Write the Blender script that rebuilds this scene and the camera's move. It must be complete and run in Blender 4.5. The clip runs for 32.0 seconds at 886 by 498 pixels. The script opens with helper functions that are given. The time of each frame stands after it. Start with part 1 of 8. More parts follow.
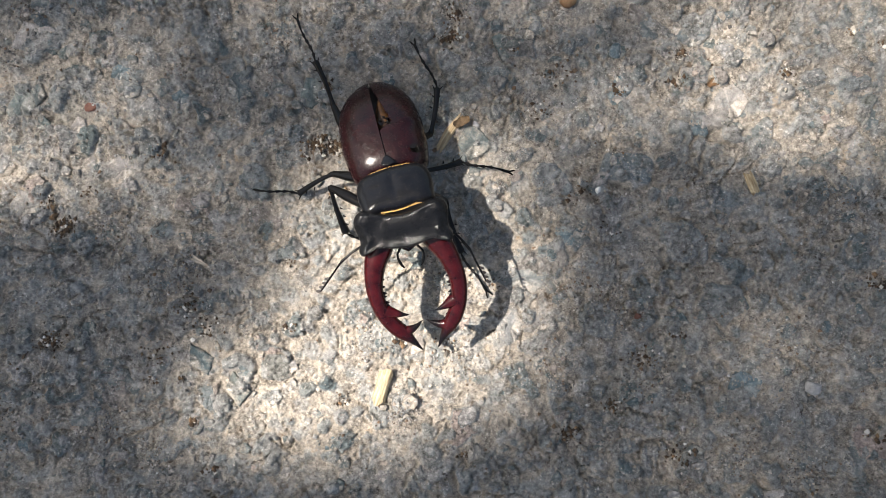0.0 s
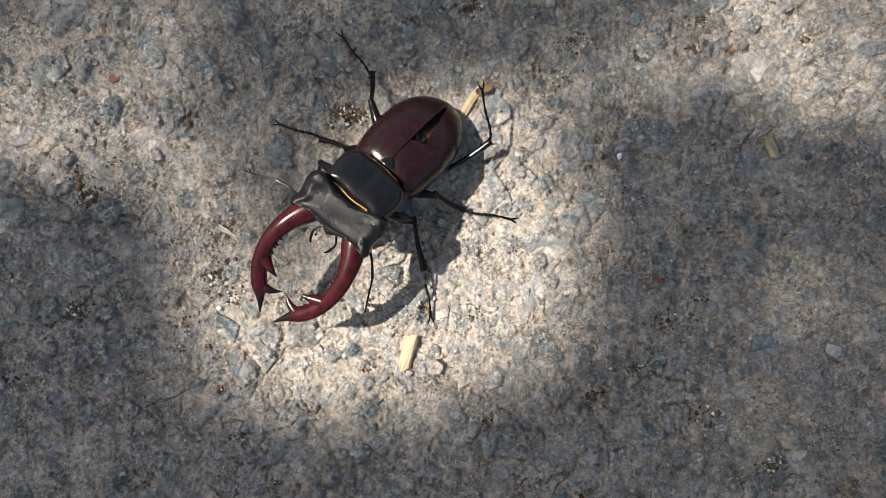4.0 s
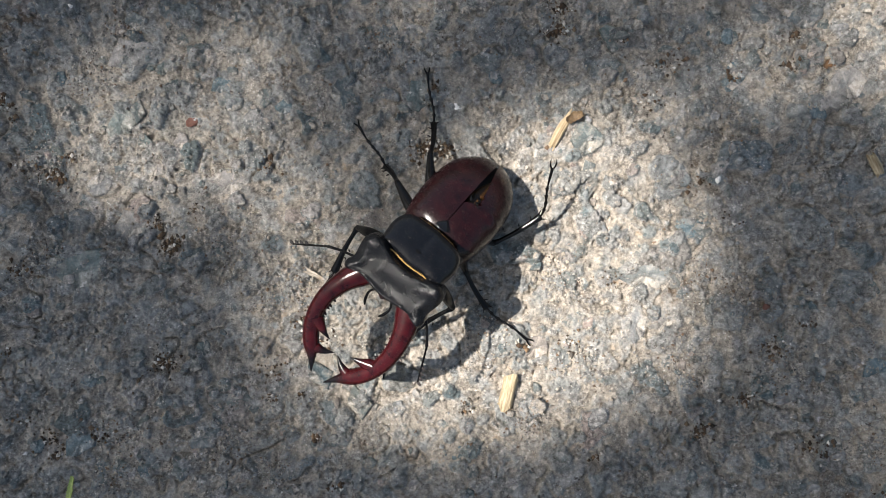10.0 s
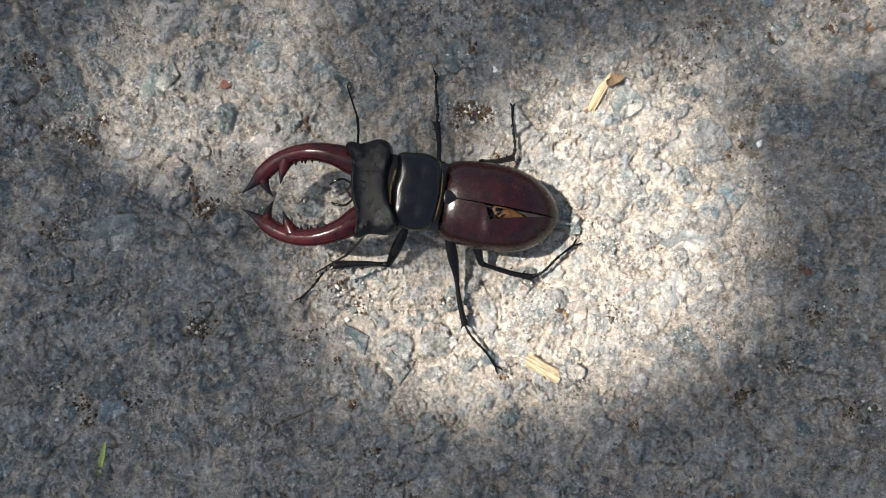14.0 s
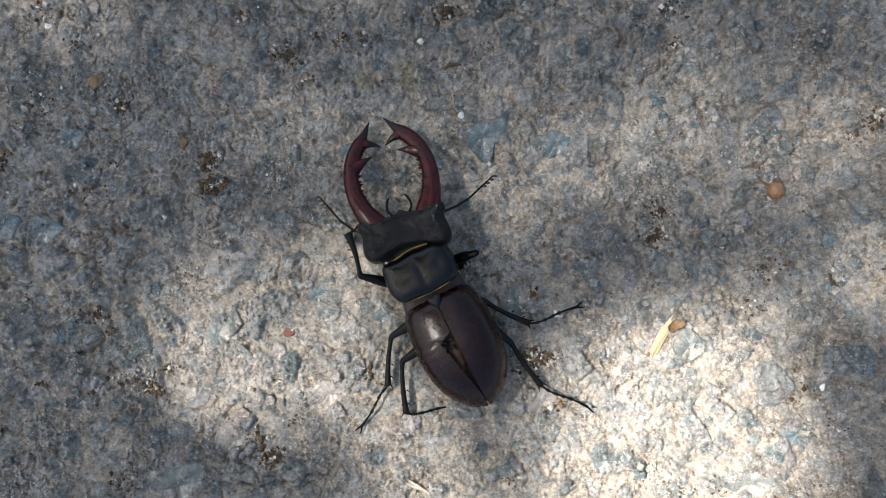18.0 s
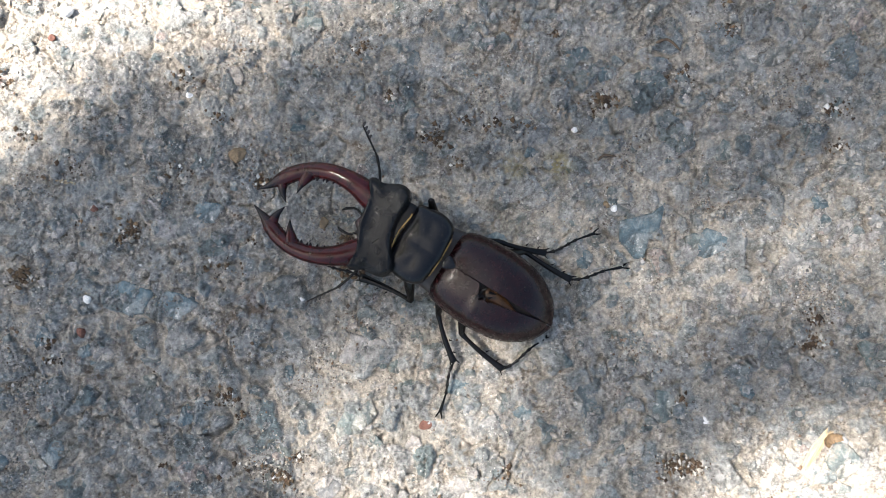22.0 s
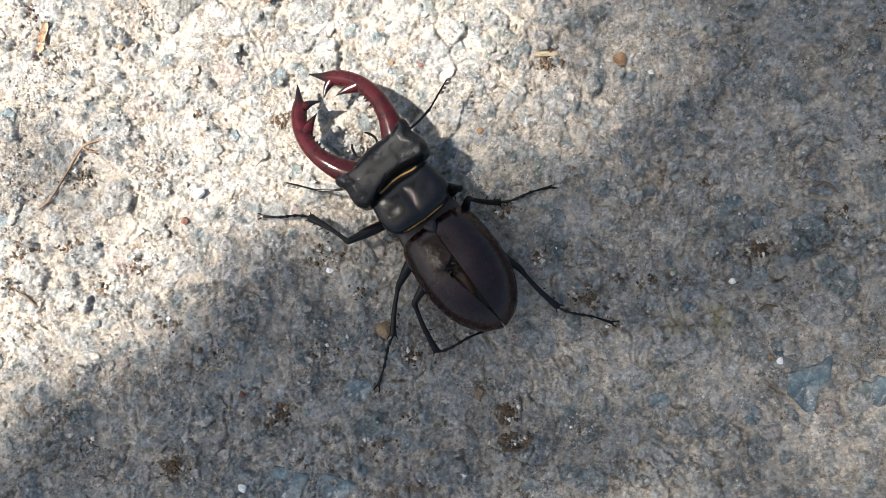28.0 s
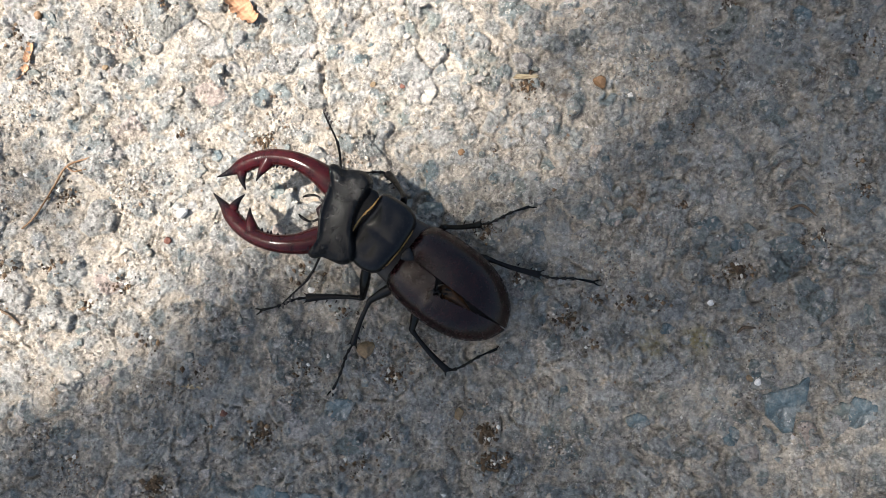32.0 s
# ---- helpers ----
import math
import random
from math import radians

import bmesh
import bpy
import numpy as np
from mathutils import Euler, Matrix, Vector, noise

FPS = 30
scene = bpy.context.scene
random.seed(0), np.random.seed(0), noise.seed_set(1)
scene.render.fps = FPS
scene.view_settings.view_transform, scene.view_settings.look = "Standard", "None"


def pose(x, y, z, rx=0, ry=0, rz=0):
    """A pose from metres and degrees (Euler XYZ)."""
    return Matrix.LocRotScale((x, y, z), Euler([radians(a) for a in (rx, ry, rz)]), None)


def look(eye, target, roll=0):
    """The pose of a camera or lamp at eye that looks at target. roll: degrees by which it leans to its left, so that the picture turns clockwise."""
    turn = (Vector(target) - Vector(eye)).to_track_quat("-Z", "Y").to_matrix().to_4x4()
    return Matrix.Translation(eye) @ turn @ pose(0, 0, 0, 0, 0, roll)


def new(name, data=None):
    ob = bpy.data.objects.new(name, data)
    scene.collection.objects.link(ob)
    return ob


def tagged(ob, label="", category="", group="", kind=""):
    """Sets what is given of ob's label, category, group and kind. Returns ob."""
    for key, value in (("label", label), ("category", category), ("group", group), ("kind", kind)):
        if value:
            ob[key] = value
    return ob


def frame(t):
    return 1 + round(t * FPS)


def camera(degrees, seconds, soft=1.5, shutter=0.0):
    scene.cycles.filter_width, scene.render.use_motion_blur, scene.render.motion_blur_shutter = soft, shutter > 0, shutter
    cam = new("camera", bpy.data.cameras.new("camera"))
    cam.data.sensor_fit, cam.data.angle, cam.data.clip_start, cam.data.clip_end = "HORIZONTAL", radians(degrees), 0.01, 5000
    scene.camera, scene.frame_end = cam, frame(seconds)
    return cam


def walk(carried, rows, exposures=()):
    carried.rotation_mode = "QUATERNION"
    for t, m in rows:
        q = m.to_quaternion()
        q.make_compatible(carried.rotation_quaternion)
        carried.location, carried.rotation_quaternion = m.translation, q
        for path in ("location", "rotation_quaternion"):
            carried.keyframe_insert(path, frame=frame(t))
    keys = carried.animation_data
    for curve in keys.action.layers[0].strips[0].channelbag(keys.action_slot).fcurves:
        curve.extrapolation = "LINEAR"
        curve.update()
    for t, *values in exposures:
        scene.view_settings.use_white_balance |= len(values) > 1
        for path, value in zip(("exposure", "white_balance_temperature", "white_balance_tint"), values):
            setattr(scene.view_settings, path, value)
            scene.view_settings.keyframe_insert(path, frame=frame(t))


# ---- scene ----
cam = camera(62.17, 32.0, soft=0.75)
PATH = [
    (0, pose(0.00000, -0.00000, 0.18194, 2.176, 1.145, 0.000)),
    (0.5, pose(0.00396, -0.00285, 0.18235, 2.125, 1.276, -0.184)),
    (1, pose(0.00484, -0.00314, 0.18290, 2.194, 1.155, -0.541)),
    (1.5, pose(0.00464, -0.01018, 0.18342, 2.439, 1.195, -0.772)),
    (2, pose(0.00295, -0.01214, 0.18334, 2.304, 1.185, -0.676)),
    (2.5, pose(0.00365, -0.01253, 0.18358, 2.275, 1.183, -0.911)),
    (4.5, pose(-0.01202, -0.00357, 0.18339, 1.779, 0.838, -0.230)),
    (5, pose(-0.01980, 0.00101, 0.18357, 1.586, 1.040, 0.112)),
    (5.5, pose(-0.03656, 0.00248, 0.18392, 1.802, 0.810, 0.494)),
    (6, pose(-0.04165, 0.00390, 0.18346, 1.990, 1.021, 0.485)),
    (6.5, pose(-0.04063, 0.00107, 0.18203, 1.854, 1.040, -0.287)),
    (7, pose(-0.04059, -0.00008, 0.18094, 2.081, 1.149, -0.828)),
    (7.5, pose(-0.03907, -0.00050, 0.18091, 2.128, 1.270, -1.557)),
    (8, pose(-0.03483, 0.00213, 0.18061, 2.180, 1.473, -2.231)),
    (8.5, pose(-0.03123, 0.00155, 0.17899, 2.043, 1.437, -2.709)),
    (9, pose(-0.03157, -0.00091, 0.17864, 2.286, 1.371, -3.051)),
    (9.5, pose(-0.03057, 0.00091, 0.17892, 2.269, 1.426, -3.155)),
    (10, pose(-0.02815, 0.00148, 0.17842, 2.106, 1.444, -2.952)),
    (10.5, pose(-0.02678, -0.01198, 0.17735, 2.144, 1.402, -3.058)),
    (11, pose(-0.02587, -0.01417, 0.17781, 2.267, 1.366, -2.712)),
    (11.5, pose(-0.02797, -0.01740, 0.17784, 2.066, 1.182, -2.351)),
    (12, pose(-0.02773, -0.01979, 0.17746, 2.241, 1.324, -2.433)),
    (12.5, pose(-0.02702, -0.01917, 0.17696, 2.244, 1.401, -2.559)),
    (13, pose(-0.02686, -0.01697, 0.17717, 1.973, 1.264, -2.574)),
    (13.5, pose(-0.03208, -0.01307, 0.17668, 1.505, 1.084, -2.343)),
    (14, pose(-0.03879, -0.00579, 0.17639, 1.863, 1.088, -2.816)),
    (14.5, pose(-0.03528, 0.01277, 0.17583, 1.841, 1.445, -3.656)),
    (15, pose(-0.03676, 0.01765, 0.17505, 1.960, 1.419, -3.665)),
    (15.5, pose(-0.04071, 0.02657, 0.17617, 1.438, 1.477, -3.590)),
    (17.5, pose(-0.04614, 0.04831, 0.17958, 1.533, 1.771, -3.875)),
    (18, pose(-0.04875, 0.05546, 0.17970, 1.509, 1.624, -3.967)),
    (18.5, pose(-0.05098, 0.06029, 0.17884, 1.338, 1.772, -3.977)),
    (19, pose(-0.05395, 0.06671, 0.17771, 1.490, 1.725, -3.822)),
    (19.5, pose(-0.05807, 0.06909, 0.17630, 1.547, 1.649, -3.427)),
    (20, pose(-0.06014, 0.06682, 0.17404, 1.608, 1.800, -2.771)),
    (20.5, pose(-0.06170, 0.06821, 0.17403, 1.912, 1.896, -2.154)),
    (21, pose(-0.06936, 0.07068, 0.17422, 2.156, 1.785, -1.604)),
    (21.5, pose(-0.07465, 0.07662, 0.17488, 2.103, 2.002, -1.343)),
    (22, pose(-0.08208, 0.07680, 0.17508, 2.433, 1.845, -1.268)),
    (22.5, pose(-0.09354, 0.07197, 0.17538, 2.681, 2.017, -1.428)),
    (23, pose(-0.10022, 0.07716, 0.17514, 2.270, 1.990, -3.121)),
    (23.5, pose(-0.10326, 0.08401, 0.17415, 2.074, 2.116, -4.636)),
    (24, pose(-0.10250, 0.08787, 0.17450, 2.252, 2.296, -6.607)),
    (24.5, pose(-0.09821, 0.09538, 0.17387, 2.065, 2.430, -7.229)),
    (25, pose(-0.09816, 0.10318, 0.17261, 1.999, 2.093, -6.388)),
    (25.5, pose(-0.10054, 0.11292, 0.17282, 1.536, 2.113, -5.735)),
    (27.5, pose(-0.11165, 0.11439, 0.17193, 1.826, 2.666, -5.535)),
    (28, pose(-0.11358, 0.11971, 0.17256, 1.765, 2.747, -5.301)),
    (28.5, pose(-0.11358, 0.12620, 0.17345, 1.971, 2.867, -5.262)),
    (29, pose(-0.11305, 0.12803, 0.17373, 1.868, 2.835, -5.069)),
    (29.5, pose(-0.11245, 0.12856, 0.17371, 2.187, 2.674, -4.847)),
    (30, pose(-0.11027, 0.12687, 0.17365, 2.251, 2.848, -4.938)),
    (30.5, pose(-0.10894, 0.12354, 0.17355, 2.190, 2.677, -4.976)),
    (31, pose(-0.10890, 0.12430, 0.17414, 1.856, 2.668, -5.120)),
    (31.5, pose(-0.10969, 0.12386, 0.17401, 2.225, 2.645, -5.237)),
    (32, pose(-0.10914, 0.12314, 0.17363, 2.103, 2.587, -5.095)),
]
walk(cam, PATH, [(0, 1.60, 6700, 5.7), (2, 1.58, 6960, 6.1), (5, 1.33, 6620, 5.3), (6, 1.27, 6510, 4.8), (7, 1.19, 6480, 4.6), (8, 1.40, 6460, 4.4), (9, 1.31, 6460, 4.4), (10, 1.36, 6460, 4.4), (12, 1.38, 6420, 4.2),
                 (13, 1.52, 6460, 4.6), (14, 1.58, 6460, 4.6), (15, 1.56, 6490, 4.8), (18, 1.86, 6460, 4.7), (19, 2.13, 6440, 4.7), (21, 2.25, 6440, 4.7), (22, 2.38, 6440, 4.7), (24, 2.45, 6440, 4.7), (25, 2.43, 6440, 4.7),
                 (28, 1.95, 6460, 4.7), (30, 1.68, 6470, 4.7), (32, 1.68, 6470, 4.7)])


# ---- world, sun and exposure ----
SUN_TO = Vector((-0.501, 0.120, 0.857)).normalized()  # towards the sun
world = bpy.data.worlds.new("sky")
scene.world = world
world.use_nodes = True
wn = world.node_tree
sky = wn.nodes.new("ShaderNodeTexSky")
sky.sky_type = "NISHITA"
sky.sun_disc = False
sky.air_density, sky.dust_density, sky.ozone_density = 1.0, 3.8, 0.0
sky.sun_elevation = math.asin(SUN_TO.z)
sky.sun_rotation = math.atan2(SUN_TO.x, SUN_TO.y)
wn.nodes["Background"].inputs[1].default_value = 0.072
wn.links.new(sky.outputs[0], wn.nodes["Background"].inputs[0])

sun_data = bpy.data.lights.new("sun", "SUN")
sun_data.energy, sun_data.angle, sun_data.color = 5.0, radians(0.53), (1.0, 0.905, 0.862)
sun = new("sun", sun_data)
sun.matrix_world = look(SUN_TO * 20, (0, 0, 0))

MM = 0.001


# ---- materials ----
class Mat:
    """A principled material with short ways to add nodes."""

    def __init__(self, name, base, rough=0.6, spec=0.5):
        self.m = bpy.data.materials.new(name)
        self.m.use_nodes = True
        self.t = self.m.node_tree
        self.p = self.t.nodes["Principled BSDF"]
        self.p.inputs["Base Color"].default_value = (*base, 1)
        self.p.inputs["Roughness"].default_value = rough
        self.p.inputs["Specular IOR Level"].default_value = spec
        self.co = self.node("ShaderNodeTexCoord").outputs["Object"]

    def node(self, kind, **given):
        n = self.t.nodes.new(kind)
        for key, value in given.items():
            self.put(n, key, value)
        return n

    def put(self, n, key, value):
        sock = n.inputs[int(key[1:])] if key[0] == "i" and key[1:].isdigit() else n.inputs[key.replace("_", " ")]
        if isinstance(value, bpy.types.NodeSocket):
            self.t.links.new(value, sock)
        elif isinstance(value, tuple):
            sock.default_value = (*value, 1) if len(value) == 3 and sock.type == "RGBA" else value
        else:
            sock.default_value = value

    def noise(self, scale, detail=4.0, rough=0.6, co=None):
        return self.node("ShaderNodeTexNoise", Vector=co or self.co, Scale=scale, Detail=detail, Roughness=rough).outputs[0]

    def cells(self, scale, feature="F1", co=None):
        n = self.t.nodes.new("ShaderNodeTexVoronoi")
        n.feature = feature
        self.put(n, "Vector", co or self.co)
        self.put(n, "Scale", scale)
        return n.outputs["Distance"]

    def ramp(self, fac, *stops):
        n = self.t.nodes.new("ShaderNodeValToRGB")
        e = n.color_ramp.elements
        while len(e) < len(stops):
            e.new(0.5)
        for el, (at, c) in zip(e, stops):
            el.position = at
            el.color = (*c, 1) if isinstance(c, tuple) else (c, c, c, 1)
        self.t.links.new(fac, n.inputs[0])
        return n.outputs[0]

    def mix(self, fac, a, b, kind="MIX"):
        n = self.t.nodes.new("ShaderNodeMix")
        n.data_type, n.blend_type = "RGBA", kind
        self.put(n, "i0", fac)
        self.put(n, "i6", a)
        self.put(n, "i7", b)
        return n.outputs[2]

    def math(self, kind, a, b=0.0):
        n = self.t.nodes.new("ShaderNodeMath")
        n.operation = kind
        n.use_clamp = True
        self.put(n, "i0", a)
        self.put(n, "i1", b)
        return n.outputs[0]

    def attribute(self, name):
        n = self.t.nodes.new("ShaderNodeAttribute")
        n.attribute_name = name
        return n.outputs["Fac"]

    def per_object(self):
        return self.node("ShaderNodeObjectInfo").outputs["Random"]

    def per_island(self):
        return self.node("ShaderNodeNewGeometry").outputs["Random Per Island"]

    def color(self, c):
        self.put(self.p, "Base Color", c)
        return self

    def rough(self, r):
        self.put(self.p, "Roughness", r)
        return self

    def bump(self, height, strength=0.5, distance=0.0004):
        b = self.node("ShaderNodeBump", Height=height, Strength=strength, Distance=distance)
        if self.p.inputs["Normal"].is_linked:
            self.t.links.new(self.p.inputs["Normal"].links[0].from_socket, b.inputs["Normal"])
        self.t.links.new(b.outputs[0], self.p.inputs["Normal"])
        return self


ROCKS = ((0.0, (0.080, 0.110, 0.118)), (0.16, (0.195, 0.203, 0.195)), (0.34, (0.285, 0.27, 0.25)), (0.48, (0.100, 0.126, 0.126)),
         (0.62, (0.33, 0.305, 0.285)), (0.76, (0.150, 0.172, 0.178)), (0.88, (0.135, 0.150, 0.138)), (1.0, (0.31, 0.25, 0.22)))


def weather(m, c, loose):
    """Grain, pits and pale specks over a colour; loose: where the surface crumbles."""
    fine = m.noise(430, 8, 0.75)
    grit = m.noise(1250, 4, 0.7)
    c = m.mix(0.70, c, m.ramp(fine, (0.34, 0.38), (0.50, 1.0), (0.66, 1.55)), "MULTIPLY")
    c = m.mix(m.math("ADD", m.math("MULTIPLY", loose, 0.25), 0.34), c, m.ramp(grit, (0.34, 0.42), (0.50, 1.0), (0.64, 1.55)), "MULTIPLY")
    # clusters of dark and pale crumbs
    spots = m.ramp(m.noise(140, 3, 0.6), (0.55, 0.0), (0.64, 1.0))
    c = m.mix(m.math("MULTIPLY", spots, m.ramp(m.noise(900, 3, 0.7), (0.36, 0.85), (0.45, 0.0))), c, (0.06, 0.045, 0.035))
    c = m.mix(m.math("MULTIPLY", m.ramp(m.noise(110, 3, 0.6), (0.48, 0.12), (0.62, 1.0)), m.ramp(m.noise(1500, 2, 0.6), (0.60, 0.0), (0.68, 0.8))), c, (0.60, 0.57, 0.52))
    # crooked hairline grooves
    line = m.noise(150, 9, 0.78)
    groove = m.ramp(line, (0.482, 0.0), (0.50, 1.0), (0.518, 0.0))
    groove = m.math("MULTIPLY", groove, m.ramp(m.noise(95, 2), (0.42, 0.0), (0.54, 1.0)))
    c = m.mix(m.math("MULTIPLY", groove, 0.75), c, (0.06, 0.052, 0.045))
    m.bump(fine, 1.0, 0.0010)
    m.bump(grit, 1.0, 0.00030)
    m.bump(m.math("SUBTRACT", 1.0, groove), 0.6, 0.0004)
    return c


def make_ground_material():
    m = Mat("weathered_asphalt", (0.3, 0.28, 0.25), 0.9, 0.3)
    stone, tint = m.attribute("stone"), m.attribute("tint")
    mid = m.noise(190, 9, 0.75)
    loose = m.ramp(m.noise(85, 4, 0.6), (0.40, 0.0), (0.60, 1.0))
    dust = m.mix(m.ramp(mid, (0.36, 0.0), (0.64, 1.0)), (0.275, 0.24, 0.194), (0.42, 0.37, 0.305))
    # the bound grey mass between the stones, dust lying over it in ragged patches
    mass = m.mix(m.ramp(m.noise(120, 6, 0.7), (0.38, 0.0), (0.62, 1.0)), (0.165, 0.18, 0.178), (0.29, 0.285, 0.27))
    rock = m.mix(m.math("MULTIPLY", stone, 0.9), mass, m.ramp(tint, *ROCKS))
    lie = m.math("ADD", m.math("MULTIPLY", m.noise(75, 9, 0.76), 0.68), m.math("MULTIPLY", m.attribute("sunk"), 0.32))
    film = m.math("SUBTRACT", m.ramp(lie, (0.435, 0.12), (0.585, 0.84)), m.math("MULTIPLY", stone, 0.24))
    c = weather(m, m.mix(film, rock, dust), loose)
    soil = m.math("MULTIPLY", m.ramp(m.noise(62, 5, 0.75), (0.60, 0.0), (0.68, 0.9)), m.ramp(m.noise(900, 4, 0.7), (0.42, 0.2), (0.52, 1.0)))
    c = m.mix(soil, c, (0.115, 0.08, 0.052))
    ochre = m.ramp(m.noise(150, 5, 0.75), (0.62, 0.0), (0.72, 0.6))
    c = m.mix(ochre, c, (0.36, 0.255, 0.15))
    # thin yellowish lichen
    for x, y, size in ((-0.070, 0.104, 0.0042), (-0.0595, 0.1035, 0.0048)):
        away = m.node("ShaderNodeVectorMath", i0=m.co, i1=(x, y, 0.0))
        away.operation = "DISTANCE"
        near = m.ramp(m.math("DIVIDE", away.outputs["Value"], size), (0.35, 1.0), (1.0, 0.0))
        c = m.mix(m.math("MULTIPLY", near, m.ramp(m.noise(420, 5, 0.7), (0.40, 0.0), (0.58, 0.75))), c, (0.27, 0.225, 0.095))
    m.color(c)
    return m.m


def make_stone_material(name, stops, dusty=0.62):
    m = Mat(name, (0.3, 0.3, 0.3), 0.85, 0.3)
    mid = m.noise(230, 7, 0.72)
    c = m.mix(m.ramp(mid, (0.44, 0.0), (0.60, dusty)), m.ramp(m.per_object(), *stops), (0.36, 0.31, 0.25))
    m.color(weather(m, c, m.ramp(mid, (0.4, 0.0), (0.6, 0.7))))
    return m.m


def make_grain_material():
    m = Mat("loose_grit", (0.4, 0.35, 0.3), 0.85, 0.3)
    r = m.per_island()
    c = m.ramp(r, (0.0, (0.07, 0.065, 0.06)), (0.15, (0.15, 0.145, 0.14)), (0.32, (0.34, 0.29, 0.22)), (0.46, (0.44, 0.40, 0.335)), (0.60, (0.20, 0.21, 0.21)), (0.76, (0.36, 0.345, 0.31)), (0.86, (0.16, 0.10, 0.06)), (0.95, (0.09, 0.06, 0.04)), (1.0, (0.66, 0.64, 0.60)))
    m.color(m.mix(m.ramp(m.noise(2500, 3), (0.35, 0.4), (0.6, 0.0)), c, (0.1, 0.09, 0.08)))
    return m.m


def make_plain(name, a, b, scale=900.0, rough=0.75, spec=0.3, bump=0.35):
    m = Mat(name, a, rough, spec)
    n = m.noise(scale, 4, 0.65)
    m.color(m.mix(m.ramp(n, (0.35, 0.0), (0.66, 1.0)), a, b))
    m.bump(n, bump, 0.0003)
    return m.m


def make_straw(name, a, b):
    """Fibres run along the local x axis."""
    m = Mat(name, a, 0.7, 0.3)
    n = m.t.nodes.new("ShaderNodeMapping")
    m.put(n, "Vector", m.co)
    n.inputs["Scale"].default_value = (0.12, 1.0, 1.0)
    fibre = m.noise(1900, 4, 0.6, n.outputs[0])
    c = m.mix(m.ramp(fibre, (0.35, 0.0), (0.65, 1.0)), a, b)
    c = m.mix(m.ramp(m.noise(500, 3), (0.58, 0.0), (0.70, 0.5)), c, (0.18, 0.12, 0.06))
    m.color(c)
    m.bump(fibre, 0.5, 0.0002)
    return m.m


def make_chitin(name, base, tipped=None, rough=0.3, spec=0.36, pits=0.0, pit_scale=2600.0, dusty=0.0, warm=None, grain=0.5):
    m = Mat(name, base, rough, spec)
    n = m.noise(420, 4, 0.6)
    c = m.mix(m.ramp(n, (0.35, 0.0), (0.7, 1.0)), base, warm or tuple(v * 1.5 for v in base))
    if tipped:
        c = m.mix(m.attribute("dark"), c, tipped)
    if dusty:
        speck = m.ramp(m.noise(4200, 2, 0.6), (0.66, 0.0), (0.76, dusty))
        c = m.mix(speck, c, (0.40, 0.34, 0.27))
    m.color(c)
    m.rough(m.ramp(m.noise(900, 3), (0.3, rough * 0.8), (0.7, min(1.0, rough * 1.35))))
    if pits:
        m.bump(m.cells(pit_scale), pits, 0.00012)
    m.bump(m.noise(1400, 2), 0.06, 0.0002)
    m.bump(m.noise(330, 3), 0.10, 0.0006)
    if pits > 0.2:
        m.bump(m.noise(2900, 2, 0.5), grain, 0.00014)
    return m.m


M_GROUND = make_ground_material()
M_STONE = make_stone_material("grey_stone", ROCKS)
M_BLUE = make_stone_material("blue_grey_stone", ((0.0, (0.098, 0.142, 0.160)), (1.0, (0.138, 0.180, 0.195))), 0.35)
M_TEAL = make_stone_material("green_grey_stone", ((0.0, (0.112, 0.140, 0.138)), (1.0, (0.145, 0.170, 0.162))), 0.45)
M_CHIP = Mat("stone_chips", (0.25, 0.25, 0.24), 0.85, 0.3)
M_CHIP.color(weather(M_CHIP, M_CHIP.mix(M_CHIP.ramp(M_CHIP.noise(260, 7, 0.75), (0.44, 0.0), (0.60, 0.9)), M_CHIP.ramp(M_CHIP.per_island(), *ROCKS), (0.37, 0.32, 0.255)), M_CHIP.ramp(M_CHIP.noise(230), (0.4, 0.0), (0.6, 0.7))))
M_CHIP = M_CHIP.m
M_GRAIN = make_grain_material()
M_RED = make_plain("brick_red_pebble", (0.085, 0.036, 0.026), (0.145, 0.068, 0.048), 1300)
M_RUST = make_plain("ochre_pebble", (0.11, 0.078, 0.046), (0.21, 0.15, 0.09), 1300)
M_WHITE = make_plain("white_quartz", (0.52, 0.50, 0.46), (0.72, 0.70, 0.67), 1300, 0.5)
M_PALE = make_plain("pale_stone_chip", (0.22, 0.215, 0.21), (0.32, 0.31, 0.30), 900, 0.8)
M_DARK = make_plain("dark_humus", (0.045, 0.032, 0.022), (0.11, 0.075, 0.045), 1500, 0.95, 0.1)
M_SOIL = Mat("soil_crumbs", (0.1, 0.07, 0.05), 0.9, 0.2)
M_SOIL.color(M_SOIL.ramp(M_SOIL.per_island(), (0.0, (0.03, 0.022, 0.016)), (0.35, (0.07, 0.045, 0.028)), (0.55, (0.12, 0.085, 0.055)), (0.66, (0.20, 0.13, 0.075)), (0.74, (0.05, 0.045, 0.04)), (0.84, (0.40, 0.36, 0.30)), (1.0, (0.62, 0.60, 0.55))))
M_SOIL = M_SOIL.m
M_NUT = make_plain("brown_seed", (0.12, 0.066, 0.032), (0.21, 0.125, 0.065), 1000, 0.55)
M_LEAFDRY = make_plain("brown_leaf", (0.085, 0.055, 0.03), (0.17, 0.115, 0.062), 1000, 0.6)
M_LEAFBIT = make_plain("dry_leaf", (0.20, 0.105, 0.06), (0.33, 0.195, 0.11), 900, 0.7)
M_GREEN = make_plain("green_leaf_bit", (0.21, 0.27, 0.07), (0.33, 0.38, 0.13), 900, 0.6)
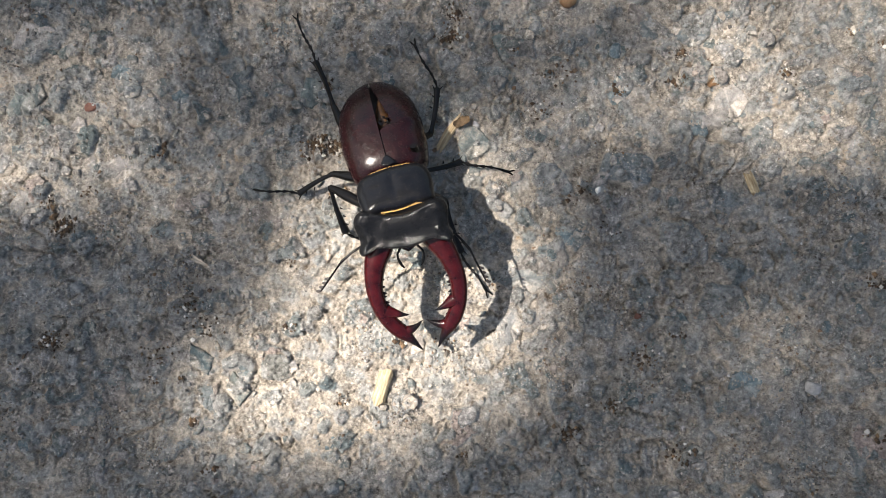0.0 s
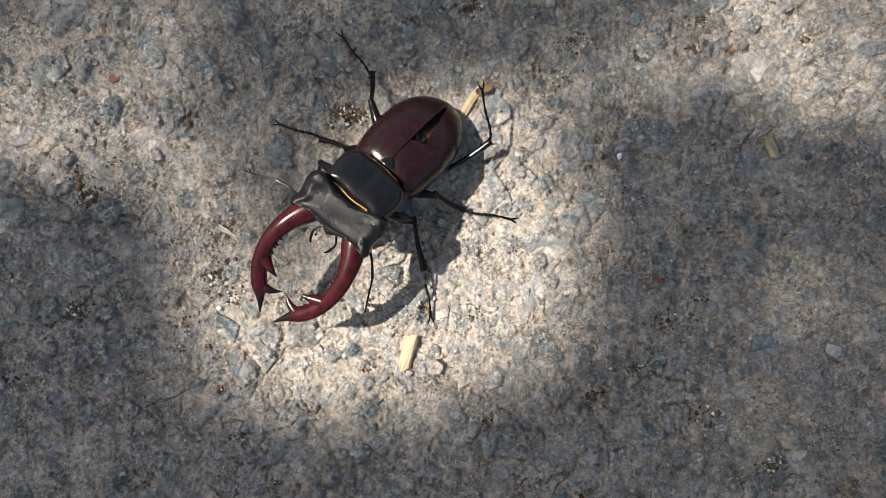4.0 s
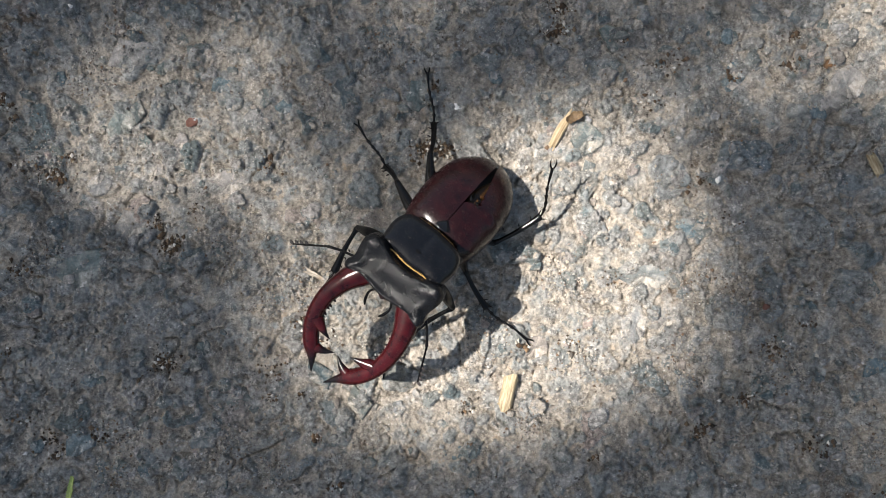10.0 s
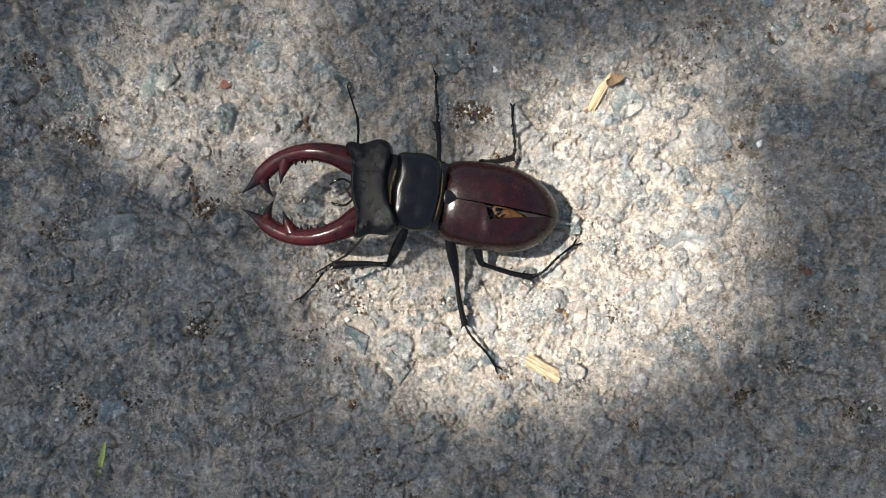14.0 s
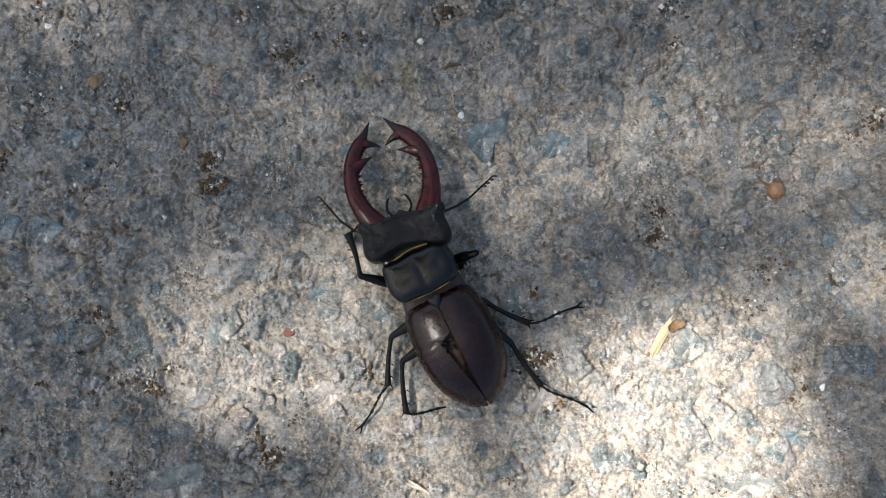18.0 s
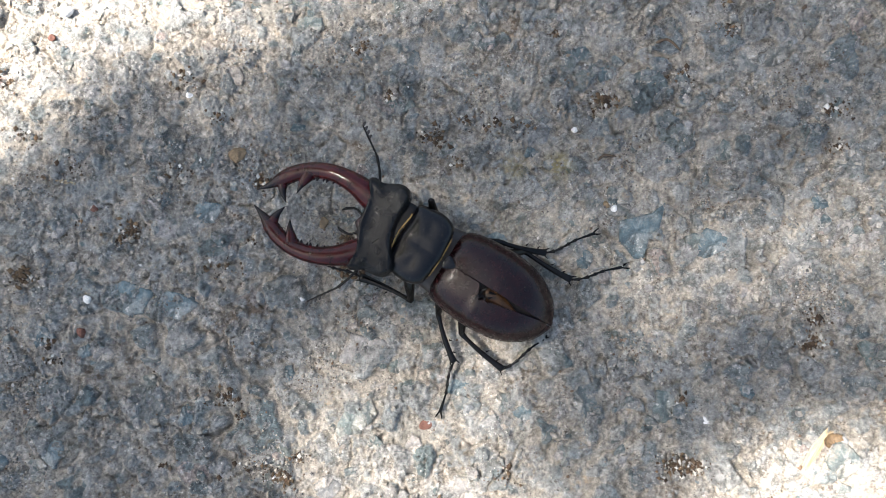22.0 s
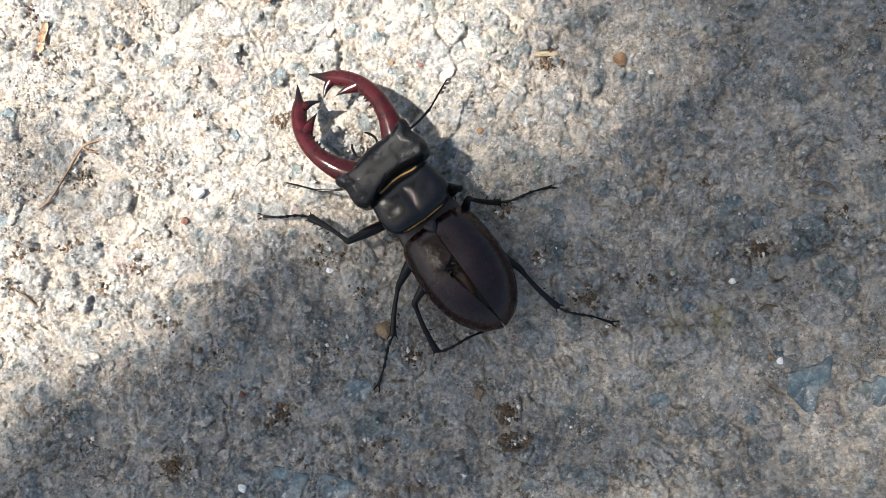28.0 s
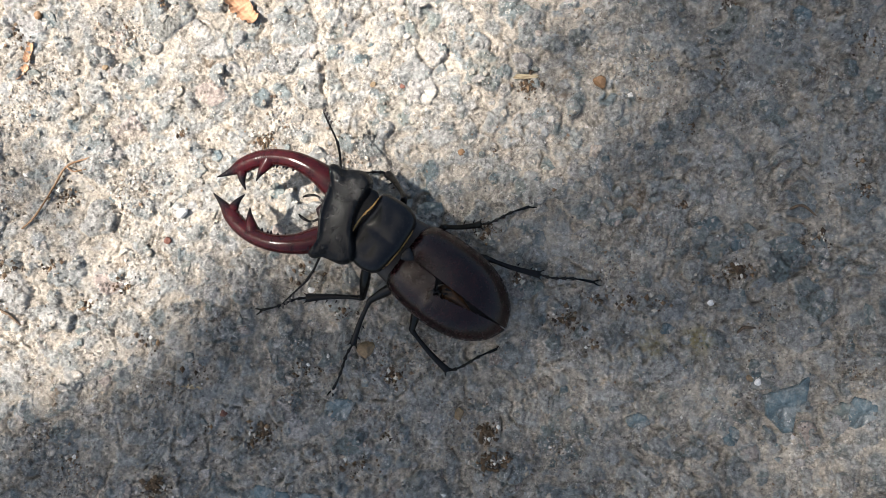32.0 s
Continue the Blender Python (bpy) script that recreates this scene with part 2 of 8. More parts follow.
M_STRAW = make_straw("straw", (0.15, 0.108, 0.058), (0.40, 0.335, 0.22))
M_SLIVER = make_straw("grey_wood", (0.23, 0.195, 0.15), (0.38, 0.335, 0.275))
M_SPLINT = make_straw("splinter", (0.27, 0.20, 0.115), (0.42, 0.335, 0.215))
M_TWIG = make_plain("twig_bark", (0.06, 0.042, 0.03), (0.12, 0.085, 0.055), 1500, 0.9)
M_ELYTRA = make_chitin("maroon_elytra", (0.0046, 0.0014, 0.0019), rough=0.23, spec=0.26, pits=0.05, pit_scale=5200, dusty=0.11, warm=(0.0115, 0.0023, 0.0027))
M_JAW = make_chitin("red_brown_mandible", (0.0145, 0.0015, 0.0023), tipped=(0.0035, 0.0025, 0.003), rough=0.17, spec=0.23, pits=0.05, pit_scale=5200, dusty=0.1, warm=(0.036, 0.0034, 0.0048))
M_BLACK = make_chitin("granular_black_chitin", (0.0036, 0.0038, 0.0044), rough=0.19, spec=0.16, pits=0.55, pit_scale=3300, dusty=0.10, grain=0.6)
M_PRONOTUM = make_chitin("smooth_black_chitin", (0.0028, 0.0031, 0.0040), rough=0.12, spec=0.24, pits=0.15, pit_scale=5200, dusty=0.14, grain=0.35)
M_LEG = make_chitin("glossy_black_leg", (0.0022, 0.0021, 0.0022), rough=0.13, spec=0.17)
M_UNDER = make_chitin("black_underside", (0.014, 0.011, 0.010), rough=0.45, pits=0.2)
M_HAIR = make_plain("golden_hair", (0.26, 0.15, 0.045), (0.46, 0.29, 0.10), 3000, 0.6)
M_WING = make_plain("amber_wing", (0.010, 0.005, 0.0025), (0.060, 0.027, 0.008), 1200, 0.45, 0.3)
M_BARK = make_plain("tree_bark", (0.10, 0.075, 0.055), (0.21, 0.17, 0.13), 40, 0.95)
M_LEAF = Mat("tree_leaf", (0.05, 0.10, 0.025), 0.5, 0.4)
M_LEAF.color(M_LEAF.ramp(M_LEAF.per_island(), (0.0, (0.035, 0.075, 0.018)), (1.0, (0.075, 0.125, 0.035))))
M_LEAF = M_LEAF.m


# ---- mesh helpers ----
def mesh_object(name, verts, faces, material, parent=None, label="", smooth=True):
    me = bpy.data.meshes.new(name)
    me.from_pydata([tuple(v) for v in verts], [], faces)
    me.polygons.foreach_set("use_smooth", [smooth] * len(me.polygons))
    me.materials.append(material)
    me.update()
    ob = new(name, me)
    if parent:
        ob.parent = parent
    if label:
        tagged(ob, label)
    return ob


def tidy(bm):
    bmesh.ops.recalc_face_normals(bm, faces=bm.faces)
    return bm


def part(name, bm, material, parent, label="", smooth=True):
    """Links a bmesh as one mesh object under a thing or a part."""
    me = bpy.data.meshes.new(name)
    tidy(bm)
    for e in bm.edges:
        e.smooth = e.calc_face_angle(0.0) < 1.0
    bm.to_mesh(me)
    bm.free()
    me.polygons.foreach_set("use_smooth", [smooth] * len(me.polygons))
    me.materials.append(material)
    ob = new(name, me)
    ob.parent = parent
    if label:
        tagged(ob, label)
    return ob


def spline(points, n):
    """Catmull-Rom through points (tuples of any length), n samples."""
    p = np.array(points, float)
    p = np.vstack([2 * p[0] - p[1], p, 2 * p[-1] - p[-2]])
    out = []
    for u in np.linspace(0, len(points) - 1 - 1e-9, n):
        k = int(u)
        t = u - k
        a, b, c, d = p[k:k + 4]
        out.append(0.5 * (2 * b + (c - a) * t + (2 * a - 5 * b + 4 * c - d) * t * t + (3 * b - a - 3 * c + d) * t ** 3))
    return np.array(out)


def tube(bm, path, radii, sides=10, flat=1.0, up=(0, 0, 1), lump=0.0, tag=None):
    """A capped tube along path; flat squeezes it along up. tag: values of the float layer dark, one a ring."""
    layer = bm.verts.layers.float.get("dark") if tag is not None else None
    rings = []
    path = [Vector(q) for q in path]
    for i, q in enumerate(path):
        ahead = (path[min(i + 1, len(path) - 1)] - path[max(i - 1, 0)]).normalized()
        side = ahead.cross(Vector(up))
        side = side.normalized() if side.length > 1e-6 else Vector((1, 0, 0))
        top = side.cross(ahead).normalized()
        ring = []
        for k in range(sides):
            a = 2 * math.pi * k / sides
            r = radii[i] * (1 + (random.uniform(-lump, lump) if lump else 0))
            v = bm.verts.new(q + side * math.cos(a) * r + top * math.sin(a) * r * flat)
            if layer is not None:
                v[layer] = tag[i]
            ring.append(v)
        rings.append(ring)
    for a, b in zip(rings, rings[1:]):
        for k in range(sides):
            bm.faces.new((a[k], a[(k + 1) % sides], b[(k + 1) % sides], b[k]))
    bm.faces.new(rings[0])
    bm.faces.new(rings[-1])
    return bm


def pillow(bm, outline, top, bottom, rings=9, p=2.4, relief=None, centre=(0, 0)):
    """A closed cushion over a plan outline (mm). relief(x, y, r) adds to the upper side."""
    c = np.array(centre, float)
    out = np.array(outline, float)
    layers = []
    for sign, height in ((1, top), (-1, bottom)):
        rows = []
        for k in range(rings + 1):
            r = math.sin(0.5 * math.pi * k / rings)
            z = sign * height * (1 - r ** p) ** (1 / p)
            row = []
            for q in out:
                x, y = c + (q - c) * r
                row.append((x, y, z + (relief(x, y, r) if relief and sign > 0 else 0)))
            rows.append(row)
        layers.append(rows)
    n = len(out)
    rim = [bm.verts.new(Vector(v) * MM) for v in layers[0][-1]]
    for side in (0, 1):
        last = [bm.verts.new(Vector(layers[side][0][0]) * MM)]
        for k in range(1, rings + 1):
            now = rim if k == rings else [bm.verts.new(Vector(v) * MM) for v in layers[side][k]]
            for j in range(n):
                i = (j + 1) % n
                if len(last) == 1:
                    bm.faces.new((last[0], now[j], now[i]))
                else:
                    bm.faces.new((last[j], now[j], now[i], last[i]))
            last = now
    return bm


def mirrored(half, n):
    """A closed outline from its right half, which runs from the front to the rear on the axis."""
    s = spline(half, n)
    return [tuple(q) for q in s] + [(-x, y) for x, y in s[-2:0:-1]]


# ---- ground ----
X0, X1, Y0, Y1, STEP = -0.260, 0.135, -0.100, 0.230, 0.0004


def ground_fields(gx, gy):
    """Height, stone mask and stone tint over the near ground."""
    rng = np.random.default_rng(7)
    nx, ny = len(gx), len(gy)
    h, mask, tint = np.zeros((ny, nx)), np.zeros((ny, nx)), np.full((ny, nx), 0.5)

    def wavy(count, lo, hi, amp):
        f = np.zeros((ny, nx))
        for _ in range(count):
            k, a, ph = rng.uniform(lo, hi), rng.uniform(0, 2 * math.pi), rng.uniform(0, 2 * math.pi)
            f += np.sin(k * (math.cos(a) * gx[None, :] + math.sin(a) * gy[:, None]) + ph)
        return f * amp / math.sqrt(count)

    def band(length, width=0.35):
        """Random relief of about one wavelength, of unit spread."""
        fx, fy = np.fft.rfftfreq(nx, STEP)[None, :], np.fft.fftfreq(ny, STEP)[:, None]
        q = np.hypot(fx, fy) * length + 1e-9
        f = np.fft.irfft2(np.fft.rfft2(rng.normal(size=(ny, nx))) * np.exp(-(np.log(q) / width) ** 2), s=(ny, nx))
        return f / f.std()

    h += wavy(14, 60, 240, 0.00022)
    b6, b3, b2 = band(0.0065), band(0.0030), band(0.0017)
    rubble = np.clip(0.5 + 0.5 * band(0.022), 0, 1.4)
    warp_x, warp_y = wavy(16, 300, 1100, 0.0009), wavy(16, 300, 1100, 0.0009)
    for k in range(11000):
        big = k < 1000
        r = rng.uniform(0.0030, 0.0072) if big else 0.0007 + min(0.0022, rng.exponential(0.0008))
        cx, cy = rng.uniform(X0, X1), rng.uniform(Y0, Y1)
        i0, i1 = np.searchsorted(gx, (cx - 1.7 * r, cx + 1.7 * r))
        j0, j1 = np.searchsorted(gy, (cy - 1.7 * r, cy + 1.7 * r))
        if i1 - i0 < 2 or j1 - j0 < 2:
            continue
        bent = 1.0 if big else 0.4
        dx = gx[None, i0:i1] - cx + bent * warp_x[j0:j1, i0:i1]
        dy = gy[j0:j1, None] - cy + bent * warp_y[j0:j1, i0:i1]
        ang, asp = rng.uniform(0, math.pi), rng.uniform(0.6, 1.0)
        u, v = (dx * math.cos(ang) + dy * math.sin(ang)) / r, (dy * math.cos(ang) - dx * math.sin(ang)) / (r * asp)
        # cut corners make the stones angular
        d = np.hypot(u, v) * 0.97
        for _ in range(3):
            a = rng.uniform(0, 2 * math.pi)
            d = np.maximum(d, (u * math.cos(a) + v * math.sin(a)) / rng.uniform(0.6, 0.95))
        inside = np.clip((1.0 - d) / (0.12 if big else 0.28), 0, 1)
        if big:
            rise, lean, moat = rng.uniform(-0.0006, 0.0012), 0.0006, 0.0006
        else:
            rise, lean, moat = rng.uniform(-0.25, 0.55) * r, 0.22 * r, 0.16 * r
        tilt = (u * rng.uniform(-1, 1) + v * rng.uniform(-1, 1)) * lean
        rimmed = np.exp(-((d - 1.05) / 0.08) ** 2) * moat * rng.uniform(0, 1)
        sub = np.s_[j0:j1, i0:i1]
        keep = 0.35 if big else 0.9
        h[sub] = h[sub] * (1 - (1 - keep) * inside) + inside * (rise + tilt) - rimmed
        strong = rng.choice((0.1, 0.8, 1.0, 1.0)) if big else rng.choice((0.0, 0.6, 1.0))
        tint[sub] = np.where(inside > 0.35, rng.uniform(0, 1), tint[sub])
        mask[sub] = mask[sub] * (1 - inside) + strong * inside
    # crumbled skin, then grooves that break it up
    h += 0.00016 * b6 + rubble * (0.00025 * (0.8 - np.abs(b3)) + 0.00017 * (0.8 - np.abs(b2))) + 0.00013 * band(0.0012)
    for length, keep, deep in ((0.012, 0.1, 0.0015), (0.008, 0.3, 0.0013), (0.005, 0.45, 0.0010)):
        line, where = band(length), band(length * 2.5)
        h -= deep * np.exp(-(line / 0.06) ** 2) * np.clip((where - keep) * 3, 0, 1)
    # cracks: short crooked grooves
    for _ in range(260):
        x, y, a = rng.uniform(X0, X1), rng.uniform(Y0, Y1), rng.uniform(0, 2 * math.pi)
        for _ in range(int(rng.integers(10, 40))):
            a += rng.normal(0, 0.38)
            x, y = x + math.cos(a) * 0.0003, y + math.sin(a) * 0.0003
            i, j = int((x - X0) / STEP), int((y - Y0) / STEP)
            if 1 < i < nx - 2 and 1 < j < ny - 2:
                h[j, i] -= 0.0005
                h[j, i + 1] -= 0.0003
                h[j + 1, i] -= 0.0003
    h += rng.normal(0, 0.00006, h.shape)
    edge = np.minimum.outer(np.minimum(gy - Y0, Y1 - gy), np.minimum(gx - X0, X1 - gx))
    h = np.clip(h, -0.0024, 0.0018) * np.clip(edge / 0.02, 0, 1)
    fx, fy = np.fft.rfftfreq(nx, STEP)[None, :], np.fft.fftfreq(ny, STEP)[:, None]

    def blur(f, width):
        return np.fft.irfft2(np.fft.rfft2(f) * np.exp(-0.5 * (2 * math.pi * width * np.hypot(fx, fy)) ** 2), s=(ny, nx))

    sunk = np.clip(0.5 + (blur(h, 0.0035) - blur(h, 0.0003)) / 0.0009, 0, 1)
    return h, mask, tint, sunk


def build_ground():
    gx, gy = np.arange(X0, X1, STEP), np.arange(Y0, Y1, STEP)
    h, mask, tint, sunk = ground_fields(gx, gy)
    nx, ny = len(gx), len(gy)
    px, py = np.meshgrid(gx, gy)
    shift = np.random.default_rng(5).uniform(-0.32, 0.32, (2, ny, nx)) * STEP
    shift[:, (0, -1), :] = 0
    shift[:, :, (0, -1)] = 0
    verts = np.stack([(px + shift[0]).ravel(), (py + shift[1]).ravel(), h.ravel()], 1)
    j, i = np.meshgrid(np.arange(ny - 1), np.arange(nx - 1), indexing="ij")
    a = (j * nx + i).ravel()
    faces = np.stack([a, a + 1, a + nx + 1, a + nx], 1)
    # rings out to the horizon
    rim = np.concatenate([np.arange(nx), np.arange(2, ny) * nx - 1, (ny - 1) * nx + np.arange(nx - 1, -1, -1), np.arange(ny - 2, 0, -1) * nx])
    mid = np.array([(X0 + X1) / 2, (Y0 + Y1) / 2])
    flat = verts[rim, :2] - mid
    last, extra, more, base = rim, [], [], len(verts)
    n = len(rim)
    for k, s in enumerate((1.3, 2, 4, 9, 25, 80, 300, 1500, 6000)):
        extra.append(np.column_stack([flat * s + mid, np.zeros(n)]))
        now = base + k * n + np.arange(n)
        more.append(np.stack([last, np.roll(last, -1), np.roll(now, -1), now], 1))
        last = now
    allv = np.vstack([verts] + extra)
    allf = np.vstack([faces] + more)
    me = bpy.data.meshes.new("ground")
    me.vertices.add(len(allv))
    me.vertices.foreach_set("co", allv.ravel())
    me.loops.add(allf.size)
    me.polygons.add(len(allf))
    me.loops.foreach_set("vertex_index", allf.ravel().astype(np.int32))
    me.polygons.foreach_set("loop_start", np.arange(0, allf.size, 4, dtype=np.int32))
    me.update(calc_edges=True)
    me.polygons.foreach_set("use_smooth", np.ones(len(allf), bool))
    for name, field, fill in (("stone", mask, 0.4), ("tint", tint, 0.4), ("sunk", sunk, 0.5)):
        at = me.attributes.new(name, "FLOAT", "POINT")
        at.data.foreach_set("value", np.concatenate([field.ravel(), np.full(len(allv) - nx * ny, fill)]).astype(np.float32))
    me.materials.append(M_GROUND)
    ob = tagged(new("ground", me), "worn grey asphalt with stones set in pale dust", "ground", kind="structure")
    return ob, gx, gy, h


ground, GX, GY, GH = build_ground()


def ground_z(x, y):
    i, j = int((x - X0) / STEP), int((y - Y0) / STEP)
    return float(GH[j, i]) if 0 <= i < len(GX) and 0 <= j < len(GY) else 0.0


# ---- beetle ----
def elytron_mesh(side):
    """One wing case as a thick shell; the one on the left is torn along the seam."""
    bm = bmesh.new()
    ns, na = 44, 18
    torn = side < 0

    wide = spline([(0, 6.9), (0.03, 8.2), (0.09, 9.0), (0.22, 9.65), (0.40, 9.95), (0.58, 9.6), (0.73, 8.5), (0.86, 6.5), (0.95, 4.1), (1.0, 1.0)], 120)
    tall = spline([(0, -1.6), (0.04, -0.75), (0.12, 0.1), (0.3, 0.95), (0.48, 1.1), (0.68, 0.25), (0.84, -1.8), (0.95, -4.2), (1.0, -6.0)], 120)

    def half(s):
        return float(np.interp(s, wide[:, 0], wide[:, 1]))

    def crest(s):
        return float(np.interp(s, tall[:, 0], tall[:, 1]))

    def gap(s):
        if not torn:
            return 0.10 + 0.25 * max(0.0, s - 0.4) * (1 - s)
        g = float(np.interp(s, (0, 0.30, 0.325, 0.355, 0.41, 0.55, 0.74, 0.88, 1), (0.1, 0.12, 1.1, 3.3, 2.9, 2.0, 0.85, 0.15, 0.12)))
        return g + (0.25 * math.sin(s * 90) if 0.34 < s < 0.5 else 0)

    grids = []
    for inner in (0, 1):
        grid = []
        for i in range(ns + 1):
            s = i / ns
            s = s ** 1.12 if s < 0.5 else 1 - (1 - s) ** 1.12 + (0.5 ** 1.12 + 0.5 ** 1.12 - 1) * 2 * (1 - s)
            w, top = half(s), crest(s)
            deep = 7.2 + top * 0.6
            row = []
            for k in range(na + 1):
                a = 0.5 * math.pi * 0.98 * (k / na)
                x = w * math.sin(a) ** 0.82 if a > 0 else 0.0
                x = max(x, 0) + 0.0
                x = gap(s) + x * (1 - gap(s) / max(w, 0.1)) if w > gap(s) else w
                z = top - deep * (1 - max(0.0, math.cos(a)) ** 0.76)
                if inner:
                    x, z = x * 0.965 + 0.01, z - 0.38
                row.append(bm.verts.new(Vector((side * x, -28.0 * s, z + 13)) * MM))
            grid.append(row)
        grids.append(grid)
    for g in grids:
        for i in range(ns):
            for k in range(na):
                bm.faces.new((g[i][k], g[i + 1][k], g[i + 1][k + 1], g[i][k + 1]))
    o, n = grids
    for i in range(ns):
        for k in (0, na):
            bm.faces.new((o[i][k], o[i + 1][k], n[i + 1][k], n[i][k]))
    for k in range(na):
        for i in (0, ns):
            bm.faces.new((o[i][k], o[i][k + 1], n[i][k + 1], n[i][k]))
    return bm


def spiky(bm, at, way, length, radius):
    at, way = Vector(at), Vector(way).normalized()
    tube(bm, [at, at + way * length * 0.5, at + way * length], [radius, radius * 0.6, radius * 0.08], 6)


def mandible_mesh(side):
    bm = bmesh.new()
    bm.verts.layers.float.new("dark")
    line = [(5.4, 6.2, -3.0, 3.1), (6.3, 8.6, -2.6, 3.0), (8.0, 12.2, -2.0, 2.4), (9.1, 16.5, -2.0, 2.0), (9.2, 20.4, -2.7, 1.85), (8.5, 24.0, -3.6, 1.8),
            (7.1, 27.0, -4.4, 1.85), (5.4, 29.4, -5.0, 1.7), (3.6, 31.7, -5.3, 0.85), (1.8, 34.4, -5.6, 0.10)]
    s = spline(line, 46)
    dark = np.clip((np.arange(46) / 45 - 0.78) / 0.12, 0, 1)
    tube(bm, [Vector((side * q[0], q[1], q[2])) * MM for q in s], [q[3] * MM for q in s], 14, 0.86, tag=dark)

    def tooth(points, n=9, black=0.45):
        q = spline(points, n)
        tube(bm, [Vector((side * v[0], v[1], v[2])) * MM for v in q], [v[3] * MM for v in q], 9, 0.75, tag=np.clip((np.arange(n) / (n - 1) - black) / 0.3, 0, 1))

    tooth([(8.9, 23.0, -3.3, 1.9), (7.2, 23.6, -3.2, 1.5), (5.6, 24.2, -3.1, 0.95), (4.3, 24.6, -3.0, 0.5), (2.9, 24.9, -3.0, 0.06)])
    tooth([(5.8, 29.2, -5.0, 1.6), (3.9, 29.0, -4.9, 1.15), (2.2, 28.4, -4.9, 0.65), (0.4, 27.2, -4.9, 0.05)], black=0.25)
    # the row of small denticles on the inner edge
    for u, size in ((0.33, 0.4), (0.37, 0.5), (0.405, 0.6), (0.44, 0.5), (0.475, 0.62), (0.51, 0.5), (0.545, 0.55), (0.66, 0.5), (0.695, 0.6), (0.73, 0.5), (0.765, 0.5)):
        q = s[int(u * 45)]
        r = q[3] * 0.86
        tooth([(q[0] - r, q[1], q[2] - 0.1, size * 0.75), (q[0] - r - size * 0.7, q[1] + 0.05, q[2] - 0.1, size * 0.55), (q[0] - r - size * 1.5, q[1] + 0.1, q[2] - 0.1, 0.08)], 4, -0.3)
    return bm


def head_mesh():
    half = [(0, 8.9), (2.4, 8.8), (4.6, 8.3), (6.6, 8.2), (8.2, 8.8), (9.5, 9.3), (10.2, 8.7), (10.2, 7.6), (9.7, 6.6), (9.7, 5.3), (10.0, 3.8), (10.2, 2.4), (10.0, 1.2), (9.3, 0.2),
            (8.0, -0.3), (6.4, 0.0), (4.4, 0.8), (2.2, 1.4), (0, 1.6)]

    def relief(x, y, r):
        ax = abs(x)

        def ridge(x1, y1, x2, y2, tall, wide):
            dx, dy = x2 - x1, y2 - y1
            u = max(0.0, min(1.0, ((ax - x1) * dx + (y - y1) * dy) / (dx * dx + dy * dy)))
            return tall * math.exp(-(((ax - x1 - u * dx) ** 2 + (y - y1 - u * dy) ** 2) / wide ** 2))

        lobes = 0.9 * math.exp(-((ax - 7.9) / 1.9) ** 2 - ((y - 1.6) / 1.5) ** 2)
        keel = ridge(9.4, 8.6, 7.6, 6.0, 0.4, 0.6) + ridge(7.6, 6.0, 8.0, 3.6, 0.25, 0.7) + ridge(0.0, 8.5, 4.6, 7.9, 0.35, 0.5) + ridge(4.6, 7.9, 9.2, 8.7, 0.35, 0.5)
        rear = ridge(9.4, 2.2, 8.0, 0.2, 0.3, 0.5) + ridge(8.0, 0.2, 4.4, 1.2, 0.3, 0.5)
        bowl = 0.5 - 0.55 * math.exp(-(x / 4.5) ** 2 - ((y - 6.3) / 1.9) ** 2) - 0.006 * x * x
        notch = -0.5 * math.exp(-((ax - 9.2) / 1.2) ** 2 - ((y - 5.6) / 0.9) ** 2)
        return (lobes + keel + rear + bowl + notch) * (1 if r < 0.97 else 0.5)

    return pillow(bmesh.new(), mirrored(half, 76), 1.9, 5.2, 24, 5.5, relief, (0, 4.6))


def pronotum_mesh():
    half = [(0, 10.9), (3.5, 10.6), (6.6, 10.7), (7.8, 9.9), (8.2, 7.6), (8.5, 5.0), (8.1, 2.8), (7.0, 1.2), (5.0, 0.5), (2.5, 0.2), (0, 0.0)]

    def relief(x, y, r):
        furrow = -0.35 * math.exp(-(x / 0.8) ** 2) * (1 - r)
        dents = -0.22 * sum(math.exp(-((x - a) / 1.1) ** 2 - ((y - b) / 1.0) ** 2) for a, b in ((4.4, 5.4), (-4.4, 5.4)))
        return furrow + dents

    return pillow(bmesh.new(), mirrored(half, 44), 3.3, 5.5, 14, 3.2, relief, (0, 5.0))


def fringe_mesh(points, width, thick, strands):
    """A narrow band of short golden hairs along a line."""
    bm = bmesh.new()
    rng = random.Random(3)
    line = spline(points, strands)
    for q in line:
        at = Vector(q) * MM
        for _ in range(2):
            way = Vector((rng.uniform(-0.35, 0.35), rng.choice((1, -1)) * rng.uniform(0.5, 1), rng.uniform(-0.1, 0.5)))
            spiky(bm, at + Vector((rng.uniform(-.1, .1), rng.uniform(-.12, .12), 0)) * MM, way, width * rng.uniform(0.6, 1.1) * MM, thick * MM)
    tube(bm, [Vector(q) * MM for q in line], [thick * 0.6 * MM] * strands, 6, 0.6)
    return bm


def femur_mesh(length):
    q = spline([(0, 0, 0.75), (0.2, 0, 1.15), (0.55, 0.10, 1.25), (0.85, 0.05, 0.88), (1.0, 0, 0.72)], 14)
    return tube(bmesh.new(), [(0, v[0] * length, v[1] * 2 * MM) for v in q], [v[2] * MM for v in q], 10, 0.8)


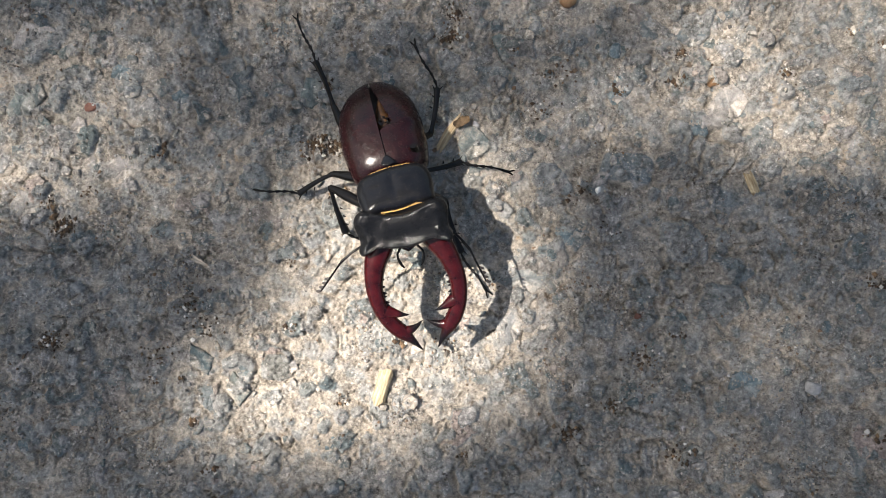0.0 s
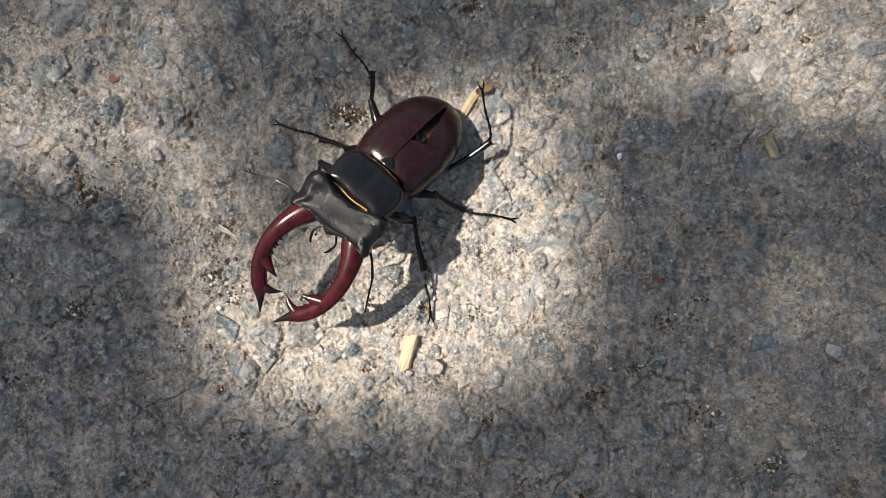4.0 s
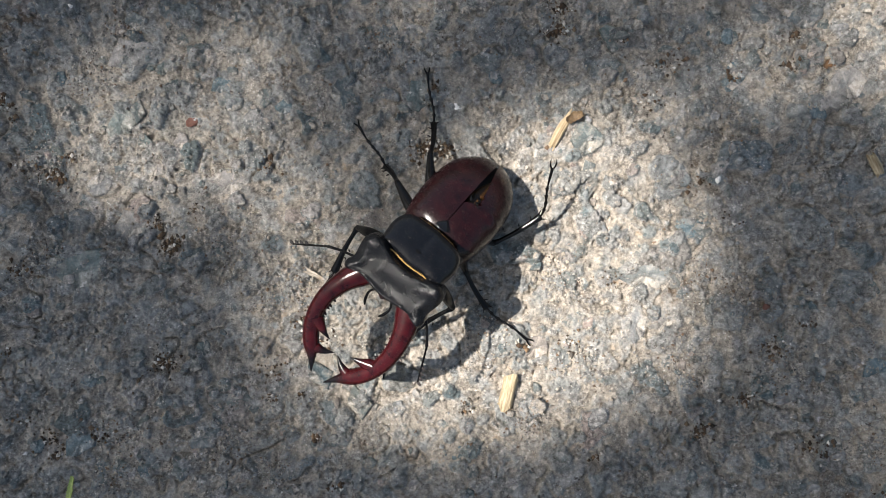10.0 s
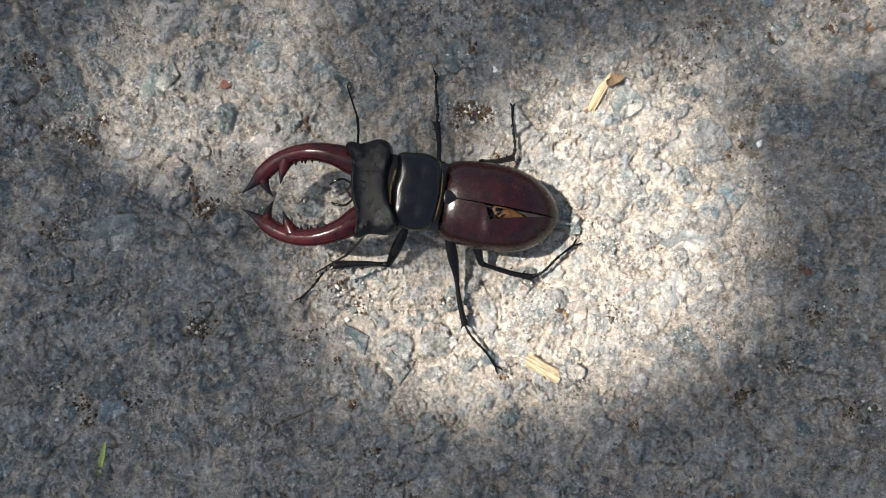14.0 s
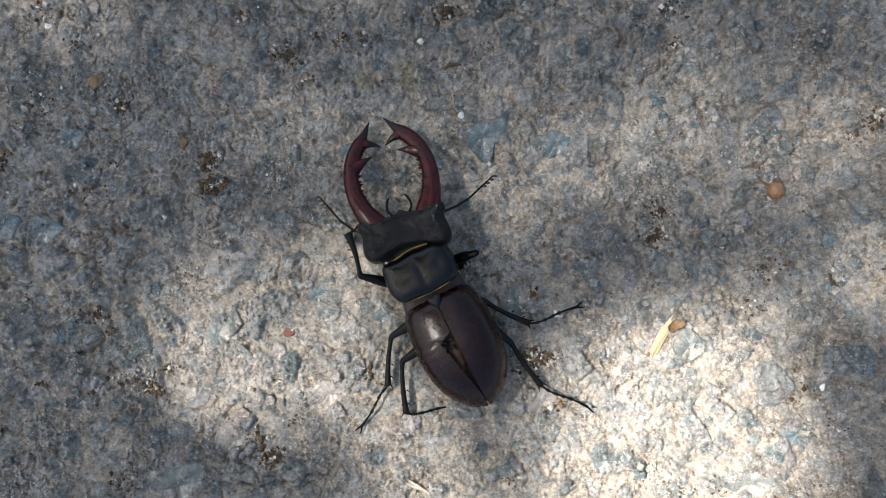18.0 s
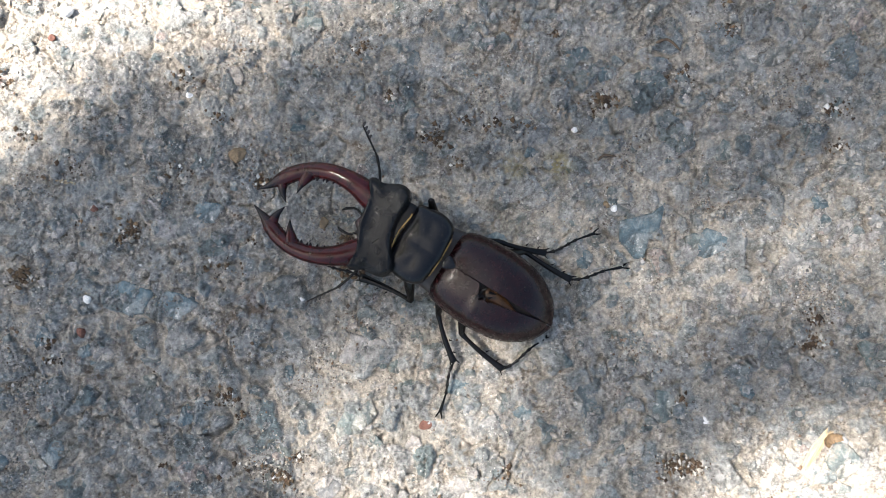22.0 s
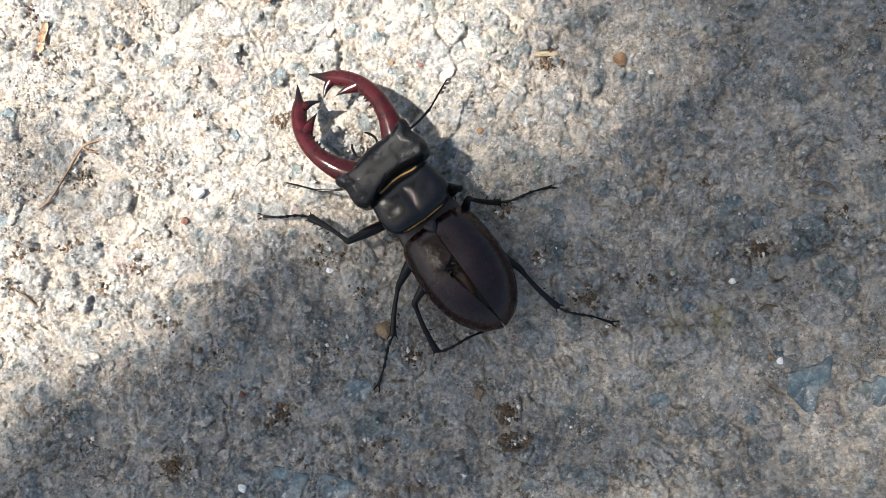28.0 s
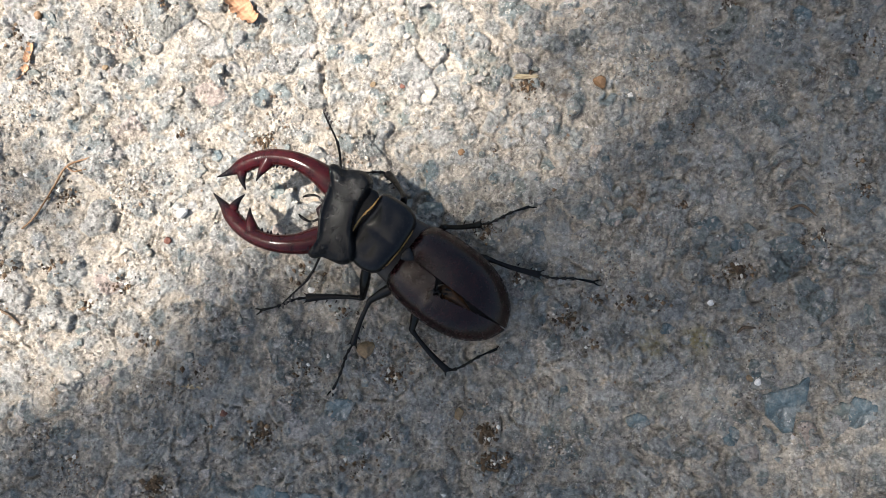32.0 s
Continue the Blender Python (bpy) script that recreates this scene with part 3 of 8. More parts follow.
def tibia_mesh(length, fore):
    """A slim shin that swells at the knee and towards its thorny end."""
    bm = bmesh.new()
    q = spline([(-0.03, 0.50), (0.04, 0.70), (0.14, 0.52), (0.4, 0.58), (0.8, 0.86 if fore else 0.70), (0.96, 1.08 if fore else 0.86), (1.0, 0.55)], 18)
    tube(bm, [(0.35 * MM * math.sin(math.pi * max(0.0, v[0])), v[0] * length, 0) for v in q], [v[1] * MM for v in q], 9, 0.72)
    for s in (1, -1):
        for u in ((0.45, 0.62, 0.8) if fore else (0.55, 0.8)):
            spiky(bm, (s * 0.5 * MM, u * length, 0), (s, 0.7, 0), 0.95 * MM, 0.22 * MM)
        spiky(bm, (s * 0.6 * MM, 0.97 * length, 0), (s * 0.6, 1, -0.2), 1.5 * MM, 0.22 * MM)
    return bm


def tarsus_mesh(length):
    """Five joints, the last one long, each narrow at its root and knobbed at its end."""
    bm = bmesh.new()
    cuts = (0, 0.155, 0.30, 0.44, 0.575, 0.93)
    for k, (a, b) in enumerate(zip(cuts, cuts[1:])):
        knob = 0.50 if k < 4 else 0.38
        arch = []
        for u in (0, 0.3, 0.7, 0.9, 1.0):
            v = a + (b - a) * u
            arch.append((0.45 * MM * math.sin(2.2 * math.pi * v) * (1 - v), v * length, (0.6 * math.sin(math.pi * v) - 0.2) * MM))
        tube(bm, arch, [0.19 * MM, 0.24 * MM, 0.36 * MM, knob * MM, 0.22 * MM], 7, 0.85)
        if k < 4:
            for e in (1, -1):
                spiky(bm, arch[3], (e * 0.7, 1, -0.3), 0.75 * MM, 0.12 * MM)
    return bm


def claw_mesh(length, s):
    return tube(bmesh.new(), [(s * 0.1 * MM, 0.91 * length, 0), (s * 0.5 * MM, 0.97 * length, 0.15 * MM), (s * 0.7 * MM, 1.03 * length, -0.2 * MM), (s * 0.55 * MM, 1.07 * length, -0.8 * MM)],
                [0.24 * MM, 0.2 * MM, 0.14 * MM, 0.03 * MM], 6)


def antenna_mesh(side):
    """A long first joint, an elbow and beaded joints; it runs along +y."""
    bm = bmesh.new()
    elbow = Vector((side * 1.1, 6.4, 0.2)) * MM
    tube(bm, [(0, 0, 0), elbow * 0.5 + Vector((side * 0.25 * MM, 0, 0.2 * MM)), elbow], [0.30 * MM, 0.27 * MM, 0.36 * MM], 7)
    end = Vector((0, 14.6, -0.6)) * MM
    for k in range(6):
        a, b = elbow.lerp(end, k / 8.6), elbow.lerp(end, (k + 1) / 8.6)
        tube(bm, [a, a.lerp(b, 0.6), b], [0.16 * MM, 0.28 * MM, 0.20 * MM], 6)
    tube(bm, [elbow.lerp(end, 0.68), end], [0.22 * MM, 0.16 * MM], 6)
    return bm


def club_mesh(side):
    bm = bmesh.new()
    a, b = Vector((side * 0.45, 11.0, -0.3)) * MM, Vector((0, 14.6, -0.6)) * MM
    for k in range(4):
        q = a.lerp(b, k / 3)
        tube(bm, [q, q + Vector((side * 0.35, 0.45, 0)) * MM, q + Vector((side * 0.8, 0.8, 0)) * MM], [0.28 * MM, 0.38 * MM, 0.18 * MM], 7, 0.5)
    return bm


FEMUR, TIBIA, TARSUS = (0.0115, 0.0115, 0.0120), (0.0134, 0.0118, 0.0128), (0.0125, 0.0135, 0.0140)


def build_beetle():
    b = tagged(new("stag_beetle"), "large male stag beetle, maroon mandibles, torn wing case, walking", "beetle")
    moving = {"body": b}
    belly = [(0, 9.0), (4.5, 8.5), (7.0, 6.5), (7.6, 2), (8.4, -4), (8.7, -12), (8.0, -19), (5.6, -24.5), (0, -26.8)]
    ob = part("abdomen", pillow(bmesh.new(), mirrored(belly, 30), 2.6, 4.8, 7, 2.6, None, (0, -8)), M_UNDER, b)
    ob.location = (0, 0, 4.9 * MM)
    for s, label in ((1, "smooth maroon wing case, intact"), (-1, "maroon wing case with a torn notch at the seam")):
        ob = part("elytron", elytron_mesh(s), M_ELYTRA, b, label)
        ob.location = (0, 0, -2.0 * MM)
    wing = bmesh.new()
    pillow(wing, mirrored([(0, 4.8), (1.3, 4.0), (1.6, 1.4), (0.9, -3.0), (0, -4.8)], 18), 0.6, 1.0, 5, 2.0, None, (0, 0))
    ob = part("wing_membrane", wing, M_WING, b, "folded amber hind wing showing through the tear")
    ob.matrix_basis = pose(-1.45 * MM, -15.2 * MM, 9.2 * MM, 2, 0, -7)
    crumpled = bmesh.new()
    rng = random.Random(5)
    for _ in range(9):
        q = Vector((-rng.uniform(0.2, 3.9), -rng.uniform(9.4, 12.0), 11.3 + rng.uniform(-0.5, 0.5))) * MM
        spiky(crumpled, q, (rng.uniform(-1, 1), rng.uniform(-1, 0.4), rng.uniform(-0.1, 0.6)), rng.uniform(0.8, 1.8) * MM, 0.35 * MM)
    part("torn_edge", crumpled, M_LEG, b, "ragged black edge of the tear")
    sc = bmesh.new()
    pillow(sc, mirrored([(0, 1.1), (1.0, 0.9), (1.5, 0.3), (0.7, -1.2), (0, -1.9)], 14), 0.25, 0.5, 4, 2.2, None, (0, 0))
    ob = part("scutellum", sc, M_PRONOTUM, b)
    ob.location = (0, -0.6 * MM, 10.95 * MM)
    pro = part("pronotum", pronotum_mesh(), M_PRONOTUM, b, "smooth black thorax plate")
    pro.matrix_basis = pose(0, 0.9 * MM, 9.4 * MM, -2, 0, 0)
    part("hair_fringe", fringe_mesh([(-6.2, 1.3, 1.2), (-4.6, 0.7, 1.5), (-2, 0.35, 1.7), (2, 0.35, 1.7), (4.6, 0.7, 1.5), (6.2, 1.3, 1.2)], 0.30, 0.10, 60), M_HAIR, pro, "fringe of golden hairs")
    part("hair_fringe", fringe_mesh([(-6.4, 10.6, 1.1), (-4.4, 10.6, 1.5), (-2.2, 10.85, 1.65), (0.0, 11.1, 1.7), (2.2, 10.85, 1.65), (4.4, 10.6, 1.5), (6.4, 10.6, 1.1)], 0.30, 0.10, 60), M_HAIR, pro, "fringe of golden hairs")
    head = part("head", head_mesh(), M_BLACK, b, "broad pitted black head")
    moving["head"] = head
    neck = bmesh.new()
    pillow(neck, mirrored([(0, 3.5), (5.0, 3.2), (7.0, 1.5), (7.0, -1.0), (5.8, -2.6), (0, -3.2)], 24), 0.75, 4.0, 7, 3.0, None, (0, 0))
    ob = part("neck", neck, M_LEG, head, "smooth glossy black neck")
    ob.location = (0, 0.4 * MM, -1.7 * MM)
    for s in (1, -1):
        part("mandible", mandible_mesh(s), M_JAW, head, "antler-like red-brown mandible with black tips")
        eye = bmesh.new()
        bmesh.ops.create_uvsphere(eye, u_segments=14, v_segments=9, radius=1.15 * MM)
        ob = part("eye", eye, M_LEG, head, "glossy black eye")
        ob.location = (s * 8.5 * MM, 6.1 * MM, -1.6 * MM)
        palp = bmesh.new()
        q = spline([(1.2, 7.0, -3.4, 0.3), (1.9, 9.6, -3.4, 0.3), (2.9, 11.3, -3.6, 0.26), (2.5, 13.4, -3.9, 0.34), (1.9, 14.4, -4.2, 0.16)], 12)
        tube(palp, [Vector((s * v[0], v[1], v[2])) * MM for v in q], [v[3] * MM for v in q], 7)
        part("palp", palp, M_LEG, head)
        ant = part("antenna", antenna_mesh(s), M_LEG, head)
        part("antenna_club", club_mesh(s), M_UNDER, ant, "comb-like antenna club")
        moving["antR" if s > 0 else "antL"] = ant
    lip = bmesh.new()
    pillow(lip, mirrored([(0, 2.6), (1.2, 1.9), (2.6, 1.0), (4.2, 0.9), (4.6, -0.8), (0, -1.6)], 20), 0.9, 1.2, 5, 2.2, None, (0, 0))
    ob = part("labrum", lip, M_ELYTRA, head, "dark maroon upper lip")
    ob.location = (0, 8.0 * MM, -2.2 * MM)
    tongue = bmesh.new()
    for x in (-0.5, 0, 0.5):
        spiky(tongue, Vector((x, 8.8, -4.2)) * MM, (x * 0.4, 1, -0.3), 1.8 * MM, 0.4 * MM)
    part("tongue", tongue, M_HAIR, head, "orange-yellow hairy tongue")
    for k in range(3):
        femur, tibia, tarsus = femur_mesh(FEMUR[k]), tibia_mesh(TIBIA[k], k == 0), tarsus_mesh(TARSUS[k])
        for side in "LR":
            f_ob = part("femur", femur.copy(), M_LEG, b)
            t_ob = part("tibia", tibia.copy(), M_LEG, b)
            s_ob = part("tarsus", tarsus.copy(), M_LEG, b)
            for s in (1, -1):
                part("claw", claw_mesh(TARSUS[k], s), M_LEG, s_ob)
            key = side + str(k + 1)
            moving[key + "femur"], moving[key + "tibia"], moving[key + "tarsus"] = f_ob, t_ob, s_ob
        for bm in (femur, tibia, tarsus):
            bm.free()
    return moving


BEETLE = build_beetle()


# ---- loose things on the ground ----
def lump_mesh(name, rx, ry, rz, seed, cuts=9, material=None, sub=2, keen=0.8):
    """An angular pebble: a ball cut by random planes."""
    rng = random.Random(seed)
    bm = bmesh.new()
    bmesh.ops.create_icosphere(bm, subdivisions=sub, radius=1)
    planes = []
    for _ in range(cuts):
        n = Vector((rng.gauss(0, 1), rng.gauss(0, 1), rng.gauss(0, 0.8))).normalized()
        planes.append((n, rng.uniform(keen * 0.78, keen * 1.15)))
    for v in bm.verts:
        for n, d in planes:
            over = v.co.dot(n) - d
            if over > 0:
                v.co -= n * over
        v.co *= 1 + rng.uniform(-0.03, 0.03)
        v.co = Vector((v.co.x * rx, v.co.y * ry, v.co.z * rz))
    tidy(bm)
    me = bpy.data.meshes.new(name)
    bm.to_mesh(me)
    bm.free()
    me.polygons.foreach_set("use_smooth", [True] * len(me.polygons))
    me.materials.append(material)
    return me


def slab_mesh(name, rx, ry, rise, seed, material, sides=8):
    """The worn top of a stone set in the ground: an angular plan, low sides, a slightly uneven face."""
    rng = random.Random(seed)
    angles = sorted(2 * math.pi * (k + rng.uniform(-0.42, 0.42)) / sides for k in range(sides))
    corners = []
    for a in angles:
        r = rng.uniform(0.72, 1.1)
        corners.append(Vector((math.cos(a) * rx * r, math.sin(a) * ry * r)))
    plan = []
    for p, q in zip(corners, corners[1:] + corners[:1]):
        for u in (0.0, 0.25, 0.5, 0.75):
            v = p.lerp(q, u) * (1 + rng.uniform(-0.045, 0.045))
            plan.append((v.x, v.y))
    verts, faces, n = [], [], len(plan)
    for s, z in ((1.07, -1.2 * MM), (1.0, rise * 0.35), (0.93, rise * 0.8), (0.72, rise)):
        for x, y in plan:
            j = 1 + rng.uniform(-0.03, 0.03)
            verts.append((x * s * j, y * s * j, z + (rng.uniform(-0.13, 0.13) * MM if z > 0 else 0)))
    verts.append((0, 0, rise + rng.uniform(-0.05, 0.1) * MM))
    for k in range(3):
        for i in range(n):
            j = (i + 1) % n
            faces.append((k * n + i, k * n + j, (k + 1) * n + j, (k + 1) * n + i))
    for i in range(n):
        faces.append((3 * n + i, 3 * n + (i + 1) % n, 4 * n))
    me = bpy.data.meshes.new(name)
    me.from_pydata(verts, [], faces)
    me.polygons.foreach_set("use_smooth", [True] * len(me.polygons))
    me.materials.append(material)
    return me


def lay(name, me, x, y, turn, label, category, sink=0.0, group=""):
    ob = new(name, me)
    low = min(v.co.z for v in me.vertices)
    ob.matrix_basis = pose(x, y, ground_z(x, y) - low - sink, 0, 0, turn)
    return tagged(ob, label, category, group)


def pebble(x, y, size, material, label, seed, flat=0.7, long=1.25):
    me = lump_mesh("pebble", size * 0.5 * long, size * 0.5, size * 0.5 * flat, seed, 14, material, 2, 0.72)
    me.polygons.foreach_set("use_smooth", [False] * len(me.polygons))
    return lay("pebble", me, x, y, (seed * 47) % 180, label, "pebble", size * 0.16, "loose pebbles")


PEBBLES = [  # x, y, size, material, label
    (-0.0925, 0.0428, 0.0030, M_RED, "small brick-red pebble on pale dust"),
    (-0.1820, 0.1382, 0.0023, M_RED, "small brick-red pebble on pale dust"),
    (-0.1752, 0.0664, 0.0027, M_RED, "small brick-red pebble on grey asphalt"),
    (-0.1717, 0.0961, 0.0021, M_RED, "dull red-brown pebble on grey asphalt"),
    (-0.1367, 0.1082, 0.0047, M_RUST, "ochre-brown rounded pebble on grey asphalt"),
    (-0.1162, 0.0913, 0.0030, M_RUST, "ochre pebble beside dark humus"),
    (-0.0758, 0.1662, 0.0036, M_NUT, "brown crumbly clod on pale dust"),
    (-0.0271, 0.0429, 0.0023, M_WHITE, "small angular white quartz pebble"),
    (-0.1776, 0.1445, 0.0030, M_WHITE, "small angular white quartz pebble"),
    (-0.2003, 0.0530, 0.0033, M_WHITE, "small angular white quartz pebble"),
    (-0.1733, 0.0743, 0.0022, M_WHITE, "small angular white quartz pebble"),
    (-0.1486, 0.1234, 0.0019, M_WHITE, "small angular white quartz pebble"),
    (-0.0554, 0.1121, 0.0019, M_WHITE, "small angular white quartz pebble"),
    (0.0344, 0.0213, 0.0018, M_WHITE, "small angular white quartz pebble"),
    (-0.1214, 0.0733, 0.0015, M_WHITE, "tiny angular white quartz pebble"),
    (-0.0472, 0.0919, 0.0016, M_WHITE, "tiny angular white quartz pebble"),
    (-0.0468, 0.0930, 0.0019, M_WHITE, "tiny white quartz pebble beside an ochre one"),
    (-0.0486, 0.0940, 0.0019, M_RUST, "tiny ochre pebble beside a white one"),
    (0.0046, 0.0378, 0.0019, M_PALE, "pale grey pebble beside a splinter"),
    (0.0440, -0.0096, 0.0019, M_RED, "small faded red pebble"),
    (-0.1257, 0.0311, 0.0022, M_RED, "reddish pebble in a clump of soil"),
    (-0.1289, 0.0310, 0.0012, M_WHITE, "tiny white grain in a clump of soil"),
    (-0.1225, 0.1698, 0.0015, M_RED, "tiny reddish pebble on dust"),
    (-0.1299, 0.1709, 0.0019, M_RUST, "small brown pebble on dust"),
    (-0.1945, 0.1817, 0.0016, M_RUST, "small brown pebble on dust"),
    (-0.2101, 0.1960, 0.0022, M_NUT, "brown crumb of dry earth"),
    (-0.1100, 0.1527, 0.0019, M_NUT, "small brown pebble on dust"),
    (0.0860, -0.0270, 0.0042, M_PALE, "pale grey angular stone chip on asphalt"),
    (0.0395, 0.0563, 0.0041, M_BLUE, "rounded blue-grey pebble on asphalt"),
]
for n, (x, y, size, material, label) in enumerate(PEBBLES):
    pebble(x, y, size, material, label, 31 + n)



def straw_piece(name, x, y, length, width, turn, material, label, seed=1, hollow=True, category="straw"):
    """A broken piece of stalk with frayed ends, lying on the ground."""
    rng = random.Random(seed)
    sides, rows = 12, 9
    bm = bmesh.new()
    rings = []
    fray = [rng.uniform(-0.10, 0.10) for _ in range(sides)]
    fray2 = [rng.uniform(-0.13, 0.13) for _ in range(sides)]
    rim = [rng.uniform(-0.12, 0.06) for _ in range(sides)]
    for i in range(rows):
        u = i / (rows - 1)
        ring = []
        for k in range(sides):
            a = 2 * math.pi * k / sides
            e = fray[k] * (1 - u) ** 3 + fray2[k] * u ** 3
            r = width * 0.5 * (1 + 0.10 * math.sin(3 * a + seed) + rim[k]) * (1 + 0.06 * math.sin(5 * u + seed))
            ring.append(bm.verts.new(((u - 0.5 + e) * length, math.cos(a) * r, math.sin(a) * r * 0.72)))
        rings.append(ring)
    for a, c in zip(rings, rings[1:]):
        for k in range(sides):
            bm.faces.new((a[k], a[(k + 1) % sides], c[(k + 1) % sides], c[k]))
    for ring, s in ((rings[0], 1), (rings[-1], -1)):
        inner = [bm.verts.new((v.co.x + s * length * 0.06, v.co.y * 0.6, v.co.z * 0.6)) for v in ring]
        for k in range(sides):
            bm.faces.new((ring[k], ring[(k + 1) % sides], inner[(k + 1) % sides], inner[k]))
        bm.faces.new(inner)
    tidy(bm)
    me = bpy.data.meshes.new(name)
    bm.to_mesh(me)
    bm.free()
    me.polygons.foreach_set("use_smooth", [False] * len(me.polygons))
    me.materials.append(material)
    return lay(name, me, x, y, turn, label, category, 0.0002)


def flake_mesh(name, points, width, thick, material, curl=0.0):
    """A thin, torn, creased strip along points (x, y) about its middle."""
    rng = random.Random(len(name) + int(width * 1e5))
    n = 16
    line = spline(points, n)
    verts, faces = [], []
    for i, (x, y) in enumerate(line):
        u = i / (n - 1)
        d = line[min(i + 1, n - 1)] - line[max(i - 1, 0)]
        d = d / (np.hypot(*d) + 1e-9)
        w = width * 0.5 * max(0.25, math.sin(math.pi * (0.1 + 0.8 * u)) ** 0.5)
        z = curl * (2 * u - 1) ** 2
        row = []
        for s in (-1.0, -0.45, 0.0, 0.5, 1.0):
            q = s * w * (1 + (rng.uniform(-0.3, 0.15) if abs(s) == 1 else 0))
            row.append((x - d[1] * q, y + d[0] * q, z + abs(s) ** 1.5 * width * 0.22 + rng.uniform(-0.04, 0.04) * width))
        verts += row + [(a, b, c - thick * 0.5) for a, b, c in row]
    for i in range(n - 1):
        a, b = 10 * i, 10 * (i + 1)
        for k in range(4):
            faces += [(a + k, a + k + 1, b + k + 1, b + k), (a + 5 + k, b + 5 + k, b + 6 + k, a + 6 + k)]
        faces += [(a, b, b + 5, a + 5), (a + 4, a + 9, b + 9, b + 4)]
    for a in (0, 10 * (n - 1)):
        faces += [(a + k, a + k + 1, a + k + 6, a + k + 5) for k in range(4)]
    me = bpy.data.meshes.new(name)
    me.from_pydata(verts, [], faces)
    me.materials.append(material)
    return me


def splinter_mesh(length, width, seed):
    """A flat sliver of torn wood, its ends split into long fibres."""
    rng = random.Random(seed)
    sides, rows = 26, 9
    bm = bmesh.new()
    far = [[rng.uniform(-0.30, 0.05) for _ in range(sides)], [rng.uniform(-0.05, 0.34) for _ in range(sides)]]
    groove = [rng.uniform(0.55, 1.1) for _ in range(sides)]
    rings = []
    for i in range(rows):
        u = i / (rows - 1)
        ring = []
        for k in range(sides):
            a = 2 * math.pi * k / sides
            e = far[0][k] * (1 - u) ** 4 + far[1][k] * u ** 4
            r = width * 0.5 * groove[k] * (0.55 + 0.45 * math.sin(math.pi * (0.15 + 0.75 * u)))
            ring.append(bm.verts.new(((u - 0.5) * 0.75 * length + e * length, math.cos(a) * r + 0.18 * width * math.sin(2.5 * u), math.sin(a) * r * 0.5 + 0.12 * width * u)))
        rings.append(ring)
    for a, c in zip(rings, rings[1:]):
        for k in range(sides):
            bm.faces.new((a[k], a[(k + 1) % sides], c[(k + 1) % sides], c[k]))
    for ring, s in ((rings[0], 1), (rings[-1], -1)):
        mid = bm.verts.new((ring[0].co.x * 0.7, 0.1 * width, 0))
        for k in range(sides):
            bm.faces.new((ring[k], ring[(k + 1) % sides], mid))
    me = bpy.data.meshes.new("wood_splinter")
    tidy(bm).to_mesh(me)
    bm.free()
    me.materials.append(M_SPLINT)
    return me


STALK = straw_piece("straw_piece", -0.0184, -0.0271, 0.0078, 0.0037, 74, M_STRAW, "broken piece of pale straw stalk", 2)
straw_piece("straw_piece", 0.0723, 0.0231, 0.0053, 0.0022, -68, M_STRAW, "short yellow bit of straw stalk", 5)
lay("wood_sliver", flake_mesh("wood_sliver", [(-0.0042, 0), (-0.001, 0.0002), (0.0042, -0.0002)], 0.0014, 0.0005, M_SLIVER, 0.0003), -0.0651, 0.0043, -26, "thin pale sliver of wood", "sliver")
lay("wood_splinter", splinter_mesh(0.0085, 0.0026, 8), -0.0017, 0.0355, 54, "frayed yellow-brown wood splinter", "splinter", 0.0002)
lay("leaf_scrap", flake_mesh("leaf_scrap", [(-0.0021, 0), (0, 0.0005), (0.0021, 0)], 0.0024, 0.0006, M_LEAFDRY, 0.0012), 0.0011, 0.0380, 26, "curled brown scrap of leaf on a splinter", "leaf", -0.0004)
lay("green_leaf_bit", flake_mesh("green_leaf_bit", [(-0.0038, 0), (0, 0.0003), (0.0038, 0)], 0.0014, 0.0004, M_GREEN, 0.0006), -0.1261, -0.0460, 78, "narrow bit of green leaf", "leaf")
straw_piece("straw_chip", -0.0931, 0.1691, 0.0053, 0.0011, -3, M_STRAW, "pale straw chip lying on dark humus", 12)
straw_piece("straw_chip", -0.1789, 0.1028, 0.0046, 0.0010, -17, M_STRAW, "pale straw chip on grey asphalt", 13)
lay("dry_leaf_bit", flake_mesh("dry_leaf_bit", [(-0.0022, 0), (0, 0.0004), (0.0022, 0)], 0.0022, 0.0004, M_LEAFBIT, 0.0005), -0.2152, 0.1825, 40, "orange-brown bit of dry leaf", "leaf")
lay("dry_leaf_bit", flake_mesh("dry_leaf_bit", [(-0.0024, 0), (0, 0.0003), (0.0024, 0)], 0.0022, 0.0004, M_LEAFBIT, 0.0006), -0.2129, 0.1871, 70, "orange-brown bit of dry leaf", "leaf")
lay("dry_leaf", flake_mesh("dry_leaf", [(-0.0042, 0.001), (0, 0.0004), (0.0042, -0.0008)], 0.0048, 0.0004, M_LEAFBIT, 0.0012), -0.1594, 0.1918, -35, "torn orange-brown dry leaf", "leaf")
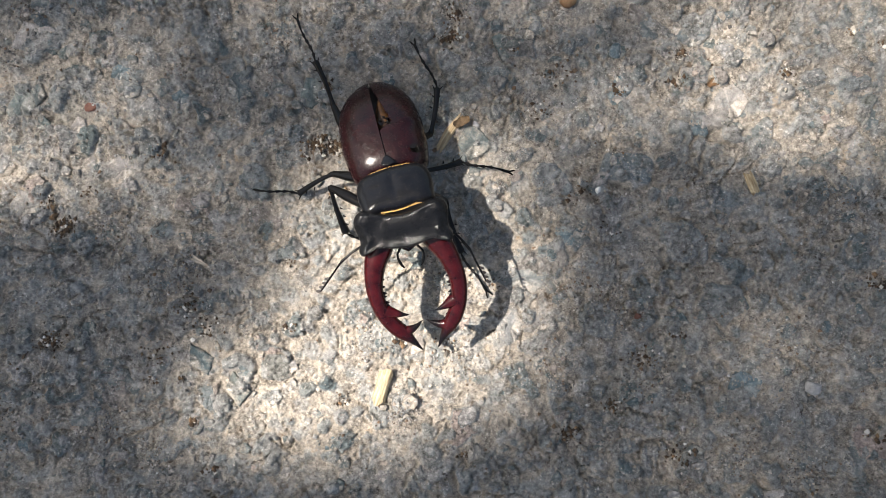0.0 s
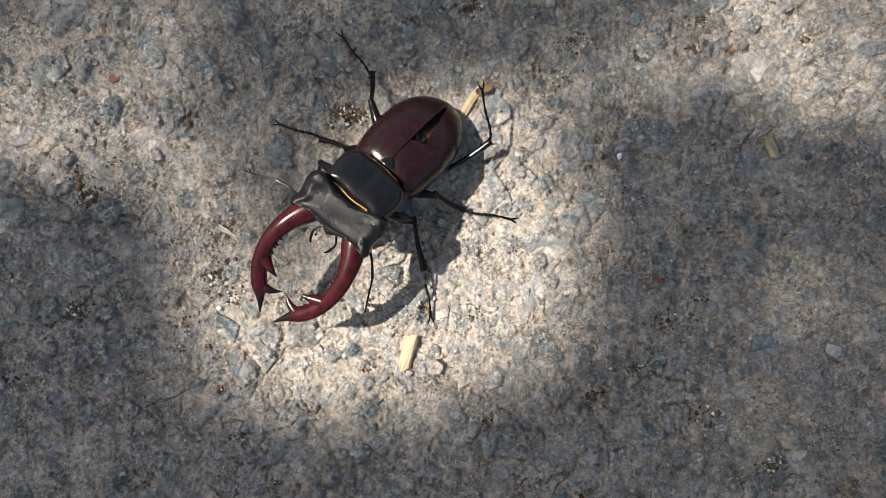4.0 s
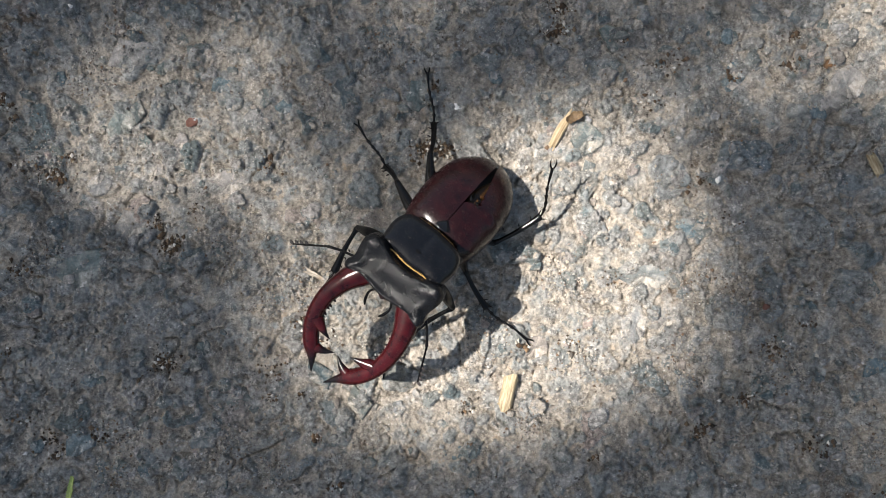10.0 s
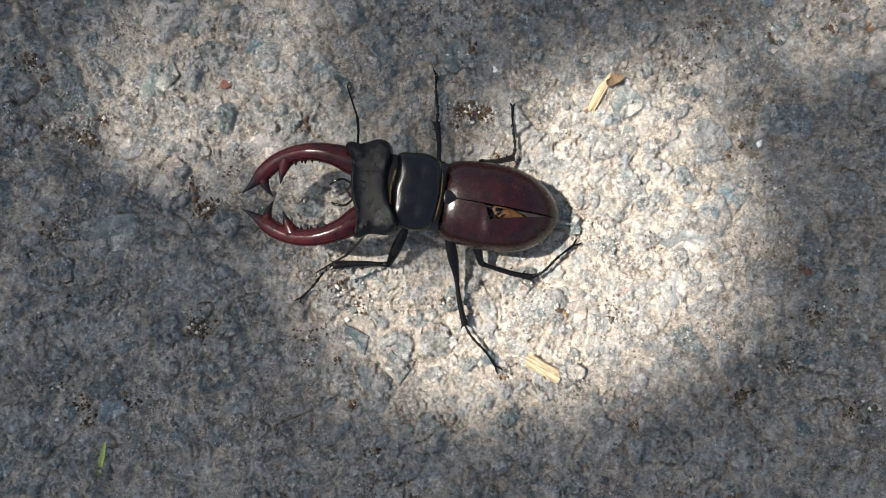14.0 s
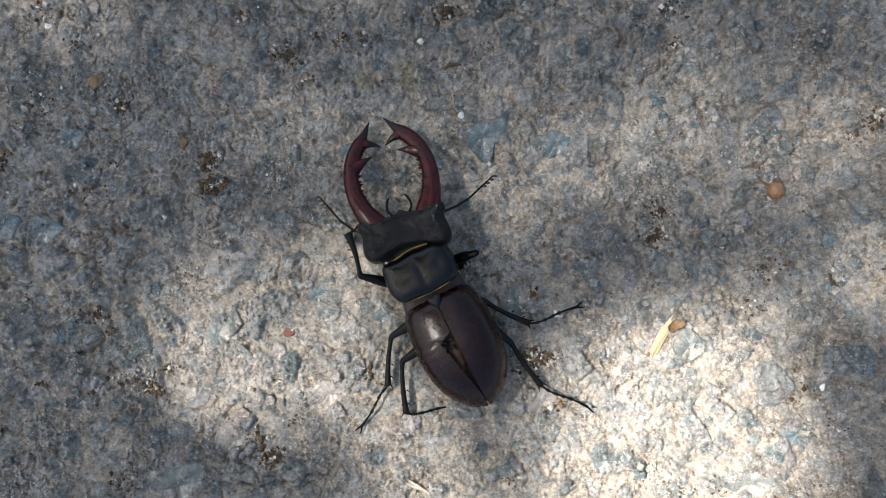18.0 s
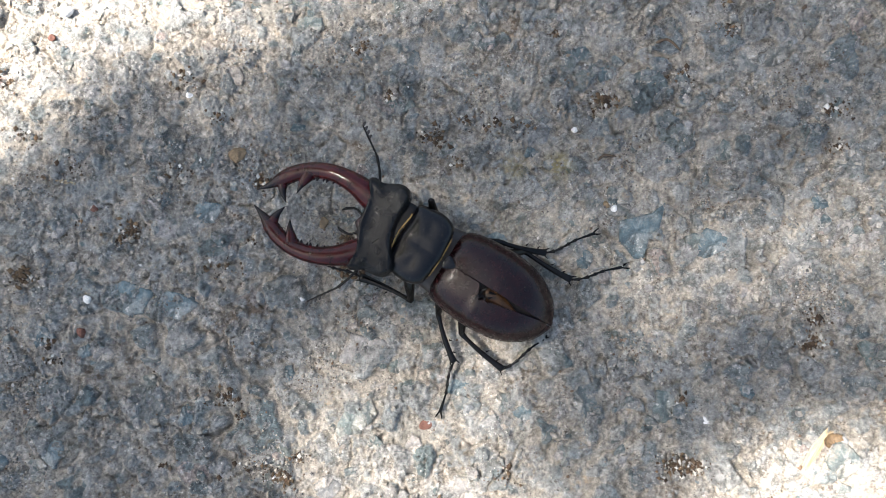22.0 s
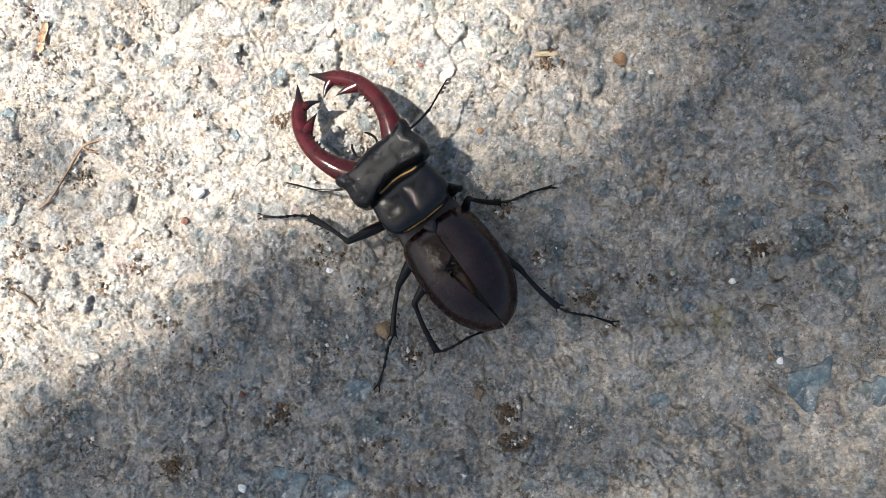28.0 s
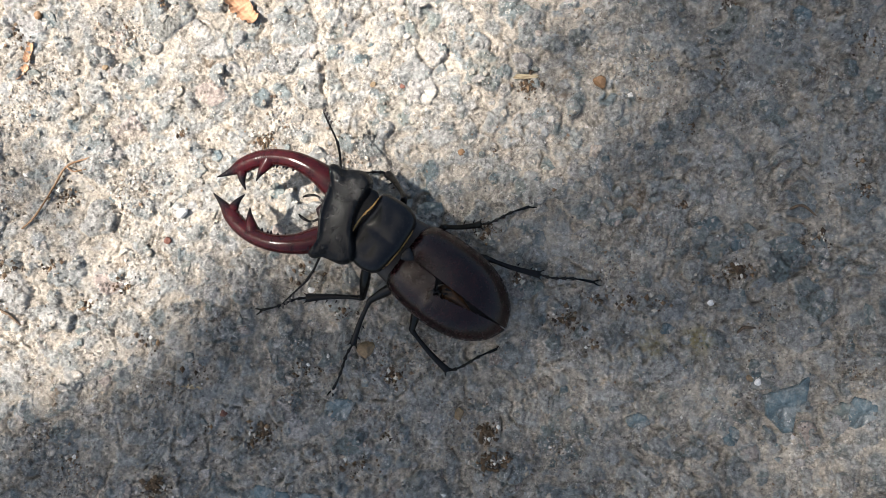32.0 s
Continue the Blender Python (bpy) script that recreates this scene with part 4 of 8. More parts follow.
for x, y, size, turn, bow in ((-0.107, -0.019, 0.0042, 50, 0.1), (-0.222, 0.123, 0.0060, -40, 0.05), (-0.033, 0.131, 0.0062, -20, 0.25), (-0.048, 0.105, 0.0045, 10, 0.2)):
    stick = tagged(new("twig_scrap"), "short dark broken twig lying on asphalt", "twig", "twig scraps")
    stick.matrix_basis = pose(x, y, ground_z(x, y) + 0.0004, 0, 0, turn)
    part("bark", tube(bmesh.new(), spline([(-0.5 * size, 0, 0), (-0.1 * size, bow * size, 0.0002), (0.5 * size, 0, 0)], 10), [0.00022, 0.00034, 0.00036, 0.0003, 0.00036, 0.00032, 0.0003, 0.0003, 0.00024, 0.00014], 7, 1.0, (0, 0, 1), 0.15), M_TWIG, stick)
lay("leaf_scrap", flake_mesh("leaf_scrap", [(-0.0022, 0), (0, 0.0005), (0.0022, 0)], 0.0022, 0.0005, M_NUT, 0.0008), 0.0640, 0.0480, 20, "small curled brown scrap of leaf", "leaf")
CRUMBS = [  # x, y, size
    (0.0400, 0.0470, 0.0042),
    (-0.0929, 0.1667, 0.0036),
    (-0.1097, 0.0859, 0.0055),
    (-0.1014, -0.0156, 0.0062),
    (-0.2067, 0.1511, 0.0033),
    (-0.0894, 0.1112, 0.0047),
    (-0.0488, 0.1194, 0.0036),
    (0.0051, 0.1150, 0.0033),
    (-0.1627, 0.0909, 0.0041),
    (-0.0990, 0.0128, 0.0078),
    (-0.1268, 0.0316, 0.0075),
    (-0.0018, 0.0602, 0.0036),
    (-0.1895, 0.0798, 0.0055),
    (-0.0305, 0.0321, 0.0041),
    (-0.1399, 0.0499, 0.0030),
    (-0.1096, 0.0800, 0.0060),
    (-0.0342, 0.0331, 0.0047),
    (-0.1574, 0.1603, 0.0025),
    (-0.1308, 0.1012, 0.0027),
]


def crumb_mesh(seed):
    """One torn crumb of plant matter, a unit long."""
    rng = random.Random(seed)
    bm = bmesh.new()
    tube(bm, [(-0.5, 0, 0), (-0.1, rng.uniform(-0.15, 0.15), 0.05), (0.25, rng.uniform(-0.1, 0.1), 0.08), (0.5, 0, 0)], [0.12, 0.3, 0.26, 0.08], 6, 0.7, (0, 0, 1), 0.3)
    tidy(bm)
    me = bpy.data.meshes.new("crumb")
    bm.to_mesh(me)
    bm.free()
    me.materials.append(M_DARK)
    return me


CRUMB_SHAPES = [crumb_mesh(70 + k) for k in range(6)]


def humus_clump(x, y, size, seed):
    """A clump of dark plant crumbs and soil."""
    rng = random.Random(seed)
    clump = tagged(new("humus_clump"), "clump of dark humus crumbs on the asphalt", "humus", "humus clumps")
    z = ground_z(x, y)
    clump.matrix_basis = pose(x, y, z, 0, 0, seed * 31 % 180)
    for _ in range(int(9 + 1400 * size)):
        a, r = rng.uniform(0, 6.28), size * 0.5 * rng.random() ** 0.7
        long = min(size, 0.0055) * rng.uniform(0.14, 0.34)
        ob = new("crumb", rng.choice(CRUMB_SHAPES))
        ob.parent = clump
        ob.matrix_basis = pose(math.cos(a) * r, math.sin(a) * r * 0.75, long * 0.12 + rng.uniform(0, 0.05) * size, rng.uniform(-20, 20), rng.uniform(-15, 15), rng.uniform(0, 360)) @ Matrix.Diagonal((long, long, long, 1))


for n, (x, y, size) in enumerate(CRUMBS):
    humus_clump(x, y, size, 60 + n)


def seed_with_stalk(x, y, size, turn):
    """A round brown seed on a thin dark stalk."""
    ob = tagged(new("seed"), "round brown seed with a thin dark stalk", "seed")
    ob.matrix_basis = pose(x, y, ground_z(x, y), 0, 0, turn)
    bm = bmesh.new()
    bmesh.ops.create_icosphere(bm, subdivisions=3, radius=size * 0.5)
    for v in bm.verts:
        v.co *= 1 + 0.05 * math.sin(v.co.x * 4000) * math.cos(v.co.y * 3300)
        v.co.z = v.co.z * 0.85 + size * 0.40
    part("kernel", bm, M_NUT, ob)
    part("stalk", tube(bmesh.new(), spline([(0.2 * size, 0.1 * size, 0.5 * size), (0.9 * size, 0.35 * size, 0.35 * size), (1.6 * size, 0.2 * size, 0.12 * size), (1.9 * size, -0.1 * size, 0.1 * size)], 10), [size * 0.06] * 10, 6), M_TWIG, ob)


seed_with_stalk(0.0275, 0.0691, 0.0044, 120)
TWIG = [(0.0096, 0.0066, 0.0006), (0.0039, 0.0049, 0.0010), (0.0000, 0.0000, 0.0006), (-0.0047, -0.0064, 0.0010), (-0.0084, -0.0091, 0.0006)]
twig = tagged(new("twig"), "thin crooked brown dry stalk on asphalt", "stalk")
twig.matrix_basis = pose(-0.2093, 0.1534, 0)
part("stem", tube(bmesh.new(), spline(TWIG, 20), [0.00024] * 20, 7, 1.0, (0, 0, 1), 0.2), M_NUT, twig)
part("offshoot", tube(bmesh.new(), spline([TWIG[1], (TWIG[1][0] + 0.002, TWIG[1][1] - 0.0015, 0.0016), (TWIG[1][0] + 0.0045, TWIG[1][1] - 0.001, 0.0006)], 8), [0.0002] * 8, 6), M_NUT, twig)


def angular_stone(x, y, plan, rise):
    """A flat-topped sharp-cornered stone set in the ground."""
    verts, faces, n = [], [], len(plan)
    for s, z in ((1.05, -0.001), (1.0, rise * 0.5), (0.93, rise)):
        verts += [(px * s, py * s, z) for px, py in plan]
    verts.append((0, 0, rise * 1.05))
    for k in range(2):
        faces += [(k * n + i, k * n + (i + 1) % n, (k + 1) * n + (i + 1) % n, (k + 1) * n + i) for i in range(n)]
    faces += [(2 * n + i, 2 * n + (i + 1) % n, 3 * n) for i in range(n)]
    ob = mesh_object("stone", verts, faces, M_BLUE, ground, "sharp-cornered blue-grey stone", False)
    ob.location = (x, y, 0.0003)


angular_stone(-0.0419, 0.0874, [(-0.0037, -0.0022), (-0.0004, -0.0064), (0.0017, -0.0062), (0.0029, -0.0019), (0.0049, -0.0016), (0.0063, 0.0033), (0.0071, 0.0066), (0.0040, 0.0043), (-0.0041, 0.0025)], 0.0005)

BLUE_STONES = (  # x, y, size, turn
    (-0.0695, 0.0452, 4.7, 0),
    (-0.1220, 0.0078, 15.1, 10),
    (0.0399, 0.0469, 8.2, 70),
    (-0.0304, -0.0414, 5.5, 0),
    (-0.1104, 0.0436, 10.3, 60),
    (0.0395, 0.0561, 6.4, 0),
    (0.0696, -0.0261, 8.4, 0),
    (-0.0991, 0.1189, 6.5, 0),
    (-0.1520, 0.0725, 10.1, 0),
    (-0.1248, 0.1253, 4.8, 0),
    (-0.0239, 0.0842, 8.1, 0),
    (-0.0920, -0.0130, 5.6, 70),
)
TEAL_STONES = (  # x, y, size, turn
    (-0.0204, 0.1059, 6.1, 60),
    (-0.1186, 0.1395, 8.1, 0),
    (-0.1441, 0.0949, 8.1, 20),
    (-0.0275, 0.0847, 7.5, 0),
    (-0.0541, 0.0808, 4.9, 80),
    (-0.0849, 0.0516, 5.5, 0),
    (-0.1641, 0.0745, 10.6, 0),
    (-0.0751, 0.0862, 5.3, 0),
    (-0.0366, 0.0462, 9.8, 80),
)
GREY_STONES = (  # x, y, size, turn
    (-0.1071, 0.0179, 10.9, 0),
    (0.0672, 0.0427, 12.6, 40),
    (0.0042, 0.0331, 9.8, 0),
    (0.0867, -0.0275, 4.8, 0),
    (-0.0836, 0.0273, 11.0, 0),
    (-0.1063, 0.0604, 11.0, 0),
    (0.0163, -0.0003, 12.4, -20),
    (0.0230, -0.0007, 6.2, 80),
    (-0.0113, -0.0166, 8.2, 0),
    (0.0128, -0.0124, 8.2, 60),
    (-0.0650, 0.1147, 10.8, 20),
    (-0.0046, 0.0790, 9.6, 0),
    (-0.1060, 0.0461, 5.5, 70),
    (-0.1179, 0.1687, 9.3, 0),
    (-0.1470, 0.1772, 8.0, 0),
    (-0.1378, 0.1275, 6.6, 0),
    (0.0205, -0.0115, 9.5, 0),
)


# ---- grit: uncountable loose grains ----
def build_grit():
    rng = np.random.default_rng(11)
    shape = np.array([(1, 0, 0), (-0.9, 0.2, 0), (0.1, 1, 0), (0, -0.95, 0.1), (0.1, 0, 0.9), (0, 0.1, -0.8)])
    tri = np.array([(0, 2, 4), (2, 1, 4), (1, 3, 4), (3, 0, 4), (2, 0, 5), (1, 2, 5), (3, 1, 5), (0, 3, 5)])
    count = 52000
    spots = rng.uniform((X0 + 0.02, Y0 + 0.02), (X1 - 0.02, Y1 - 0.02), (90, 2))
    verts, faces = [], []
    for k in range(count):
        if k % 2:
            c = rng.uniform((X0 + 0.01, Y0 + 0.01), (X1 - 0.01, Y1 - 0.01))
        else:
            c = spots[rng.integers(90)] + rng.normal(0, 0.0032, 2)
        size = min(0.0007, 0.00015 + rng.exponential(0.00011))
        v = shape * size * rng.uniform(0.5, 1.35, (6, 3))
        v = v @ np.array(Euler(rng.uniform(0, 6.28, 3)).to_matrix())
        a = rng.uniform(0, 2 * math.pi)
        x, y = v[:, 0] * math.cos(a) - v[:, 1] * math.sin(a), v[:, 0] * math.sin(a) + v[:, 1] * math.cos(a)
        z = ground_z(*c) + size * 0.5
        verts.append(np.stack([x + c[0], y + c[1], v[:, 2] * 0.8 + z], 1))
        faces.append(tri + 6 * k)
    ob = mesh_object("loose_grit", np.vstack(verts).tolist(), np.vstack(faces).tolist(), M_GRAIN, None, smooth=False)
    tagged(ob, "loose sand grains and grit on the asphalt", "grit", kind="stuff")


build_grit()


def build_crumbs():
    """Scattered nests of soil crumbs, too small to count."""
    rng = np.random.default_rng(23)
    shape = np.array([(1, 0, 0), (-0.9, 0.2, 0), (0.1, 1, 0), (0, -0.95, 0.1), (0.1, 0, 0.9), (0, 0.1, -0.8)])
    tri = np.array([(0, 2, 4), (2, 1, 4), (1, 3, 4), (3, 0, 4), (2, 0, 5), (1, 2, 5), (3, 1, 5), (0, 3, 5)])
    nests = rng.uniform((X0 + 0.02, Y0 + 0.02), (X1 - 0.02, Y1 - 0.02), (150, 2)).tolist() + [q[:2] for q in CRUMBS] * 3
    verts, faces, k = [], [], 0
    for cx, cy in nests:
        wide = rng.uniform(0.0006, 0.0024)
        for _ in range(int(rng.integers(14, 60))):
            x, y = cx + rng.normal(0, wide), cy + rng.normal(0, wide * 0.7)
            size = min(0.0008, 0.00018 + rng.exponential(0.00016))
            v = shape * size * rng.uniform(0.5, 1.4, (6, 3))
            verts.append(v * (1, 1, 0.8) + (x, y, ground_z(x, y) + size * 0.55))
            faces.append(tri + 6 * k)
            k += 1
    ob = mesh_object("soil_crumbs", np.vstack(verts).tolist(), np.vstack(faces).tolist(), M_SOIL, None, smooth=False)
    tagged(ob, "dark brown soil crumbs in small nests on the asphalt", "soil", kind="stuff")


build_crumbs()


def build_chips():
    """Small broken stones half sunk in the dust, past counting."""
    rng = np.random.default_rng(37)
    verts, faces, base, singled = [], [], 0, 0
    for _ in range(4200):
        x, y = rng.uniform((X0 + 0.012, Y0 + 0.012), (X1 - 0.012, Y1 - 0.012))
        n = int(rng.integers(5, 8))
        r = min(0.0019, 0.0005 + rng.exponential(0.00042))
        a = (np.arange(n) + rng.uniform(-0.35, 0.35, n)) * 2 * math.pi / n
        plan = np.stack([np.cos(a) * r * rng.uniform(0.7, 1.2, n), np.sin(a) * r * rng.uniform(0.55, 0.95) * rng.uniform(0.7, 1.2, n)], 1)
        turn = rng.uniform(0, 2 * math.pi)
        plan = plan @ np.array(((math.cos(turn), math.sin(turn)), (-math.sin(turn), math.cos(turn))))
        lean = rng.uniform(-0.22, 0.22, 2)
        rise = r * rng.uniform(0.12, 0.42)
        z = ground_z(x, y)
        rings = []
        for scale, up in ((1.1, -0.0007), (1.0, rise * 0.55), (0.74, rise)):
            q = plan * scale * rng.uniform(0.94, 1.06, (n, 1))
            rings.append(np.column_stack([q + (x, y), z + up + q @ lean]))
        near = r > 0.0014 and -0.215 < x < 0.10 and -0.085 < y < 0.19 and singled < 300
        first = 0 if near else base
        skin = []
        for k in range(2):
            skin += [(first + k * n + i, first + k * n + (i + 1) % n, first + (k + 1) * n + (i + 1) % n, first + (k + 1) * n + i) for i in range(n)]
        skin += [(first + 2 * n + i, first + 2 * n + (i + 1) % n, first + 3 * n) for i in range(n)]
        shell = rings + [np.array([(x, y, z + rise * 1.05)])]
        if near:
            # the larger ones beside the beetle's way are stones of their own
            ob = mesh_object("stone_chip", (np.vstack(shell) - (x, y, z)).tolist(), skin, M_STONE, ground, smooth=False)
            ob.location = (x, y, z)
            singled += 1
            continue
        verts += shell
        faces += skin
        base += 3 * n + 1
    ob = mesh_object("stone_chips", np.vstack(verts).tolist(), faces, M_CHIP, None, smooth=False)
    tagged(ob, "small broken grey stone chips bedded in dust", "gravel", kind="stuff")


build_chips()


# ---- stones set in the ground ----
def build_stones():
    rng = random.Random(21)
    shapes = [slab_mesh("stone", rng.uniform(0.9, 1.25) * 4 * MM, rng.uniform(0.65, 0.95) * 4 * MM, rng.uniform(0.25, 0.55) * MM, 100 + k, M_STONE, rng.choice((6, 7, 8, 9))) for k in range(22)]
    shapes_b = [slab_mesh("stone", rng.uniform(0.9, 1.25) * 4 * MM, rng.uniform(0.65, 0.95) * 4 * MM, rng.uniform(0.25, 0.5) * MM, 200 + k, M_BLUE if k % 3 else M_TEAL, rng.choice((6, 7, 8))) for k in range(10)]
    for x, y, size, turn, kind in [(*q, 1) for q in BLUE_STONES + TEAL_STONES] + [(*q, 0) for q in GREY_STONES]:
        me = (shapes_b if kind else shapes)[rng.randrange(10)]
        ob = new("stone", me)
        ob.parent = ground
        ob.matrix_basis = pose(x, y, ground_z(x, y) * 0.4, 0, 0, turn) @ Matrix.Diagonal((size / 8, size / 8, 0.8, 1))
    for k in range(250):
        x, y = rng.uniform(-0.24, 0.12), rng.uniform(-0.10, 0.20)
        size = rng.choice((3.2, 4, 5, 6, 7.5))
        me = rng.choice(shapes_b) if rng.random() < 0.30 else rng.choice(shapes)
        ob = new("stone", me)
        ob.parent = ground
        ob.matrix_basis = pose(x, y, ground_z(x, y) * 0.4 - rng.uniform(0, 0.15) * MM, rng.uniform(-2, 2), rng.uniform(-2, 2), rng.uniform(0, 360)) @ Matrix.Diagonal((size / 8, size / 8, 0.8, 1))


build_stones()


# ---- unseen tree, added so that its leaves shade the ground ----
SUN_GAPS = (  # openings in the leaves, by the spot of sun that each one throws: x, y, half width, half depth, turn, share of the sun let through
    (-0.002, 0.004, 0.031, 0.039, 0, 1.0),
    (-0.030, -0.021, 0.027, 0.019, 20, 0.85),
    (-0.060, -0.014, 0.021, 0.019, 0, 0.62),
    (-0.062, 0.020, 0.022, 0.024, 0, 0.46),
    (-0.094, 0.045, 0.030, 0.023, 10, 0.60),
    (0.098, 0.063, 0.037, 0.029, 0, 0.56),
    (0.040, 0.047, 0.028, 0.018, 0, 0.26),
    (-0.010, 0.085, 0.060, 0.020, 0, 0.15),
    (-0.1952, 0.2148, 0.250, 0.085, 29, 1.0),
    (-0.104, 0.152, 0.046, 0.011, 29, 0.45),
)
DENSE_LEAVES = ((-0.214, 0.150, 0.011, 0.018, 0.22), (-0.020, 0.053, 0.030, 0.014, 0.05))  # places where the added leaves stand closer: x, y, half width, half depth, share let through


def openness(x, y):
    """The share of sun that the leaves let through to a place on the ground."""
    best = 0.03
    for gx, gy, rx, ry, rot, share in SUN_GAPS:
        a = radians(rot)
        dx, dy = x - gx, y - gy
        far = math.hypot((dx * math.cos(a) + dy * math.sin(a)) / rx, (dy * math.cos(a) - dx * math.sin(a)) / ry)
        best = max(best, share * min(1.0, max(0.0, (1.12 - far) / 0.16)))
    for gx, gy, rx, ry, share in DENSE_LEAVES:
        if math.hypot((x - gx) / rx, (y - gy) / ry) < 1:
            best = min(best, share)
    return best


def build_tree():
    # out of view; added to block the sun except at the gaps
    tree = tagged(new("tree"), "unseen leafy broad-leaved tree, added to dapple the asphalt with shade", "tree")
    foot = Vector((SUN_TO.x, SUN_TO.y, 0)).normalized() * 2.4 + Vector((0.1, 0.9, 0))
    tree.location = foot
    rng = random.Random(4)
    height = 2.15
    over = SUN_TO * (height / SUN_TO.z)
    bm = bmesh.new()
    q = spline([(0, 0, -0.1, 0.20), (0.02, 0.0, 0.5, 0.15), (0.05, -0.05, 1.3, 0.13), (0.0, 0.02, 2.4, 0.11), (-0.08, 0.05, 3.6, 0.07), (-0.1, 0.1, 5.4, 0.02)], 26)
    part("trunk", tube(bm, [v[:3] for v in q], [v[3] for v in q], 14, 1.0, (1, 0, 0), 0.05), M_BARK, tree)
    centre = Vector((over.x - 0.05, over.y + 0.02, height)) - foot
    tips = []
    for k in range(9):
        z = 1.7 + 0.32 * k
        if k < 3:
            end = centre + Vector(((-0.75, 0.1, 0), (-0.35, 0.75, 0), (-0.55, -0.45, 0))[k]) + Vector((0, 0, 0.05 * k))
        else:
            a = rng.uniform(0, 2 * math.pi)
            end = Vector((math.cos(a) * 1.3, math.sin(a) * 1.3, z + 0.6))
        start = Vector((0.03, 0, z))
        bm = bmesh.new()
        line = [start.lerp(end, u) + Vector((0, 0, 0.15 * math.sin(math.pi * u))) + Vector((rng.uniform(-0.04, 0.04), rng.uniform(-0.04, 0.04), 0)) * (0 < u < 1) for u in np.linspace(0, 1, 9)]
        part("limb", tube(bm, line, list(np.linspace(0.05, 0.008, 9)), 8, 1.0, (0, 0, 1), 0.05), M_BARK, tree)
        tips.append((line, k))
    # leaves
    leaf = np.array([(0, -0.5, 0), (0.28, -0.1, 0.05), (0.0, 0.0, -0.02), (-0.28, -0.1, 0.05), (0.18, 0.28, 0.03), (-0.18, 0.28, 0.03), (0, 0.55, -0.05)])
    tri = np.array([(0, 1, 2), (0, 2, 3), (1, 4, 2), (2, 5, 3), (2, 4, 6), (2, 6, 5)])
    verts, faces = [], []
    nrng = np.random.default_rng(9)

    def add(at, size):
        r = Euler((nrng.normal(0, 0.5), nrng.normal(0, 0.5), nrng.uniform(0, 6.28))).to_matrix()
        v = (leaf * size) @ np.array(r).T + np.array(at)
        return v

    def keep(v):
        faces.append(tri + 7 * len(verts))
        verts.append(v)

    # the near bough: a ragged spray of small leaves, closer where less sun comes through
    def spray(step, x0, x1, y0, y1, small, large, layers, into):
        full = 4.2
        for gx0 in np.arange(x0, x1, step):
            for gy0 in np.arange(y0, y1, step):
                for _ in range(layers):
                    gx, gy = gx0 + nrng.uniform(0, step), gy0 + nrng.uniform(0, step)
                    far = math.hypot((gx + 0.06) / 0.80, (gy - 0.05) / 0.78) + 0.10 * math.sin(7 * math.atan2(gy, gx)) + 0.06 * math.sin(13 * gx + 9 * gy)
                    if far > 1 or nrng.random() < (far - 0.62) * 2.2 or nrng.random() > math.log(1 / openness(gx, gy)) / full:
                        continue
                    z = height + nrng.normal(0, 0.05)
                    v = add(np.array((gx, gy, 0)) + np.array(SUN_TO) * (z / SUN_TO.z), nrng.uniform(small, large))
                    into.append(v - np.array(foot))

    near, wide, loose = [], [], []
    # unseen leaves added to dim one place on the ground at the start
    for _ in range(520):
        a, q = nrng.uniform(0, 2 * math.pi), math.sqrt(nrng.random())
        gx, gy, z = -0.096 + 0.034 * q * math.cos(a), -0.008 + 0.025 * q * math.sin(a), height + nrng.normal(0, 0.03)
        loose.append(add(np.array((gx, gy, 0)) + np.array(SUN_TO) * (z / SUN_TO.z), nrng.uniform(0.010, 0.017)) - np.array(foot))
    spray(0.0100, -0.34, 0.24, -0.20, 0.30, 0.012, 0.021, 6, near)
    spray(0.0400, -0.95, 0.75, -0.80, 0.90, 0.045, 0.075, 3, wide)
    for v in wide:
        w = v + np.array(foot)
        g = w - np.array(SUN_TO) * (w[:, 2:3] / SUN_TO.z)
        if g[:, 0].max() < -0.31 or g[:, 0].min() > 0.21 or g[:, 1].max() < -0.17 or g[:, 1].min() > 0.27:
            keep(v)
    swaying = mesh_object("bough", np.vstack(near).tolist(), np.vstack([tri + 7 * k for k in range(len(near))]).tolist(), M_LEAF, tree, smooth=False)
    tagged(swaying, "unseen low spray of small green leaves, placed to shape the sun spots, swaying slightly")
    swinging = mesh_object("leafy_twig", np.vstack(loose).tolist(), np.vstack([tri + 7 * k for k in range(len(loose))]).tolist(), M_LEAF, tree, smooth=False)
    tagged(swinging, "unseen clump of leaves, added to shade one place and then moved aside")
    # the rest of the crown
    for line, k in tips:
        for _ in range(2600 if k >= 3 else 250):
            u = nrng.uniform(0.25, 1.05)
            p = line[min(8, int(u * 8))]
            c = np.array(p) + nrng.normal(0, 0.26, 3)
            wpos = c + np.array(foot)
            g = wpos - np.array(SUN_TO) * (wpos[2] / SUN_TO.z)
            if math.hypot((g[0] + 0.06) / 0.66, (g[1] - 0.05) / 0.64) < nrng.uniform(0.85, 1.0):
                continue
            keep(add(c, nrng.uniform(0.05, 0.09)))
    ob = mesh_object("crown", np.vstack(verts).tolist(), np.vstack(faces).tolist(), M_LEAF, tree, smooth=False)
    tagged(ob, "unseen crown of dense small green leaves with gaps")
    return swaying, swinging


BOUGH, SHADE_LEAVES = build_tree()


